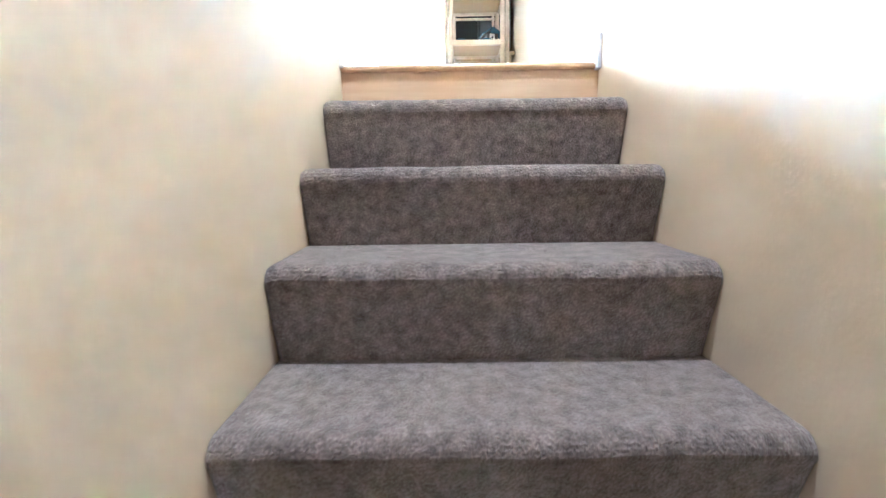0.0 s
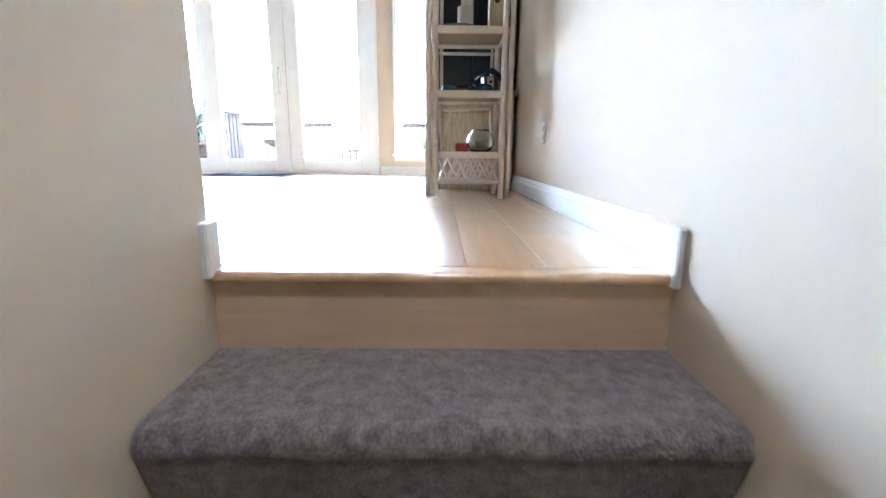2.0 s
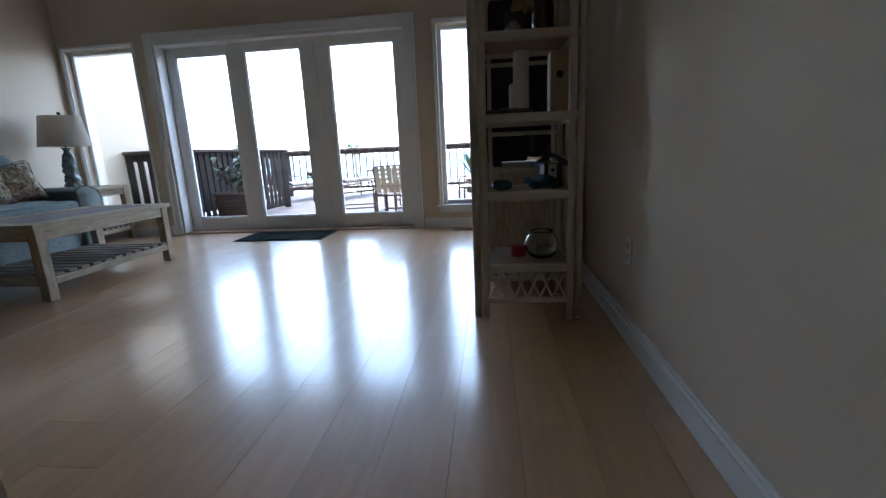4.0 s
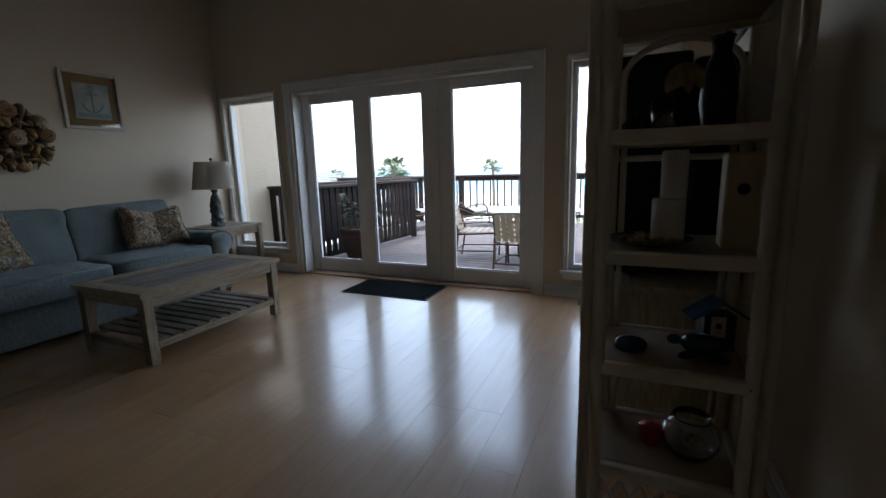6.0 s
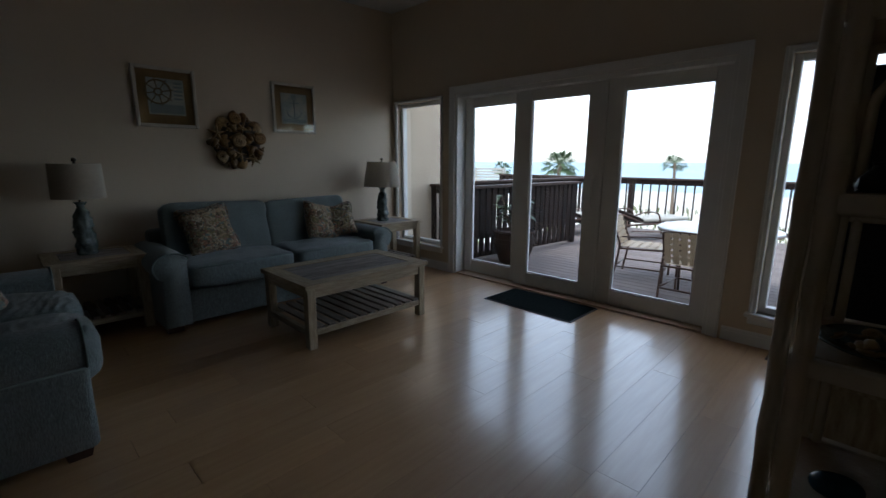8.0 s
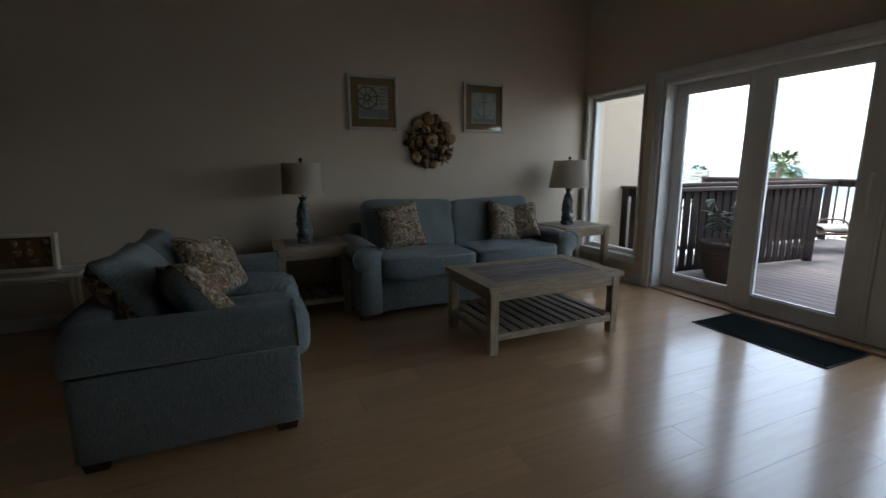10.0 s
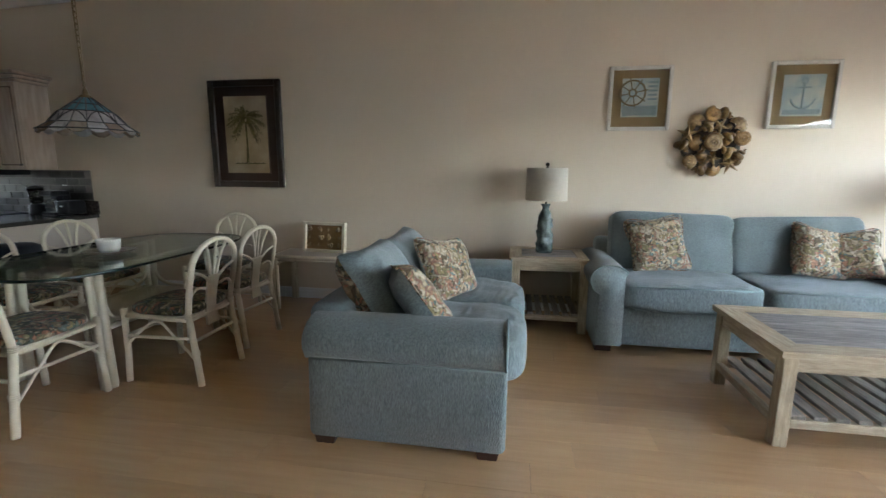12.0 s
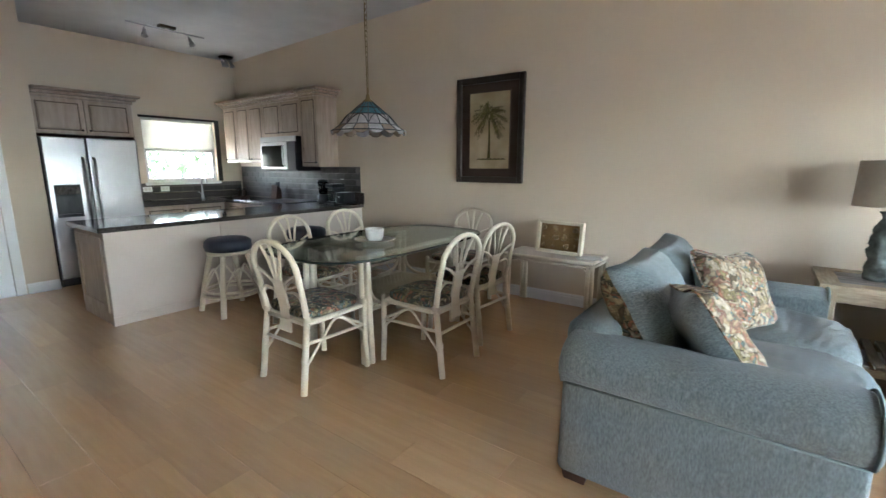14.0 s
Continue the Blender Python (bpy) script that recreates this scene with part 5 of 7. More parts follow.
def television():
    t = thing("television", pose(0.19, 2.92, 0.695), "bulky black television on the media console", "television")
    part("housing", box(-0.3, -0.53, 0.03, -0.02, 0.53, 0.925, 0.015, 2), M_BLACK, t, "matt black housing")
    part("rear_housing", box(-0.02, -0.525, 0.05, 0.285, 0.5, 0.9, 0.03, 2), M_BLACK, t, "deep black rear housing")
    part("screen", box(-0.304, -0.48, 0.12, -0.3, 0.48, 0.88), M_GRANITE, t, "glossy dark screen")
    part("speaker_grille", box(-0.303, -0.48, 0.05, -0.3, 0.48, 0.1), M_FENCE, t)
    for x, y in ((-0.2, -0.4), (-0.2, 0.4), (0.2, -0.4), (0.2, 0.4)):
        part("foot", lathe([(0.03, 0), (0.03, 0.032)], 10), M_BLACK, t, "", False, pose(x, y, 0))


television()


def mirror():
    m = thing("wall_mirror", pose(RX, 3.62, 2.28, 0, 0, -90), "rectangular wall mirror in a dark wooden frame", "mirror")
    bm = bmesh.new()
    for a, b, c, d in ((-0.36, -0.31, -0.4, 0.4), (0.31, 0.36, -0.4, 0.4), (-0.31, 0.31, -0.4, -0.35), (-0.31, 0.31, 0.35, 0.4)):
        bx(bm, a, -0.03, c, b, -0.002, d, 0.006)
    part("frame", bm, M_DARKFR, m)
    part("glass", box(-0.31, -0.012, -0.35, 0.31, -0.004, 0.35), M_MIRROR, m)


mirror()


def wall_plate(m, label, kind="outlet"):
    o = thing("wall_outlet", m, label, "outlet", "wall plates")
    part("plate", box(-0.035, -0.006, -0.057, 0.035, 0.0, 0.057, 0.003), M_TRIM, o)
    for z in (-0.022, 0.022):
        part("socket", box(-0.017, -0.0075, z - 0.014, 0.017, -0.006, z + 0.014), M_CERAMIC, o)


wall_plate(pose(RX, 1.48, 0.37, 0, 0, -90), "white duplex outlet plate on the side wall")
wall_plate(pose(WX, -4.06, 1.12, 0, 0, 90), "white outlet plate beside the kitchen counter")
wall_plate(pose(-3.58, YB + 0.016, 0.957, 180, 0, 0) @ pose(0, 0, 0, 0, 90, 0), "white outlet plate set sideways in the backsplash")
wall_plate(pose(-3.36, YB + 0.016, 0.957, 180, 0, 0) @ pose(0, 0, 0, 0, 90, 0), "white outlet plate set sideways in the backsplash")


def floor_vent():
    v = thing("floor_vent", pose(-0.28, 4.22, 0.0), "dark metal floor vent by the window", "vent")
    part("frame", box(-0.16, -0.06, 0.001, 0.16, 0.06, 0.005, 0.002), M_BRONZE, v)
    for i in range(9):
        x = -0.13 + i * 0.0325
        part("slat", box(x - 0.004, -0.045, 0.005, x + 0.004, 0.045, 0.009), M_BLACK, v)


floor_vent()


# ---- dining area ----
def fan_chair(m, label):
    """A rattan side chair: hoop back with a fan of canes over a flat splat, floral seat. Front towards -y, back at +y."""
    c = thing("dining_chair", m, label, "chair", "rattan dining chairs")
    hw, fz, bz = 0.205, 0.43, 0.43
    r = 0.0185
    def lean(z):
        return 0.2 + 0.085 * max(0, z - 0.43) / 0.55 + 0.055 * max(0, 0.43 - z) / 0.43
    for sx in (-1, 1):
        part("front_leg", bar([(sx * 0.215, -0.225, 0), (sx * 0.21, -0.215, 0.2), (sx * 0.21, -0.215, 0.455)], r, 10), M_RATTAN, c, "", True)
        part("back_leg", bar([(sx * 0.2, lean(0), 0), (sx * 0.195, lean(0.2), 0.2), (sx * 0.19, lean(0.43), 0.43)], r * 1.05, 10), M_RATTAN, c, "", True)
        part("side_rail", bar([(sx * 0.21, -0.215, 0.415), (sx * 0.192, 0.2, 0.4)], 0.013, 8), M_RATTAN, c, "", True)
        part("side_stretcher", bar([(sx * 0.212, -0.218, 0.29), (sx * 0.194, 0.218, 0.29)], 0.0105, 8), M_RATTAN, c, "", True)
        part("brace", bar(spline([(sx * 0.212, -0.216, 0.23), (sx * 0.207, -0.12, 0.32), (sx * 0.203, 0.0, 0.392), (sx * 0.2, 0.1, 0.3), (sx * 0.199, 0.228, 0.16)], 4), 0.0085, 6), M_RATTAN, c, "", True)
    part("front_rail", bar([(-0.21, -0.215, 0.415), (0.21, -0.215, 0.415)], 0.013, 8), M_RATTAN, c, "", True)
    part("back_rail", bar([(-0.19, 0.2, 0.4), (0.19, 0.2, 0.4)], 0.013, 8), M_RATTAN, c, "", True)
    part("front_stretcher", bar([(-0.212, -0.218, 0.29), (0.212, -0.218, 0.29)], 0.0105, 8), M_RATTAN, c, "", True)
    part("back_stretcher", bar([(-0.194, 0.218, 0.27), (0.194, 0.218, 0.27)], 0.0105, 8), M_RATTAN, c, "", True)
    # hoop back
    pts = [(-0.19, lean(0.43), 0.43), (-0.2, lean(0.6), 0.6), (-0.2, lean(0.74), 0.74)]
    pts += [(0.2 * math.cos(radians(a)), lean(0.78 + 0.2 * math.sin(radians(a))), 0.78 + 0.2 * math.sin(radians(a))) for a in range(170, 9, -16)]
    pts += [(0.2, lean(0.74), 0.74), (0.2, lean(0.6), 0.6), (0.19, lean(0.43), 0.43)]
    part("back_hoop", bar(spline(pts, 3), 0.018, 10), M_RATTAN, c, "", True)
    # lower hoop hugging the seat
    pts = [(-0.19, lean(0.46), 0.46), (-0.185, lean(0.56), 0.56), (-0.14, lean(0.62), 0.615), (-0.065, lean(0.6), 0.6)]
    for sx in (1, -1):
        part("elbow_cane", bar(spline([(sx * x, y, z) for x, y, z in pts], 4), 0.0095, 7), M_RATTAN, c, "", True)
    # flat splat and its fan of canes
    bm = bmesh.new()
    rows = []
    for i in range(9):
        z = 0.33 + 0.36 * i / 8
        w = 0.055 - 0.012 * math.sin(math.pi * i / 8)
        y = lean(z)
        rows.append([bm.verts.new(p) for p in ((-w, y - 0.007, z), (w, y - 0.007, z), (w, y + 0.007, z), (-w, y + 0.007, z))])
    for a, b in zip(rows, rows[1:]):
        for k in range(4):
            bm.faces.new((a[k], a[(k + 1) % 4], b[(k + 1) % 4], b[k]))
    bm.faces.new(rows[0])
    bm.faces.new(rows[-1])
    part("back_splat", bm, M_RATTAN, c)
    for k in range(5):
        f = (k - 2) / 2
        a = radians(90 - 58 * f)
        e = (0.195 * math.cos(a), 0, 0.78 + 0.195 * math.sin(a)) if abs(f) < 1 else (0.196 * f, 0, 0.76)
        s0 = (0.045 * f, lean(0.66), 0.66)
        mid = (0.045 * f + (e[0] - 0.045 * f) * 0.45, lean((0.66 + e[2]) / 2), 0.66 + (e[2] - 0.66) * 0.6)
        part("fan_cane", bar(spline([s0, mid, (e[0], lean(e[2]), e[2])], 5), 0.0095, 7), M_RATTAN, c, "", True)
    part("seat_cushion", soft_box(0.42, 0.43, 0.065, 4.5, 8, 0.3), M_SEATF, c, "floral print seat cushion", True, pose(0, -0.005, 0.452))
    part("seat_deck", box(-0.2, -0.21, 0.41, 0.2, 0.2, 0.424, 0.003), M_RATTAN, c)
    for sx in (-1, 1):
        for z, y in ((0.43, lean(0.43)), (0.2, lean(0.2))):
            bm = bmesh.new()
            for dz in (-0.01, 0, 0.01):
                tube(bm, [(sx * 0.193 + 0.02 * math.cos(a), y + 0.02 * math.sin(a), z + dz) for a in [2 * math.pi * k / 10 for k in range(10)]], 0.0045, 5, True)
            part("binding", bm, M_RATTAN, c, "", True)
    return c


def lower_backs(chair, z0, f):
    """Brings the chair's back down to its true height."""
    for o in chair.children_recursive:
        for v in o.data.vertices:
            if v.co.z > z0 and o.name.split(".")[0] != "seat_cushion":
                v.co.z = z0 + (v.co.z - z0) * f


CH = fan_chair(pose(-2.475, -1.775, 0, 0, 0, -90), "cream rattan dining chair with floral seat at the table end")
lower_backs(CH, 0.47, 0.78)
for x, y, rz, lab in ((-3.05, -1.32, 0, ""), (-3.64, -1.38, -4, ""), (-3.02, -2.5, 183, ""), (-3.62, -2.52, 178, ""), (-4.2, -1.86, 92, "")):
    k = copy_thing(CH, pose(x, y, 0, 0, 0, rz))
    if rz > 100:
        k["label"] = "cream rattan dining chair with floral seat beside the bar stools"
    elif rz > 50:
        k["label"] = "cream rattan dining chair with floral seat near the wall"
    else:
        k["label"] = "cream rattan dining chair with floral seat along the table"


def dining_table():
    t = thing("dining_table", pose(-3.25, -1.9, 0), "oval glass-topped dining table on a cream rattan base", "table")
    hl, hw = 0.86, 0.49
    out = []
    for k in range(64):
        a = 2 * math.pi * k / 64
        ca, sa = math.cos(a), math.sin(a)
        out.append((hl * math.copysign(abs(ca) ** 0.55, ca), hw * math.copysign(abs(sa) ** 0.55, sa)))
    bm = prism(out, 0.718, 0.73)
    part("glass_top", bm, M_TABLEG, t, "clear greenish glass top")
    rim = bmesh.new()
    tube(rim, [(x * 1.002, y * 1.002, 0.724) for x, y in out], 0.008, 6, True)
    part("glass_edge", rim, M_EDGE, t, "dark green polished edge", True)
    for sx in (-1, 1):
        for sy in (-1, 1):
            leg = part("leg", bar([(sx * 0.5, sy * 0.3, 0), (sx * 0.5, sy * 0.29, 0.3), (sx * 0.49, sy * 0.27, 0.712)], 0.024, 10), M_RATTAN, t, "", True)
            for dx, dy in ((0.034, 0.0), (0.0, 0.034), (-0.034, 0.0)):
                part("cane", bar([(sx * 0.5 + dx, sy * 0.3 + dy, 0), (sx * 0.5 + dx, sy * 0.29 + dy, 0.3), (sx * 0.49 + dx, sy * 0.27 + dy, 0.712)], 0.021, 8), M_RATTAN, leg, "", True)
            part("scroll_cane", bar(spline([(sx * 0.47, sy * 0.28, 0.62), (sx * 0.44, sy * 0.28, 0.45), (sx * 0.36, sy * 0.28, 0.38), (sx * 0.2, sy * 0.28, 0.36)], 5), 0.013, 8), M_RATTAN, t, "", True)
            part("scroll_cane", bar(spline([(sx * 0.5, sy * 0.27, 0.6), (sx * 0.5, sy * 0.22, 0.42), (sx * 0.5, sy * 0.12, 0.36), (sx * 0.5, 0, 0.35)], 5), 0.013, 8), M_RATTAN, t, "", True)
    for sy in (-1, 1):
        part("stretcher", bar([(-0.48, sy * 0.28, 0.345), (0.48, sy * 0.28, 0.345)], 0.016, 8), M_RATTAN, t, "", True)
        part("top_rail", bar([(-0.49, sy * 0.27, 0.7), (0.49, sy * 0.27, 0.7)], 0.015, 8), M_RATTAN, t, "", True)
    sh = part("woven_shelf", box(-0.47, -0.25, 0.332, 0.47, 0.25, 0.344, 0.003), M_WICKER, t, "woven cane lower shelf")
    bm = bmesh.new()
    for k in range(34):
        c = -0.72 + k * 0.0436
        for d, z in ((1, 0.347), (-1, 0.3505)):
            x0, x1 = max(-0.465, c - 0.245), min(0.465, c + 0.245)
            if x1 - x0 > 0.02:
                tube(bm, [(x0, d * (x0 - c), z), (x1, d * (x1 - c), z)], 0.0058, 5)
    part("cane_lattice", bm, M_RATTAN, sh, "crossed cream canes", True)["kind"] = "stuff"


dining_table()


def cup_and_saucer():
    p = thing("serving_plate", pose(-3.12, -1.88, 0.7305), "brown and cream patterned plate on the dining table", "plate")
    part("dish", lathe([(0.05, 0.0), (0.07, 0.003), (0.13, 0.016), (0.15, 0.022), (0.149, 0.025), (0.125, 0.02), (0.07, 0.008), (0.005, 0.007)], 36), M_PLATE, p, "", True)
    part("rim_band", bar([(0.142 * math.cos(a), 0.142 * math.sin(a), 0.0225) for a in [2 * math.pi * k / 36 for k in range(36)]], 0.006, 6, True), M_PLATE, p, "brown patterned rim", True)
    c = thing("bowl_cup", pose(-3.12, -1.88, 0.7385, 0, 0, 200), "white ceramic cup on the patterned plate", "cup")
    part("body", lathe([(0.035, 0.0), (0.05, 0.004), (0.064, 0.03), (0.068, 0.075), (0.07, 0.09), (0.066, 0.09), (0.06, 0.03), (0.045, 0.01), (0.004, 0.008)], 30), M_CERAMIC, c, "", True)
    part("handle", bar(spline([(0.066, 0, 0.075), (0.098, 0, 0.072), (0.1, 0, 0.04), (0.062, 0, 0.028)], 5), 0.006, 7), M_CERAMIC, c, "", True)


cup_and_saucer()


def pendant():
    zt, zb = 1.72, 1.49
    x, y = -3.08, -1.87
    p = thing("pendant_lamp", pose(x, y, zb), "switched-off stained-glass pendant lamp hanging on a brass chain", "lamp")
    rings = [(0.03, 0.222), (0.085, 0.178), (0.14, 0.132), (0.2, 0.062), (0.258, 0.022)]
    n = 16
    def sector(r0, z0, r1, z1, k, mt, name, droop=0.0):
        bm = bmesh.new()
        a0, a1 = 2 * math.pi * k / n, 2 * math.pi * (k + 1) / n
        cols = []
        for j in range(4):
            a = a0 + (a1 - a0) * j / 3
            d = droop * math.sin(math.pi * j / 3)
            cols.append([(r * math.cos(a), r * math.sin(a), z) for r, z in ((r0, z0), (r1, z1 - d), (r1 - 0.003, z1 - d - 0.003), (r0 - 0.003, z0 - 0.003))])
        vs = [[bm.verts.new(q) for q in col] for col in cols]
        for a, b in zip(vs, vs[1:]):
            for i in range(4):
                bm.faces.new((a[i], a[(i + 1) % 4], b[(i + 1) % 4], b[i]))
        bm.faces.new(vs[0])
        bm.faces.new(vs[-1])
        part(name, bm, mt, shade)
    bm = bmesh.new()
    for k in range(n):
        a = 2 * math.pi * k / n
        tube(bm, [(r * math.cos(a), r * math.sin(a), z + 0.002) for r, z in rings], 0.0032, 5)
    for r, z in rings:
        tube(bm, [(r * math.cos(a), r * math.sin(a), z + 0.001) for a in [2 * math.pi * k / 32 for k in range(32)]], 0.0036, 5, True)
    for k in range(8):
        pts = []
        for i in range(9):
            f = i / 8
            a = 2 * math.pi * (k + f) / 8
            u = math.sin(math.pi * f) ** 0.6
            r, z = 0.2 - 0.055 * u, 0.064 + 0.066 * u
            pts.append((r * math.cos(a), r * math.sin(a), z + 0.002))
        tube(bm, pts, 0.0036, 5)
    shade = part("shade", bm, M_LEAD, p, "leaded stained-glass shade in blue and milk white")
    for i in range(4):
        for k in range(n):
            (r0, z0), (r1, z1) = rings[i], rings[i + 1]
            m = M_SGBLUE if i < 2 else M_SGWHITE
            sector(r0, z0, r1, z1, k, M_SGAMBER if i == 3 and k % 2 else m, "glass_piece", 0.022 if i == 3 else 0.0)
    part("cap", lathe([(0.036, 0.22), (0.036, 0.228), (0.018, 0.24), (0.012, 0.27), (0.004, 0.28)], 18), M_BRASS, p, "", True)
    part("bulb", lathe([(0.012, 0.21), (0.014, 0.18), (0.03, 0.15), (0.032, 0.13), (0.02, 0.105), (0.001, 0.1)], 14), M_CERAMIC, p, "", True)
    h = ceil_z(y) - zb
    bm = bmesh.new()
    z = 0.28
    i = 0
    while z < h - 0.06:
        pts = []
        for k in range(10):
            a = 2 * math.pi * k / 10
            u, w = 0.0095 * math.cos(a), 0.02 * math.sin(a)
            pts.append((u, 0, z + 0.018 + w) if i % 2 else (0, u, z + 0.018 + w))
        tube(bm, pts, 0.0026, 5, True)
        z += 0.033
        i += 1
    part("chain", bm, M_BRASS, p, "brass link chain", True)
    part("cord", bar([(0.004, 0.003, 0.27), (0.009, -0.004, 0.7), (0.002, 0.005, h - 0.04)], 0.003, 5), M_BRASS, p)
    part("canopy", lathe([(0.006, h - 0.06), (0.03, h - 0.045), (0.06, h - 0.02), (0.065, h + 0.012)], 22), M_BRASS, p, "", True)


pendant()


def side_table():
    t = thing("side_table", pose(-4.525, -1.05, 0), "narrow cream rattan side table against the wall", "table")
    hx, hy, h = 0.185, 0.4, 0.51
    part("tabletop", box(-hx, -hy, h - 0.014, hx, hy, h, 0.004), M_PENIN, t, "pale wooden top")
    for x0, y0, x1, y1 in ((-hx, -hy, hx, -hy), (-hx, hy, hx, hy), (-hx, -hy, -hx, hy), (hx, -hy, hx, hy)):
        part("edge_cane", bar([(x0, y0, h - 0.012), (x1, y1, h - 0.012)], 0.016, 8), M_RATTAN, t, "", True)
        part("lower_cane", bar([(x0, y0, h - 0.045), (x1, y1, h - 0.045)], 0.009, 8), M_RATTAN, t, "", True)
    for sx in (-1, 1):
        for sy in (-1, 1):
            for d in (0.0, 0.036):
                part("leg", bar([(sx * (hx - 0.005), sy * (hy - 0.005 - d), 0), (sx * (hx - 0.005), sy * (hy - 0.005 - d), h - 0.02)], 0.018, 8), M_RATTAN, t, "", True)
            part("corner_cane", bar(spline([(sx * hx, sy * (hy - 0.04), h - 0.16), (sx * hx, sy * (hy - 0.06), h - 0.08), (sx * hx, sy * (hy - 0.13), h - 0.045)], 4), 0.008, 6), M_RATTAN, t, "", True)


side_table()


def shell_box():
    b = thing("shadow_box", pose(-4.56, -1.03, 0.51, -7, 0, 84), "cream-framed shadow box of shells leaning on the side table", "picture frame")
    hw, h = 0.22, 0.29
    bm = bmesh.new()
    for a, c, d, e in ((-hw, -hw + 0.03, 0, h), (hw - 0.03, hw, 0, h), (-hw + 0.03, hw - 0.03, 0, 0.03), (-hw + 0.03, hw - 0.03, h - 0.03, h)):
        bx(bm, a, -0.03, d, c, 0.02, e, 0.003)
    part("frame", bm, M_RATTAN, b)
    part("backing", box(-hw + 0.03, 0.0, 0.03, hw - 0.03, 0.016, h - 0.03), M_BURLAP, b)
    rng = random.Random(4)
    for k in range(12):
        s = (shell_scallop, starfish, shell_spiral)[k % 3]
        part("shell", s(rng.uniform(0.02, 0.032)), M_SHELLB, b, "", k % 3 != 1, pose(-0.15 + 0.1 * (k % 4) + rng.uniform(-0.015, 0.015), -0.002, 0.07 + 0.075 * (k // 4), 0, rng.uniform(0, 360), 0))


shell_box()


def papers():
    t = thing("booklet", pose(-4.5, -0.74, 0.51, 0, 0, 30), "small white booklet lying on the side table", "booklet")
    part("pages", box(-0.07, -0.1, 0.0, 0.07, 0.1, 0.006, 0.001), M_PAPER, t)
    part("cover", box(-0.071, -0.101, 0.006, 0.071, 0.101, 0.0075), M_CERAMIC, t)


papers()


def stool(x, y, rz):
    s = thing("bar_stool", pose(x, y, 0, 0, 0, rz), "cream rattan bar stool with round navy cushion", "stool", "bar stools")
    part("seat_cushion", lathe([(0.15, 0.545), (0.185, 0.555), (0.195, 0.59), (0.19, 0.635), (0.16, 0.655), (0.004, 0.662)], 30), M_NAVY, s, "navy blue padded seat", True)
    part("seat_ring", bar([(0.165 * math.cos(a), 0.165 * math.sin(a), 0.535) for a in [2 * math.pi * k / 20 for k in range(20)]], 0.016, 8, True), M_RATTAN, s, "", True)
    for k in range(4):
        a = math.pi / 4 + k * math.pi / 2
        c, d = math.cos(a), math.sin(a)
        part("leg", bar(spline([(0.27 * c, 0.27 * d, 0), (0.22 * c, 0.22 * d, 0.25), (0.15 * c, 0.15 * d, 0.53)], 4), 0.0235, 9), M_RATTAN, s, "", True)
        b = a + math.pi / 2
        part("brace", bar(spline([(0.235 * c, 0.235 * d, 0.18), (0.1 * (c + math.cos(b)), 0.1 * (d + math.sin(b)), 0.4), (0.235 * math.cos(b), 0.235 * math.sin(b), 0.18)], 6), 0.009, 6), M_RATTAN, s, "", True)
    for z, r in ((0.17, 0.235), (0.21, 0.228)):
        part("foot_ring", bar([(r * math.cos(a), r * math.sin(a), z) for a in [2 * math.pi * k / 24 for k in range(24)]], 0.012, 8, True), M_RATTAN, s, "", True)


stool(-2.8, -3.37, 0)
stool(-3.62, -3.36, 20)


# ---- kitchen ----
CT = 0.805


def peninsula():
    p = thing("peninsula_base", pose(-3.37, -3.71, 0), "pale painted breakfast bar base with panelled end", "cabinet")
    x0, x1 = -1.37, 1.37
    part("front_panel", box(x0, -0.02, 0.075, 0.45, 0.0, CT - 0.04, 0.002), M_PENIN, p)
    part("front_panel", box(0.455, -0.02, 0.075, x1, 0.0, CT - 0.04, 0.002), M_PENIN, p)
    part("kick_board", box(x0, -0.018, 0.0, x1 + 0.004, 0.004, 0.075, 0.002), M_PENIN, p)
    part("carcass", box(x0, -0.7, 0.0, x1 - 0.02, -0.02, CT - 0.04), M_CAB, p)
    e = part("end_panel", box(x1 - 0.02, -0.7, 0.0, x1, -0.02, CT - 0.04, 0.002), M_CAB, p, "glazed cabinet end panel")
    for a, b, c, d in ((-0.66, -0.6, 0.1, 0.72), (-0.12, -0.06, 0.1, 0.72), (-0.6, -0.12, 0.1, 0.17), (-0.6, -0.12, 0.65, 0.72)):
        part("moulding", box(x1, a, c, x1 + 0.012, b, d, 0.003), M_CAB, e)
    t = thing("bar_counter", pose(-3.37, -3.71, CT), "dark polished granite bar top", "countertop")
    part("slab", box(-1.37, -0.74, -0.04, 1.41, 0.04, 0.0, 0.006, 2), M_GRANITE, t)
    part("upstand", box(-1.37, -0.74, 0.001, -1.35, 0.05, 0.14, 0.003), M_GRANITE, t)


peninsula()


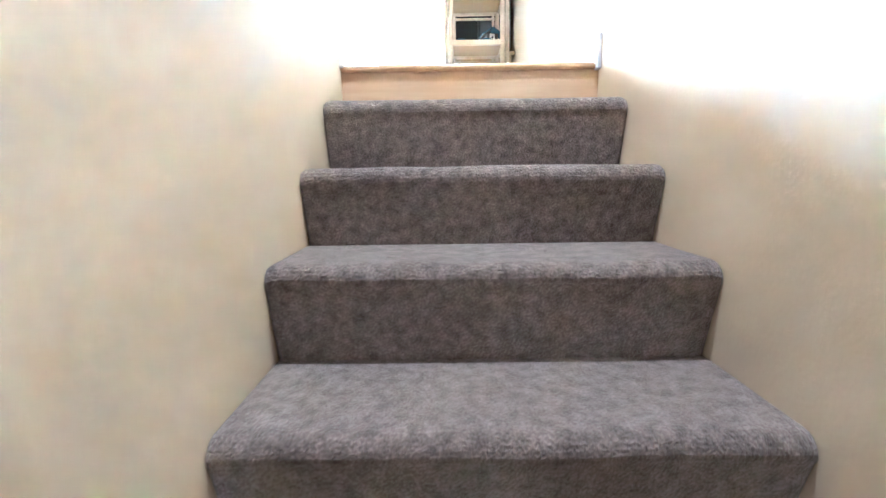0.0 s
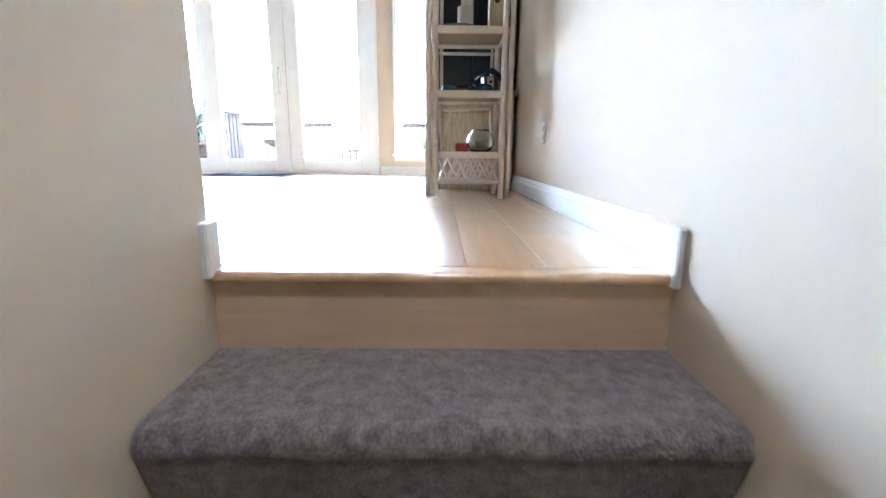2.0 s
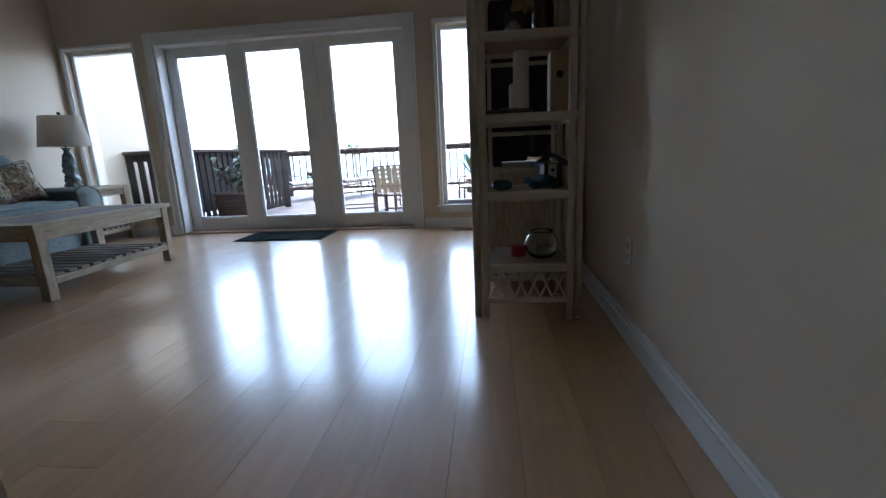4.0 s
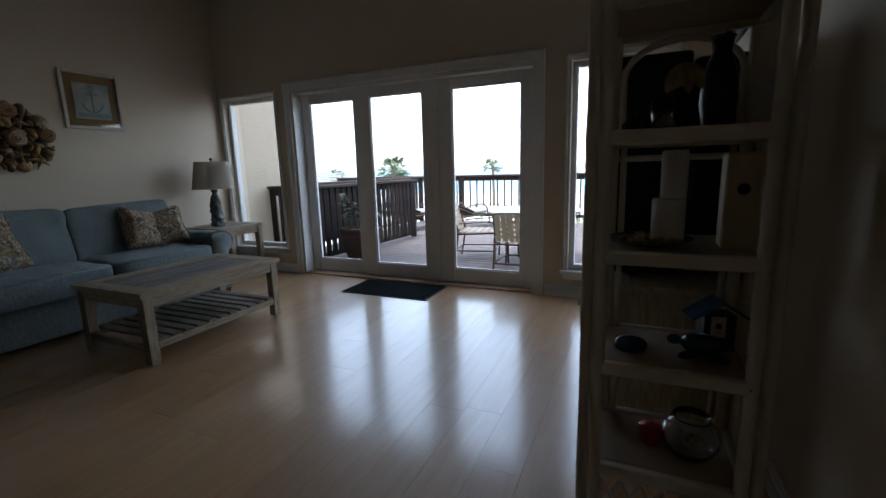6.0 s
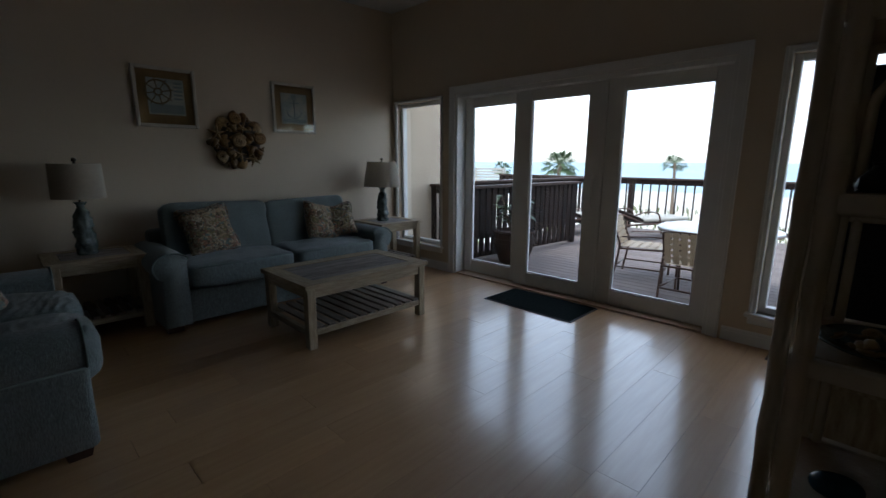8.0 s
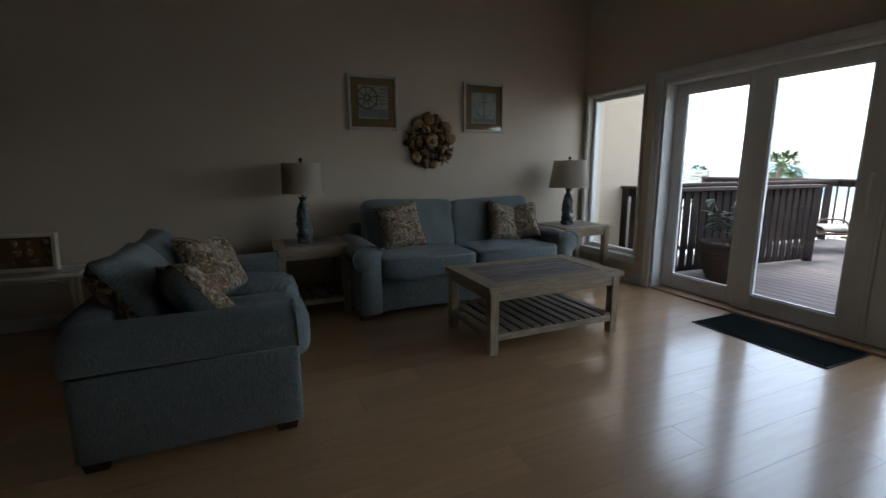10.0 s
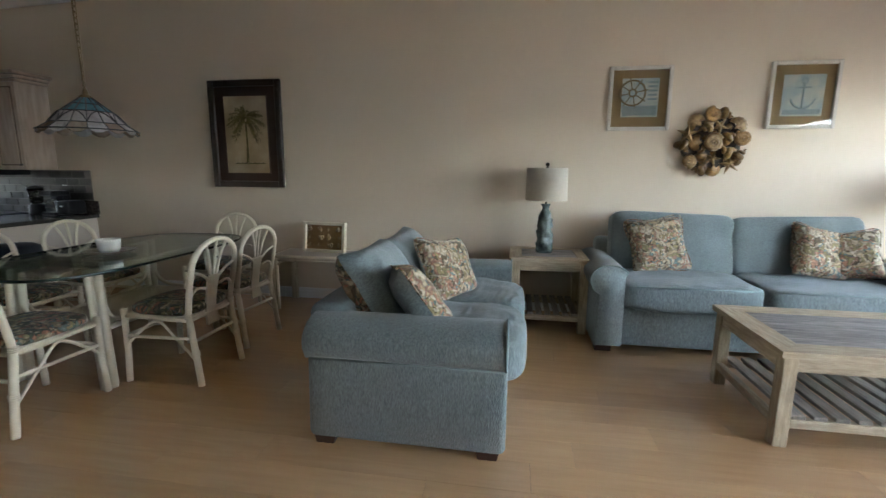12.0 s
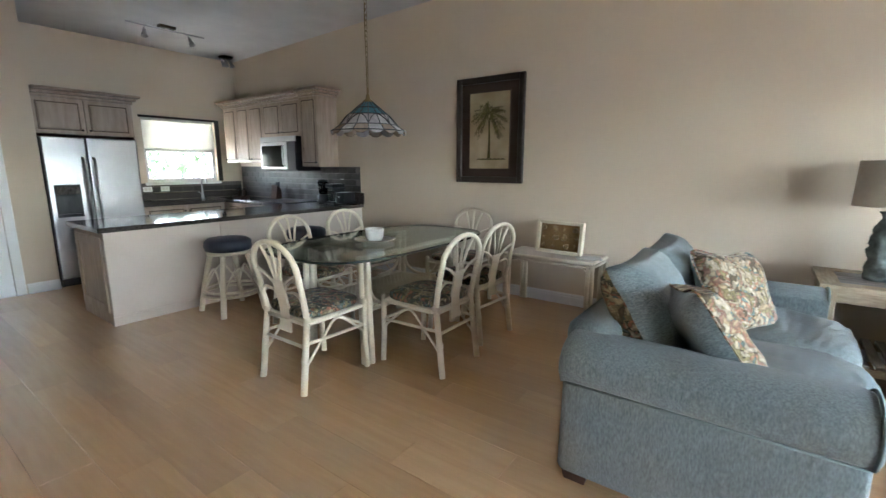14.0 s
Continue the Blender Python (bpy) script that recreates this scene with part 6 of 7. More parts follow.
def cabinet_door(parent, x0, x1, z0, z1, y, knob_x, knob_z):
    """A raised-panel door, facing +y at the plane y."""
    d = part("door", box(x0 + 0.003, y, z0 + 0.003, x1 - 0.003, y + 0.018, z1 - 0.003, 0.003), M_CAB, parent)
    f = 0.042
    part("glaze_line", box(x0 + f, y + 0.0175, z0 + f, x1 - f, y + 0.0195, z1 - f), M_CABEDGE, d, "dark glaze line")
    part("raised_panel", box(x0 + f + 0.014, y + 0.019, z0 + f + 0.014, x1 - f - 0.014, y + 0.027, z1 - f - 0.014, 0.006), M_CAB, d)
    part("knob", lathe([(0.006, 0), (0.006, 0.012), (0.013, 0.017), (0.012, 0.024), (0.001, 0.026)], 12), M_BRONZE, d, "dark round knob", True, pose(knob_x, y + 0.018, knob_z, -90, 0, 0))


def crown(parent, x0, x1, z, depth, ends=(True, True)):
    for i, (g, h0, h1) in enumerate(((0.025, 0.0, 0.03), (0.055, 0.034, 0.062), (0.09, 0.066, 0.095))):
        part("crown_moulding", box(x0 - (g if ends[0] else 0), 0.0, z + h0, x1 + (g if ends[1] else 0), depth + g, z + h1, 0.006), M_CAB, parent)
        if i < 2:
            part("glaze_line", box(x0 - (g if ends[0] else 0), 0.0, z + h1, x1 + (g if ends[1] else 0), depth + g - 0.004, z + h1 + 0.004), M_CABEDGE, parent)


def uppers():
    # a run on the long wall: local x runs along the wall towards the windows, local y out of the wall
    def unit(y0, y1, z0, z1, doors, label, ends):
        w = y1 - y0
        u = thing("wall_cabinet", pose(WX, (y0 + y1) / 2, z0, 0, 0, -90), label, "cabinet", "wall cabinets")
        # local x = -world y
        part("carcass", box(-w / 2, 0.0, 0.0, w / 2, 0.3, z1 - z0, 0.002), M_CAB, u)
        dw = w / doors
        for i in range(doors):
            a = -w / 2 + i * dw
            kx = a + dw - 0.03 if i % 2 == 0 and doors > 1 else a + 0.03
            cabinet_door(u, a, a + dw, 0.0, z1 - z0, 0.3, kx, 0.05)
        crown(u, -w / 2, w / 2, z1 - z0, 0.3, ends)
        return u
    unit(-6.28, -5.27, 1.32, 2.1, 3, "antiqued cream wall cabinet near the kitchen window", (False, True))
    unit(-5.268, -4.45, 1.66, 2.1, 2, "short antiqued cream wall cabinet above the microwave", (False, False))
    unit(-4.448, -4.12, 1.27, 2.12, 1, "tall antiqued cream wall cabinet at the end of the run", (True, False))


uppers()


def microwave():
    m = thing("microwave", pose(WX, -4.86, 1.215, 0, 0, -90), "stainless steel over-range microwave with dark window", "microwave")
    part("body", box(-0.385, 0.0, 0.0, 0.385, 0.37, 0.44, 0.006), M_BLACK, m)
    d = part("door", box(-0.2, 0.37, 0.02, 0.385, 0.395, 0.37, 0.005), M_STEEL, m)
    part("window", box(-0.135, 0.395, 0.05, 0.355, 0.399, 0.325), M_DARKGLASS, d, "dark glass window")
    part("handle", bar([(-0.165, 0.397, 0.06), (-0.165, 0.43, 0.08), (-0.165, 0.432, 0.2), (-0.165, 0.43, 0.31), (-0.165, 0.397, 0.33)], 0.009, 8), M_STEEL, d, "", True)
    part("control_panel", box(-0.385, 0.37, 0.02, -0.205, 0.392, 0.37, 0.004), M_BLACK, m, "black control panel")
    part("vent_grille", box(-0.385, 0.37, 0.375, 0.385, 0.39, 0.44, 0.004), M_STEEL, m)


microwave()


def base_run():
    b = thing("base_cabinet", pose(WX, -5.3, 0, 0, 0, -90), "antiqued cream base cabinets along the long wall", "cabinet")
    part("carcass", box(-0.83, 0.0, 0.09, 1.155, 0.58, CT - 0.04), M_CAB, b)
    part("toe_kick", box(-0.83, 0.0, 0.0, 1.155, 0.52, 0.09), M_BLACK, b)
    for i in range(4):
        cabinet_door(b, -0.8 + i * 0.33, -0.47 + i * 0.33, 0.1, CT - 0.05, 0.58, -0.77 + i * 0.33, CT - 0.12)
    t = thing("long_counter", pose(WX, -5.3, CT, 0, 0, -90), "dark polished granite counter along the long wall", "countertop")
    part("slab", box(-0.845, 0.0, -0.04, 1.155, 0.62, 0.0, 0.005, 2), M_GRANITE, t)
    r = thing("range_cooktop", pose(WX + 0.31, -4.86, CT, 0, 0, -90), "black glass cooktop set in the counter", "cooktop")
    part("glass", box(-0.37, -0.27, 0.0, 0.37, 0.27, 0.008, 0.003), M_BLACK, r)
    for k, (px, py, pr) in enumerate(((-0.18, -0.13, 0.09), (0.18, -0.13, 0.07), (-0.18, 0.13, 0.07), (0.18, 0.13, 0.09))):
        part("burner_ring", bar([(px + pr * math.cos(a), py + pr * math.sin(a), 0.009) for a in [2 * math.pi * q / 24 for q in range(24)]], 0.0025, 5, True), M_STEEL, r, "", True)
    s = thing("sink_cabinet", pose(-3.56, YB, 0), "antiqued cream base cabinets below the kitchen window", "cabinet")
    part("carcass", box(-0.55, 0.0, 0.09, 0.5, 0.58, CT - 0.04), M_CAB, s)
    part("toe_kick", box(-0.55, 0.0, 0.0, 0.5, 0.52, 0.09), M_BLACK, s)
    for i in range(2):
        cabinet_door(s, -0.53 + i * 0.5, -0.03 + i * 0.5, 0.1, CT - 0.05, 0.58, -0.06 + i * 0.06, CT - 0.12)
    t = thing("sink_counter", pose(-3.56, YB, CT), "dark polished granite counter below the window", "countertop")
    part("slab", box(-0.555, 0.0, -0.04, 0.51, 0.62, 0.0, 0.005, 2), M_GRANITE, t)
    part("upstand", box(-1.17, 0.0, 0.001, 0.51, 0.014, 0.1, 0.003), M_GRANITE, t)
    f = thing("kitchen_faucet", pose(-4.05, YB + 0.1, CT), "chrome gooseneck kitchen faucet at the sink", "faucet")
    part("base", lathe([(0.028, 0), (0.028, 0.012), (0.018, 0.02), (0.016, 0.09)], 16), M_STEEL, f, "", True)
    part("spout", bar(spline([(0, 0, 0.08), (0, 0.0, 0.22), (0, 0.05, 0.29), (0, 0.12, 0.29), (0, 0.16, 0.22)], 6), 0.011, 10), M_STEEL, f, "", True)
    part("lever", bar([(0.016, 0, 0.06), (0.06, 0, 0.1)], 0.006, 8), M_STEEL, f, "", True)


base_run()


def refrigerator():
    x0, x1, y0, y1, h = -2.96, -2.115, -6.3, -5.51, 1.57
    r = thing("refrigerator", pose((x0 + x1) / 2, y1, 0), "stainless steel side-by-side refrigerator with dark dispenser", "refrigerator")
    hw = (x1 - x0) / 2
    part("body", box(-hw, y0 - y1, 0.0, hw, -0.07, h, 0.004), M_BLACK, r)
    part("toe_grille", box(-hw, -0.07, 0.0, hw, -0.03, 0.08), M_BLACK, r)
    sp = 0.055
    for a, b, nm in ((sp + 0.004, hw, "freezer_door"), (-hw, sp - 0.004, "fridge_door")):
        d = part(nm, box(a, -0.066, 0.085, b, 0.0, h, 0.014, 3), M_STEEL, r)
        hx = sp + 0.045 if a > 0 else sp - 0.045
        part("handle", bar([(hx, 0.0, 0.55), (hx, 0.045, 0.58), (hx, 0.05, 0.95), (hx, 0.045, 1.33), (hx, 0.0, 1.36)], 0.012, 10), M_STEEL, d, "steel bar handle", True)
        if nm == "freezer_door":
            part("dispenser", box(sp + 0.1, -0.02, 0.74, hw - 0.045, 0.004, 1.08, 0.004), M_BLACK, d, "black water dispenser")
            part("dispenser_panel", box(sp + 0.115, 0.004, 0.98, hw - 0.06, 0.008, 1.06), M_GRANITE, d)
            part("dispenser_tray", box(sp + 0.115, 0.004, 0.755, hw - 0.06, 0.03, 0.775, 0.003), M_BLACK, d)
    c = thing("wall_cabinet", pose((x0 + x1) / 2, YB, 1.6), "antiqued cream cabinet above the refrigerator", "cabinet", "wall cabinets")
    dep = 0.82
    part("carcass", box(-hw - 0.02, 0.0, 0.0, hw + 0.02, dep, 0.37, 0.002), M_CAB, c)
    for i in range(2):
        cabinet_door(c, -hw - 0.02 + i * (hw + 0.02), i * (hw + 0.02), 0.0, 0.37, dep, -0.035 + 0.07 * i, 0.05)
    crown(c, -hw - 0.02, hw + 0.0, 0.37, dep, (True, False))
    part("side_panel", box(-hw - 0.035, 0.0, -1.6, -hw - 0.02, dep, 0.37, 0.002), M_CAB, c)


refrigerator()


def small_kitchen_things():
    k = thing("knife_block", pose(-4.62, -5.36, CT + 0.001, 0, 0, -70), "dark wooden knife block with black handled knives", "knife block")
    part("block", extrude_profile([(-0.06, 0.0), (0.07, 0.0), (0.03, 0.2), (-0.06, 0.13)], -0.045, 0.045), M_FOOT, k)
    for i in range(5):
        x = -0.03 + i * 0.015
        part("knife_handle", bar([(x, -0.02, 0.155), (x, -0.055, 0.235)], 0.008, 6), M_BLACK, k)
    b = thing("blender_jug", pose(-4.6, -4.28, CT + 0.001), "countertop blender with clear jug and dark base", "blender")
    part("motor_base", lathe([(0.075, 0), (0.08, 0.01), (0.07, 0.09), (0.05, 0.11)], 20), M_BLACK, b, "", True)
    part("jug", lathe([(0.045, 0.11), (0.055, 0.12), (0.07, 0.27), (0.066, 0.27), (0.05, 0.125), (0.004, 0.122)], 20), M_JAR, b, "", True)
    part("lid", lathe([(0.071, 0.27), (0.071, 0.285), (0.03, 0.3), (0.004, 0.302)], 20), M_BLACK, b, "", True)
    c = thing("coffee_maker", pose(-4.58, -4.02, CT + 0.001, 0, 0, -90), "black drip coffee maker on the counter", "coffee maker")
    part("body", bx(bx(box(-0.08, -0.1, 0.0, 0.08, 0.1, 0.03, 0.006), -0.08, -0.1, 0.03, 0.08, -0.02, 0.2, 0.006), -0.08, -0.1, 0.2, 0.08, 0.1, 0.25, 0.01), M_BLACK, c)
    part("carafe", lathe([(0.05, 0.032), (0.06, 0.05), (0.058, 0.11), (0.04, 0.15), (0.045, 0.165)], 18), M_JAR, c, "", True, pose(0, 0.04, 0))
    t = thing("toaster", pose(-4.58, -3.83, CT + 0.001, 0, 0, -90), "small black toaster at the counter end", "toaster")
    part("body", box(-0.075, -0.1, 0.01, 0.075, 0.1, 0.15, 0.02, 3), M_BLACK, t, "", True)
    for x in (-0.025, 0.025):
        part("slot", box(x - 0.01, -0.075, 0.149, x + 0.01, 0.075, 0.1515), M_STEEL, t)
    part("lever", box(-0.012, 0.1, 0.09, 0.012, 0.118, 0.102, 0.003), M_STEEL, t)
    f = thing("fruit_tray", pose(-4.5, -6.1, CT + 0.001), "brown tray with small jars beside the sink", "tray")
    part("tray", lathe([(0.1, 0), (0.12, 0.006), (0.13, 0.022), (0.126, 0.022), (0.115, 0.01), (0.004, 0.008)], 24), M_FOOT, f, "", True)
    for i, (x, y, h) in enumerate(((-0.04, 0.02, 0.11), (0.04, 0.03, 0.09), (0.0, -0.05, 0.13))):
        j = thing("spice_jar", pose(-4.5 + x, -6.1 + y, CT + 0.011), "small brown kitchen jar on the tray", "jar", "jars on the tray")
        part("body", lathe([(0.024, 0), (0.027, 0.004), (0.027, h - 0.02), (0.018, h - 0.01), (0.018, h)], 14), M_TERRA, j, "", True)
        part("lid", lathe([(0.02, h), (0.02, h + 0.014), (0.004, h + 0.016)], 14), M_BLACK, j, "", True)


small_kitchen_things()


def track_light(x, y, n, rz, label, plate):
    z = ceil_z(y)
    t = thing("track_light", pose(x, y, z, 1.7, 0, 0) @ pose(0, 0, 0, 0, 0, rz), label, "lamp", "ceiling spot lamps")
    if plate:
        part("canopy", lathe([(0.1, 0.004), (0.1, -0.012), (0.085, -0.025), (0.004, -0.028)], 24), M_BRONZE, t, "", True)
    else:
        part("canopy", box(-0.09, -0.04, -0.03, 0.09, 0.04, 0.004, 0.006), M_BRONZE, t)
        part("bar", bar([(-0.42, 0, -0.045), (0.42, 0, -0.045)], 0.009, 8), M_STEEL, t, "", True)
        part("bar_clip", box(-0.02, -0.012, -0.05, 0.02, 0.012, -0.028), M_STEEL, t)
    for i in range(n):
        px = (-0.24 + 0.48 * i / max(1, n - 1)) if not plate else (-0.06 + 0.12 * i / max(1, n - 1))
        s = part("spot_head", lathe([(0.012, 0.0), (0.02, -0.01), (0.024, -0.05), (0.036, -0.09), (0.033, -0.09), (0.02, -0.05), (0.004, -0.03)], 16), M_STEEL, t, "", True, pose(px, 0, -0.085 if not plate else -0.05, 18, 12 * (-1) ** i, 0))
        part("stem", bar([(0, 0, 0.0), (0, 0, 0.045)], 0.006, 6), M_STEEL, s, "", True)


track_light(-3.38, -5.42, 2, 0, "switched-off ceiling track light with two spots", False)
track_light(-4.5, -6.22, 3, 0, "switched-off round ceiling light with three spots", True)


# ---- deck ----
DZ = -0.1


def rail_run(name, a, b, z0, z1, label, cap_w, baluster, gap, material, posts=2.0):
    """A straight deck rail from a to b with posts, rails, a cap and uprights."""
    (ax, ay), (bx_, by) = a, b
    ln = math.hypot(bx_ - ax, by - ay)
    t = thing(name, pose(ax, ay, DZ, 0, 0, math.degrees(math.atan2(by - ay, bx_ - ax))), label, "railing")
    part("cap", box(-0.05, -cap_w / 2, z1 - DZ - 0.04, ln + 0.05, cap_w / 2, z1 - DZ, 0.004), M_CAP, t)
    part("top_rail", box(0, -0.02, z1 - DZ - 0.14, ln, 0.02, z1 - DZ - 0.042, 0.003), material, t)
    part("bottom_rail", box(0, -0.02, z0 - DZ, ln, 0.02, z0 - DZ + 0.07, 0.003), material, t)
    n = max(1, round(ln / posts))
    for i in range(n + 1):
        x = ln * i / n
        part("post", box(x - 0.045, -0.045, 0, x + 0.045, 0.045, z1 - DZ - 0.041, 0.004), material, t)
    k = int(ln / gap)
    me = None
    for i in range(k):
        x = (i + 0.5) * ln / k
        m = pose(x, -0.021 - baluster[1] / 2, z0 - DZ + 0.02)
        if me is None:
            me = part("baluster", box(-baluster[0] / 2, -baluster[1] / 2, 0, baluster[0] / 2, baluster[1] / 2, z1 - z0 - 0.07, 0.003), material, t, "", at=m).data
        else:
            o = new("baluster", me)
            o.parent = t
            o.matrix_basis = m
    return t


rail_run("deck_railing", (-7.6, 10.5), (3.2, 10.5), 0.02, 1.01, "dark metal and wood railing at the far edge of the deck", 0.14, (0.028, 0.028), 0.17, M_FENCE, 1.8)
rail_run("deck_fence", (-4.2, 5.35), (-3.98, 7.9), -0.06, 1.0, "dark stained board fence with a broad cap on the deck", 0.2, (0.09, 0.022), 0.122, M_FENCE, 1.2)
rail_run("deck_fence", (-5.0, 5.35), (-4.25, 5.35), -0.06, 1.0, "short dark stained board fence against the stucco wall", 0.16, (0.09, 0.022), 0.13, M_FENCE, 1.2)
rail_run("deck_fence", (-5.2, 6.6), (-5.0, 10.3), -0.06, 1.0, "dark stained board fence beyond the deck stairs", 0.2, (0.09, 0.022), 0.17, M_FENCE, 1.8)

structure("wall_stucco", box(-5.2, YW + 0.22, -0.25, -4.98, 6.15, 3.9), M_STUCCO, "beige stucco side wall of the deck", "wall")
structure("wall_outside", bx(box(WX - 4.0, YW + 0.05, -3.0, WX - 0.15, YW + 0.22, 3.6), RX + 0.15, YW + 0.05, -3.0, RX + 4.0, YW + 0.22, 3.6), M_STUCCO, "beige stucco house front beside the windows", "wall")


def adirondack():
    t = thing("deck_bench", pose(-8.92, 11.6, -0.1, 0, 0, 12), "white slatted bench back beyond the fence", "bench")
    for i in range(5):
        part("back_slat", box(-0.5, 0.0, 0.84 + i * 0.085, 0.5, 0.025, 0.9 + i * 0.085, 0.004), M_CUSH, t)
    for x in (-0.5, 0.5):
        part("post", box(x - 0.03, 0.026, -2.4, x + 0.03, 0.08, 1.26, 0.004), M_CUSH, t)
    part("seat", box(-0.5, -0.45, 0.4, 0.5, 0.0, 0.44, 0.004), M_CUSH, t)


adirondack()


def strap_chair(m, label):
    """A deck chair of bent brown tube with woven straps; front towards -y."""
    c = thing("deck_chair", m, label, "chair", "strap deck chairs")
    hw = 0.26
    for sx in (-1, 1):
        part("side_frame", bar(spline([(sx * hw, -0.27, 0), (sx * hw, -0.27, 0.3), (sx * hw, -0.26, 0.56), (sx * hw, -0.2, 0.62), (sx * hw, 0.05, 0.6), (sx * hw, 0.22, 0.58)], 4), 0.013, 8), M_BROWNM, c, "", True)
        part("back_leg", bar(spline([(sx * hw, 0.3, 0), (sx * hw, 0.24, 0.4), (sx * (hw - 0.02), 0.28, 0.6), (sx * (hw - 0.02), 0.36, 0.9)], 4), 0.013, 8), M_BROWNM, c, "", True)
        part("side_rail", bar([(sx * hw, -0.27, 0.4), (sx * hw, 0.25, 0.38)], 0.012, 8), M_BROWNM, c, "", True)
        part("foot_rail", bar([(sx * hw, -0.27, 0.15), (sx * hw, 0.28, 0.15)], 0.01, 8), M_BROWNM, c, "", True)
    for y, z in ((-0.27, 0.4), (-0.27, 0.15), (0.25, 0.38), (0.285, 0.15)):
        part("cross_rail", bar([(-hw, y, z), (hw, y, z)], 0.011, 8), M_BROWNM, c, "", True)
    part("top_rail", bar(spline([(-hw + 0.02, 0.36, 0.9), (-0.15, 0.37, 0.925), (0.15, 0.37, 0.925), (hw - 0.02, 0.36, 0.9)], 4), 0.013, 8), M_BROWNM, c, "", True)
    for i in range(6):
        x = -0.2 + i * 0.08
        part("seat_strap", box(x - 0.029, -0.27, 0.405, x + 0.029, 0.25, 0.409), M_STRAP, c)
        bm = bmesh.new()
        vs = [bm.verts.new(p) for p in ((x - 0.029, 0.252, 0.42), (x + 0.029, 0.252, 0.42), (x + 0.029, 0.36, 0.92), (x - 0.029, 0.36, 0.92), (x - 0.029, 0.257, 0.42), (x + 0.029, 0.257, 0.42), (x + 0.029, 0.365, 0.92), (x - 0.029, 0.365, 0.92))]
        for f in ((3, 2, 1, 0), (4, 5, 6, 7), (0, 1, 5, 4), (1, 2, 6, 5), (2, 3, 7, 6), (3, 0, 4, 7)):
            bm.faces.new([vs[k] for k in f])
        part("back_strap", bm, M_STRAP, c)
    for i in range(5):
        y = -0.22 + i * 0.1
        part("seat_strap", box(-hw, y - 0.03, 0.41, hw, y + 0.03, 0.414), M_STRAP, c)
        z = 0.5 + i * 0.09
        yy = 0.25 + (z - 0.42) * 0.216
        part("back_strap", box(-hw + 0.01, yy - 0.008, z - 0.028, hw - 0.01, yy - 0.003, z + 0.028), M_STRAP, c)
    return c


DC = strap_chair(pose(-1.3, 5.62, DZ, 0, 0, 180), "tan woven strap deck chair with its back to the doors")
lower_backs(DC, 0.42, 0.68)
for x, y, rz in ((-2.08, 6.28, 100), (-0.2, 6.2, -95), (-1.4, 7.3, 5)):
    k = copy_thing(DC, pose(x, y, DZ, 0, 0, rz))
    k["label"] = "tan woven strap deck chair drawn up to the table"


def deck_table():
    t = thing("deck_table", pose(-1.27, 6.2, DZ), "round white deck table on brown tube legs", "table")
    part("tabletop", lathe([(0.1, 0.69), (0.58, 0.69), (0.605, 0.7), (0.605, 0.715), (0.59, 0.722), (0.004, 0.722)], 48), M_WHITETOP, t, "white round top")
    part("rim", bar([(0.6 * math.cos(a), 0.6 * math.sin(a), 0.695) for a in [2 * math.pi * k / 40 for k in range(40)]], 0.014, 8, True), M_BROWNM, t, "", True)
    for k in range(4):
        a = math.pi / 4 + k * math.pi / 2
        part("leg", bar([(0.38 * math.cos(a), 0.38 * math.sin(a), 0), (0.4 * math.cos(a), 0.4 * math.sin(a), 0.69)], 0.014, 8), M_BROWNM, t, "", True)


deck_table()


def umbrella():
    u = thing("patio_umbrella", pose(0.02, 6.75, DZ), "closed faded red patio umbrella in a round base", "umbrella")
    part("base", lathe([(0.24, 0), (0.24, 0.03), (0.2, 0.055), (0.05, 0.075), (0.035, 0.2), (0.004, 0.2)], 28), M_BLACK, u, "", True)
    part("pole", bar([(0, 0, 0.06), (0, 0, 3.15)], 0.02, 10), M_BROWNM, u, "", True)
    bm = bmesh.new()
    rows = []
    for z, r in ((1.75, 0.13), (1.9, 0.16), (2.3, 0.12), (2.8, 0.07), (3.1, 0.025)):
        rows.append([bm.verts.new((r * (1 + 0.28 * (k % 2)) * math.cos(2 * math.pi * k / 16), r * (1 + 0.28 * (k % 2)) * math.sin(2 * math.pi * k / 16), z + (0.06 if k % 2 else 0) * (z < 1.8))) for k in range(16)])
    for a, b in zip(rows, rows[1:]):
        for k in range(16):
            bm.faces.new((a[k], a[(k + 1) % 16], b[(k + 1) % 16], b[k]))
    bm.faces.new(rows[-1])
    bm.faces.new(rows[0][::-1])
    part("canopy", bm, M_UMB, u, "folded red canvas canopy")
    part("tie", bar([(0.15 * math.cos(a), 0.15 * math.sin(a), 2.2) for a in [2 * math.pi * k / 16 for k in range(16)]], 0.012, 6, True), M_UMB, u, "", True)


umbrella()


def leaf_blade(bm, base, way, length, width, droop, fold=0.15, seg=5):
    """A leaf as a folded, drooping blade."""
    way = Vector(way).normalized()
    side = way.cross(Vector((0, 0, 1)))
    side = side.normalized() if side.length > 1e-3 else Vector((1, 0, 0))
    prev = None
    for i in range(seg + 1):
        f = i / seg
        c = Vector(base) + way * length * f + Vector((0, 0, -droop * f * f * length))
        w = width * (math.sin(math.pi * min(1, 0.12 + 0.88 * f)) ** 0.7) * 0.5 if i < seg else 0.001
        row = [bm.verts.new(c - side * w + Vector((0, 0, fold * w))), bm.verts.new(c), bm.verts.new(c + side * w + Vector((0, 0, fold * w)))]
        if prev:
            bm.faces.new((prev[0], prev[1], row[1], row[0]))
            bm.faces.new((prev[1], prev[2], row[2], row[1]))
        prev = row


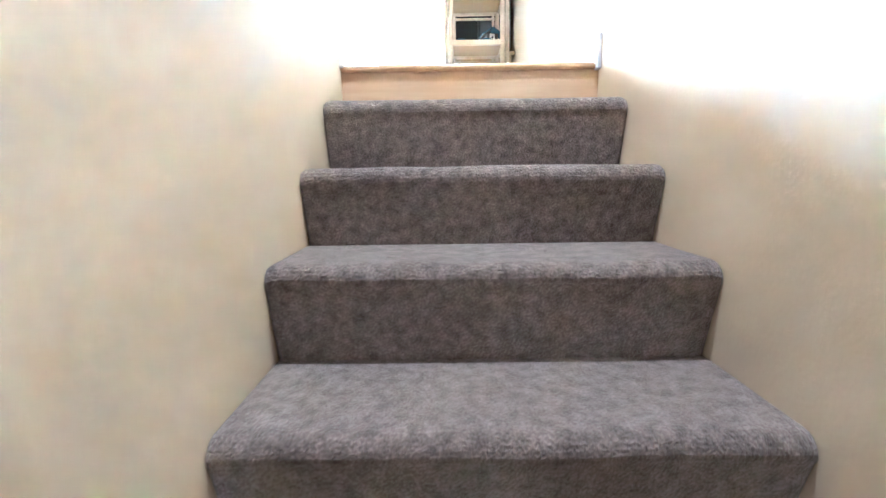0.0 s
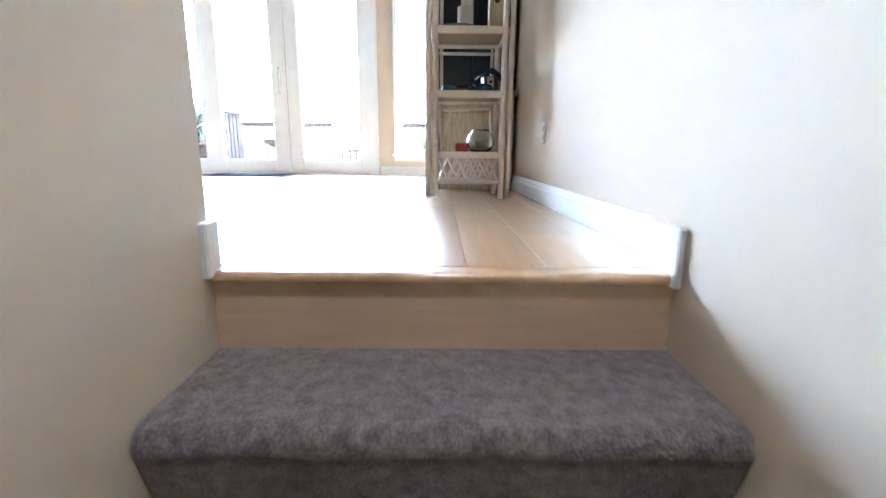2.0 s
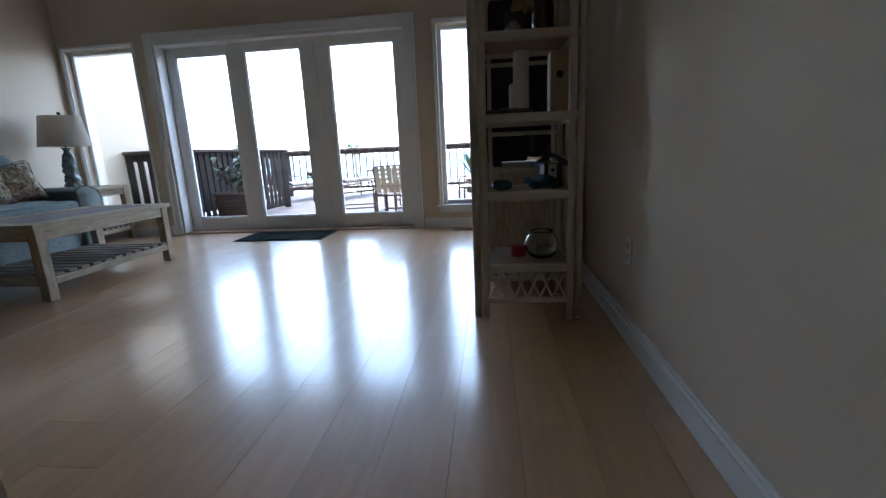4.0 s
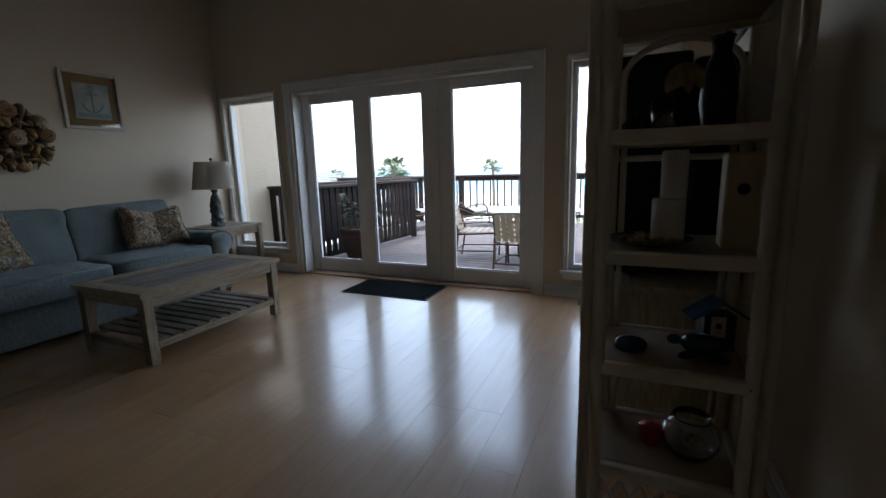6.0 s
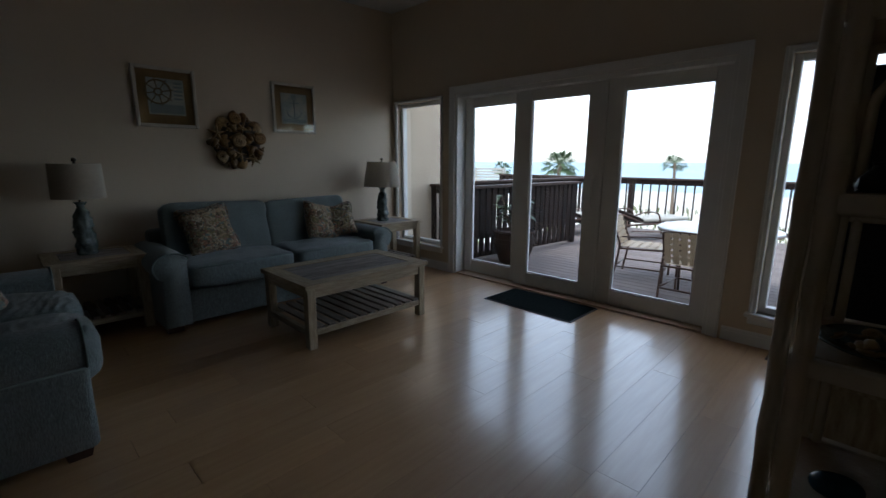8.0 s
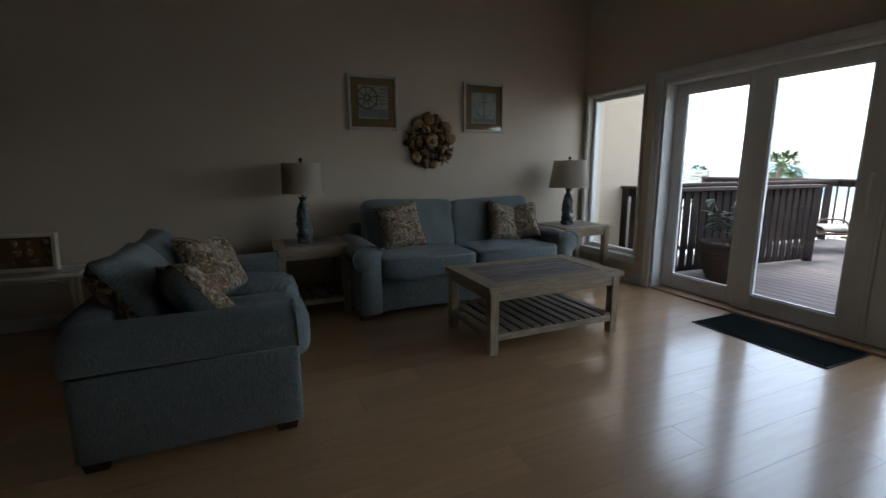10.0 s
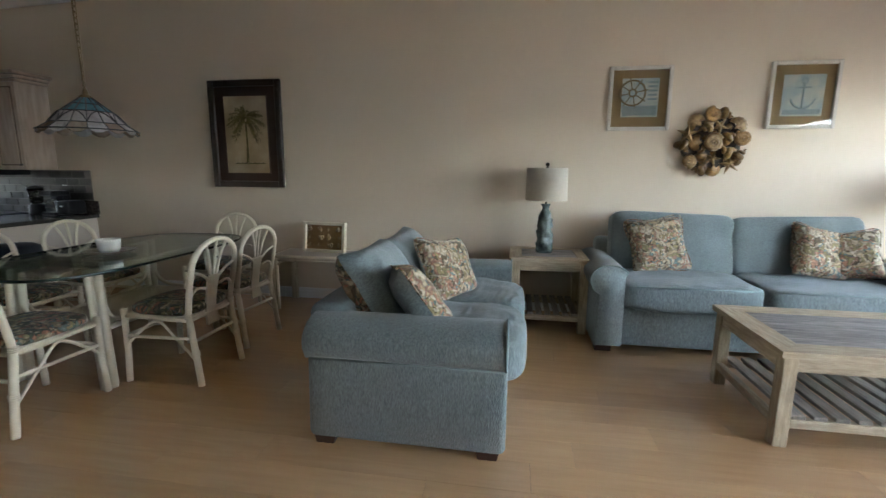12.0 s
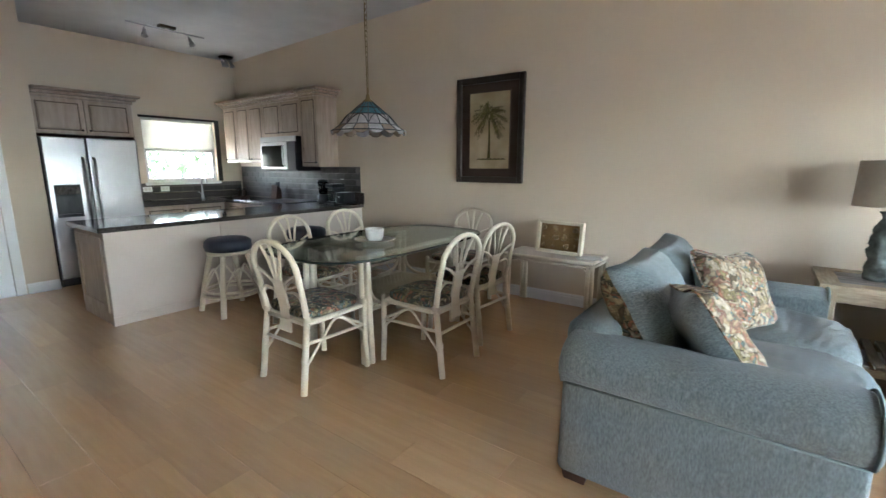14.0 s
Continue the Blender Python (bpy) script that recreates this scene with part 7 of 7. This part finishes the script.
def potted_plant():
    x, y = -3.72, 5.75
    p = thing("plant_pot", pose(x, y, DZ), "large dark terracotta pot on the deck", "pot")
    part("bowl", lathe([(0.17, 0), (0.2, 0.02), (0.27, 0.2), (0.29, 0.36), (0.27, 0.42), (0.3, 0.44), (0.305, 0.47), (0.27, 0.475), (0.25, 0.42), (0.004, 0.41)], 36), M_TERRA, p, "", True)
    for zr, rr in ((0.3, 0.289), (0.36, 0.296)):
        part("raised_band", bar([(rr * math.cos(a), rr * math.sin(a), zr) for a in [2 * math.pi * k / 40 for k in range(40)]], 0.008, 6, True), M_TERRA, p, "", True)
    part("soil", lathe([(0.25, 0.4), (0.25, 0.425), (0.1, 0.435), (0.004, 0.437)], 24), M_FOOT, p, "dark potting soil", True)
    g = thing("potted_shrub", pose(x, y, DZ + 0.41), "leafy green shrub growing in the terracotta pot", "plant")
    rng = random.Random(31)
    for k in range(7):
        a = rng.uniform(0, 6.28)
        h = rng.uniform(0.3, 0.62)
        tip = Vector((0.2 * math.cos(a), 0.2 * math.sin(a), h))
        part("stem", bar([(0.03 * math.cos(a), 0.03 * math.sin(a), 0), tip * 0.6, tip], [0.011, 0.009, 0.004], 6), M_TRUNK, g, "", True)
        bm = bmesh.new()
        for i in range(15):
            f = rng.uniform(0.35, 1.0)
            b = rng.uniform(0, 6.28)
            leaf_blade(bm, tip * f, (math.cos(b), math.sin(b), rng.uniform(0.1, 0.8)), rng.uniform(0.13, 0.22), rng.uniform(0.045, 0.07), rng.uniform(0.2, 0.8))
        part("foliage", bm, M_LEAF, g, "", True)["kind"] = "stuff"


potted_plant()


def spiky_plant(x, y):
    p = thing("plant_pot", pose(x, y, DZ), "low dark planter by the railing", "pot")
    part("bowl", lathe([(0.18, 0), (0.22, 0.02), (0.25, 0.3), (0.22, 0.3), (0.2, 0.26), (0.004, 0.26)], 28), M_TERRA, p, "", True)
    g = thing("spiky_plant", pose(x, y, DZ + 0.26), "spiky green sword-leaved plant in a planter", "plant")
    rng = random.Random(41)
    bm = bmesh.new()
    for k in range(44):
        a = rng.uniform(0, 6.28)
        leaf_blade(bm, (0.05 * math.cos(a), 0.05 * math.sin(a), 0), (math.cos(a), math.sin(a), rng.uniform(0.8, 3.2)), rng.uniform(0.6, 0.95), 0.045, rng.uniform(0.05, 0.25), 0.3)
    part("leaves", bm, M_LEAF, g)["kind"] = "stuff"


spiky_plant(-0.35, 9.7)


def lounger(x, y, rz):
    l = thing("sun_lounger", pose(x, y, DZ, 0, 0, rz), "dark framed sun lounger with pale cushion and raised back", "lounger", "sun loungers")
    for sx in (-1, 1):
        part("side_rail", bar([(sx * 0.3, -0.95, 0.32), (sx * 0.3, 0.95, 0.32)], 0.018, 8), M_BROWNM, l, "", True)
        for yy in (-0.8, 0.7):
            part("leg", bar([(sx * 0.3, yy, 0), (sx * 0.3, yy, 0.32)], 0.016, 8), M_BROWNM, l, "", True)
        part("arm", bar(spline([(sx * 0.32, -0.1, 0.32), (sx * 0.34, 0.0, 0.52), (sx * 0.34, 0.3, 0.55), (sx * 0.32, 0.5, 0.5)], 4), 0.014, 8), M_BROWNM, l, "", True)
        part("back_rail", bar([(sx * 0.28, 0.25, 0.34), (sx * 0.28, 0.88, 0.56)], 0.016, 8), M_BROWNM, l, "", True)
    part("seat_pad", soft_box(0.56, 1.2, 0.08, 5, 5), M_CUSH, l, "", True, pose(0, -0.36, 0.38))
    part("back_pad", soft_box(0.56, 0.78, 0.08, 5, 5), M_FENCE, l, "dark back pad", True, pose(0, 0.55, 0.49, 19, 0, 0))


lounger(-4.3, 9.0, 150)
lounger(-3.2, 9.2, 155)


def palm_tree(x, y, base, crown_z, spread, label, lean=0.3, fan=True, seed=1, n=26):
    t = thing("palm_tree", pose(x, y, base), label, "tree", "palms on the beach")
    h = crown_z - base
    pts, rs = [], []
    for i in range(13):
        f = i / 12
        pts.append((lean * f * f, 0, h * f))
        rs.append(0.15 * (1 - 0.35 * f) * (1.06 if i % 2 else 1.0) * spread)
    part("trunk", bar(pts, rs, 10), M_TRUNK, t, "", True)
    rng = random.Random(seed)
    bm = bmesh.new()
    top = Vector((lean, 0, h))
    for k in range(n):
        a = rng.uniform(0, 6.28)
        e = rng.uniform(-0.7, 1.6)
        way = Vector((math.cos(a), math.sin(a), e)).normalized()
        stem = rng.uniform(0.45, 0.7) * spread
        end = top + way * stem + Vector((0, 0, -0.1 * spread))
        tube(bm, [top, (top + end) / 2 + Vector((0, 0, 0.04)), end], [0.022 * spread, 0.015 * spread, 0.01 * spread], 4)
        side = way.cross(Vector((0, 0, 1))).normalized()
        up = side.cross(way)
        for j in range(11):
            b = radians(-75 + 15 * j)
            d = way * math.cos(b) + side * math.sin(b) + up * 0.12
            leaf_blade(bm, end, d, rng.uniform(0.42, 0.62) * spread * (0.75 + 0.25 * math.cos(b)), 0.065 * spread, rng.uniform(0.25, 0.75), 0.2, 3)
    part("crown", bm, M_FROND, t)["kind"] = "stuff"


palm_tree(-15.0, 26.0, -3.0, 1.25, 1.2, "fan palm with a full crown on the beach", 0.2, True, 1, 54)
palm_tree(-9.2, 30.0, -3.0, 1.3, 0.78, "slim young palm on the beach", -0.1, True, 2, 34)
palm_tree(-24.8, 33.0, -3.0, 0.75, 0.9, "distant small palm on the beach", 0.1, True, 3, 34)


# ---- ground, beach and sea ----
structure("ground", box(-400, -300, -3.3, 400, 70, -3.0), M_SAND, "pale sand ground and beach around the house", "ground")
structure("water", box(-4000, 68, -3.6, 4000, 4500, -3.25), M_SEA, "calm pale blue-green sea to the horizon", "water")

bm = bmesh.new()
rng = random.Random(77)
for k in range(2600):
    x, y = rng.uniform(-45, 25), rng.uniform(14, 44)
    if noise.noise(Vector((x * 0.12, y * 0.12, 0))) < -0.05:
        continue
    h = rng.uniform(0.4, 1.0)
    leaf_blade(bm, (x, y, -3.02), (rng.uniform(-0.4, 0.4), rng.uniform(-0.4, 0.4), 1), h, 0.12, 0.1, 0.1, 2)
tagged(part("dune_grass", bm, M_GRASS), "sparse green dune grass on the sand", "grass", kind="stuff")

# a belt of trees behind the house, outside the kitchen window
rng = random.Random(77)
verts, faces = [], []
mounds = [(rng.uniform(-17, 7), rng.uniform(-17, -13), rng.uniform(-1.0, 3.2), rng.uniform(1.6, 2.8)) for k in range(26)]
for k in range(9000):
    mx, my, mz, mr = mounds[k % len(mounds)]
    way = Vector((rng.gauss(0, 1), rng.gauss(0, 1), rng.gauss(0, 0.8))).normalized()
    c = Vector((mx, my, mz)) + way * mr * rng.uniform(0.55, 1.05)
    u = Vector((rng.gauss(0, 1), rng.gauss(0, 1), rng.gauss(0, 1))).normalized()
    w = u.cross(way).normalized() * rng.uniform(0.05, 0.1)
    u = u * rng.uniform(0.14, 0.26)
    i = len(verts)
    verts += [c - u, c + w, c + u, c - w]
    faces.append((i, i + 1, i + 2, i + 3))
tm = bpy.data.meshes.new("tree_belt")
tm.from_pydata([tuple(v) for v in verts], [], faces)
tm.materials.append(M_LEAF)
tagged(new("tree_belt", tm), "green trees and shrubs growing behind the house", "trees", kind="stuff")

# ---- boards, planks and tiles ----
deck = structure("deck_floor", box(-5.0, YW + 0.22, DZ - 0.2, 3.2, 10.55, DZ - 0.03), M_FENCE, "weathered grey-brown deck of narrow boards", "deck")
me = None
n = 41
bw = (10.55 - YW - 0.22) / n
for i in range(n):
    m = pose(-0.9, YW + 0.22 + (i + 0.5) * bw, DZ)
    if me is None:
        me = part("deck_board", box(-4.1, -bw / 2 + 0.005, -0.03, 4.1, bw / 2 - 0.005, 0.0, 0.004), M_DECK, deck, at=m).data
    else:
        o = new("deck_board", me)
        o.parent = deck
        o.matrix_basis = m

rng = random.Random(17)
PW, PL = 0.19, 1.22
meshes = {}


def plank(x0, x1, y0, y1):
    key = (round(x1 - x0, 3), round(y1 - y0, 3))
    m = pose((x0 + x1) / 2, (y0 + y1) / 2, rng.uniform(-0.0003, 0.0), rng.uniform(-0.02, 0.02), rng.uniform(-0.035, 0.035), 0)
    if key not in meshes:
        w, l = key[0] / 2, key[1] / 2
        bm = bmesh.new()
        c = 0.0007
        top = [bm.verts.new(p) for p in ((-w + c, -l + c, 0), (w - c, -l + c, 0), (w - c, l - c, 0), (-w + c, l - c, 0))]
        mid = [bm.verts.new(p) for p in ((-w + 0.0004, -l + 0.0004, -0.0006), (w - 0.0004, -l + 0.0004, -0.0006), (w - 0.0004, l - 0.0004, -0.0006), (-w + 0.0004, l - 0.0004, -0.0006))]
        low = [bm.verts.new((v.co.x, v.co.y, -0.012)) for v in mid]
        bm.faces.new(top)
        for k in range(4):
            j = (k + 1) % 4
            bm.faces.new((mid[k], mid[j], top[j], top[k]))
            bm.faces.new((low[k], low[j], mid[j], mid[k]))
        meshes[key] = part("plank", bm, M_FLOOR, floor, at=m).data
    else:
        o = new("plank", meshes[key])
        o.parent = floor
        o.matrix_basis = m


def course(x0, x1, ya, yb, start):
    y = ya - start
    while y < yb - 1e-3:
        p, q = max(y, ya), min(y + PL, yb)
        if q - p > 0.03:
            plank(x0, x1, p, q)
        y += PL


x = WX
col = 0
while x < RX - 1e-3:
    xe = min(x + PW, RX)
    start = (0.0, 0.43, 0.81, 0.22, 0.62, 1.02)[col % 6]
    if x < SL - 0.12 - 0.19:
        course(x, xe, (YB if x < NOOK_X else HALL_Y), YW, start)
    else:
        course(x, xe, 0.05, YW, start)
    x = xe
    col += 1
course(SL - 0.31, SL - 0.12, HALL_Y, 0.05, 0.3)

# backsplash tiles in the kitchen
for nm, org, rz, w, h in (("backsplash_long", (WX, -3.72, CT + 0.002), -90, 2.72, 0.46), ("backsplash_back", (-2.98, YB, CT + 0.102), 0, 1.74, 0.13)):
    s = structure(nm, box(-w / 2, 0.0, 0.0, w / 2, 0.004, h), M_GROUT, "grey-brown tiled kitchen backsplash", "backsplash")
    s.matrix_basis = pose(org[0], org[1] - w / 2, org[2], 0, 0, rz) if rz else pose(org[0] - w / 2, org[1], org[2])
    tm = None
    tw, th = 0.15, 0.075
    r = 0
    z = 0.0
    while z < h - 0.02:
        xx = -w / 2 - (tw / 2 if r % 2 else 0)
        while xx < w / 2 - 0.01:
            a, b = max(xx, -w / 2), min(xx + tw, w / 2)
            zz = min(z + th, h)
            if b - a > tw - 0.005 and zz - z > th - 0.005:
                m = pose((a + b) / 2, 0.004, z)
                if tm is None:
                    tm = part("tile", box(-tw / 2 + 0.002, 0, 0.002, tw / 2 - 0.002, 0.005, th - 0.002, 0.0015), M_TILE, s, at=m).data
                else:
                    o = new("tile", tm)
                    o.parent = s
                    o.matrix_basis = m
            xx += tw
        z += th
        r += 1
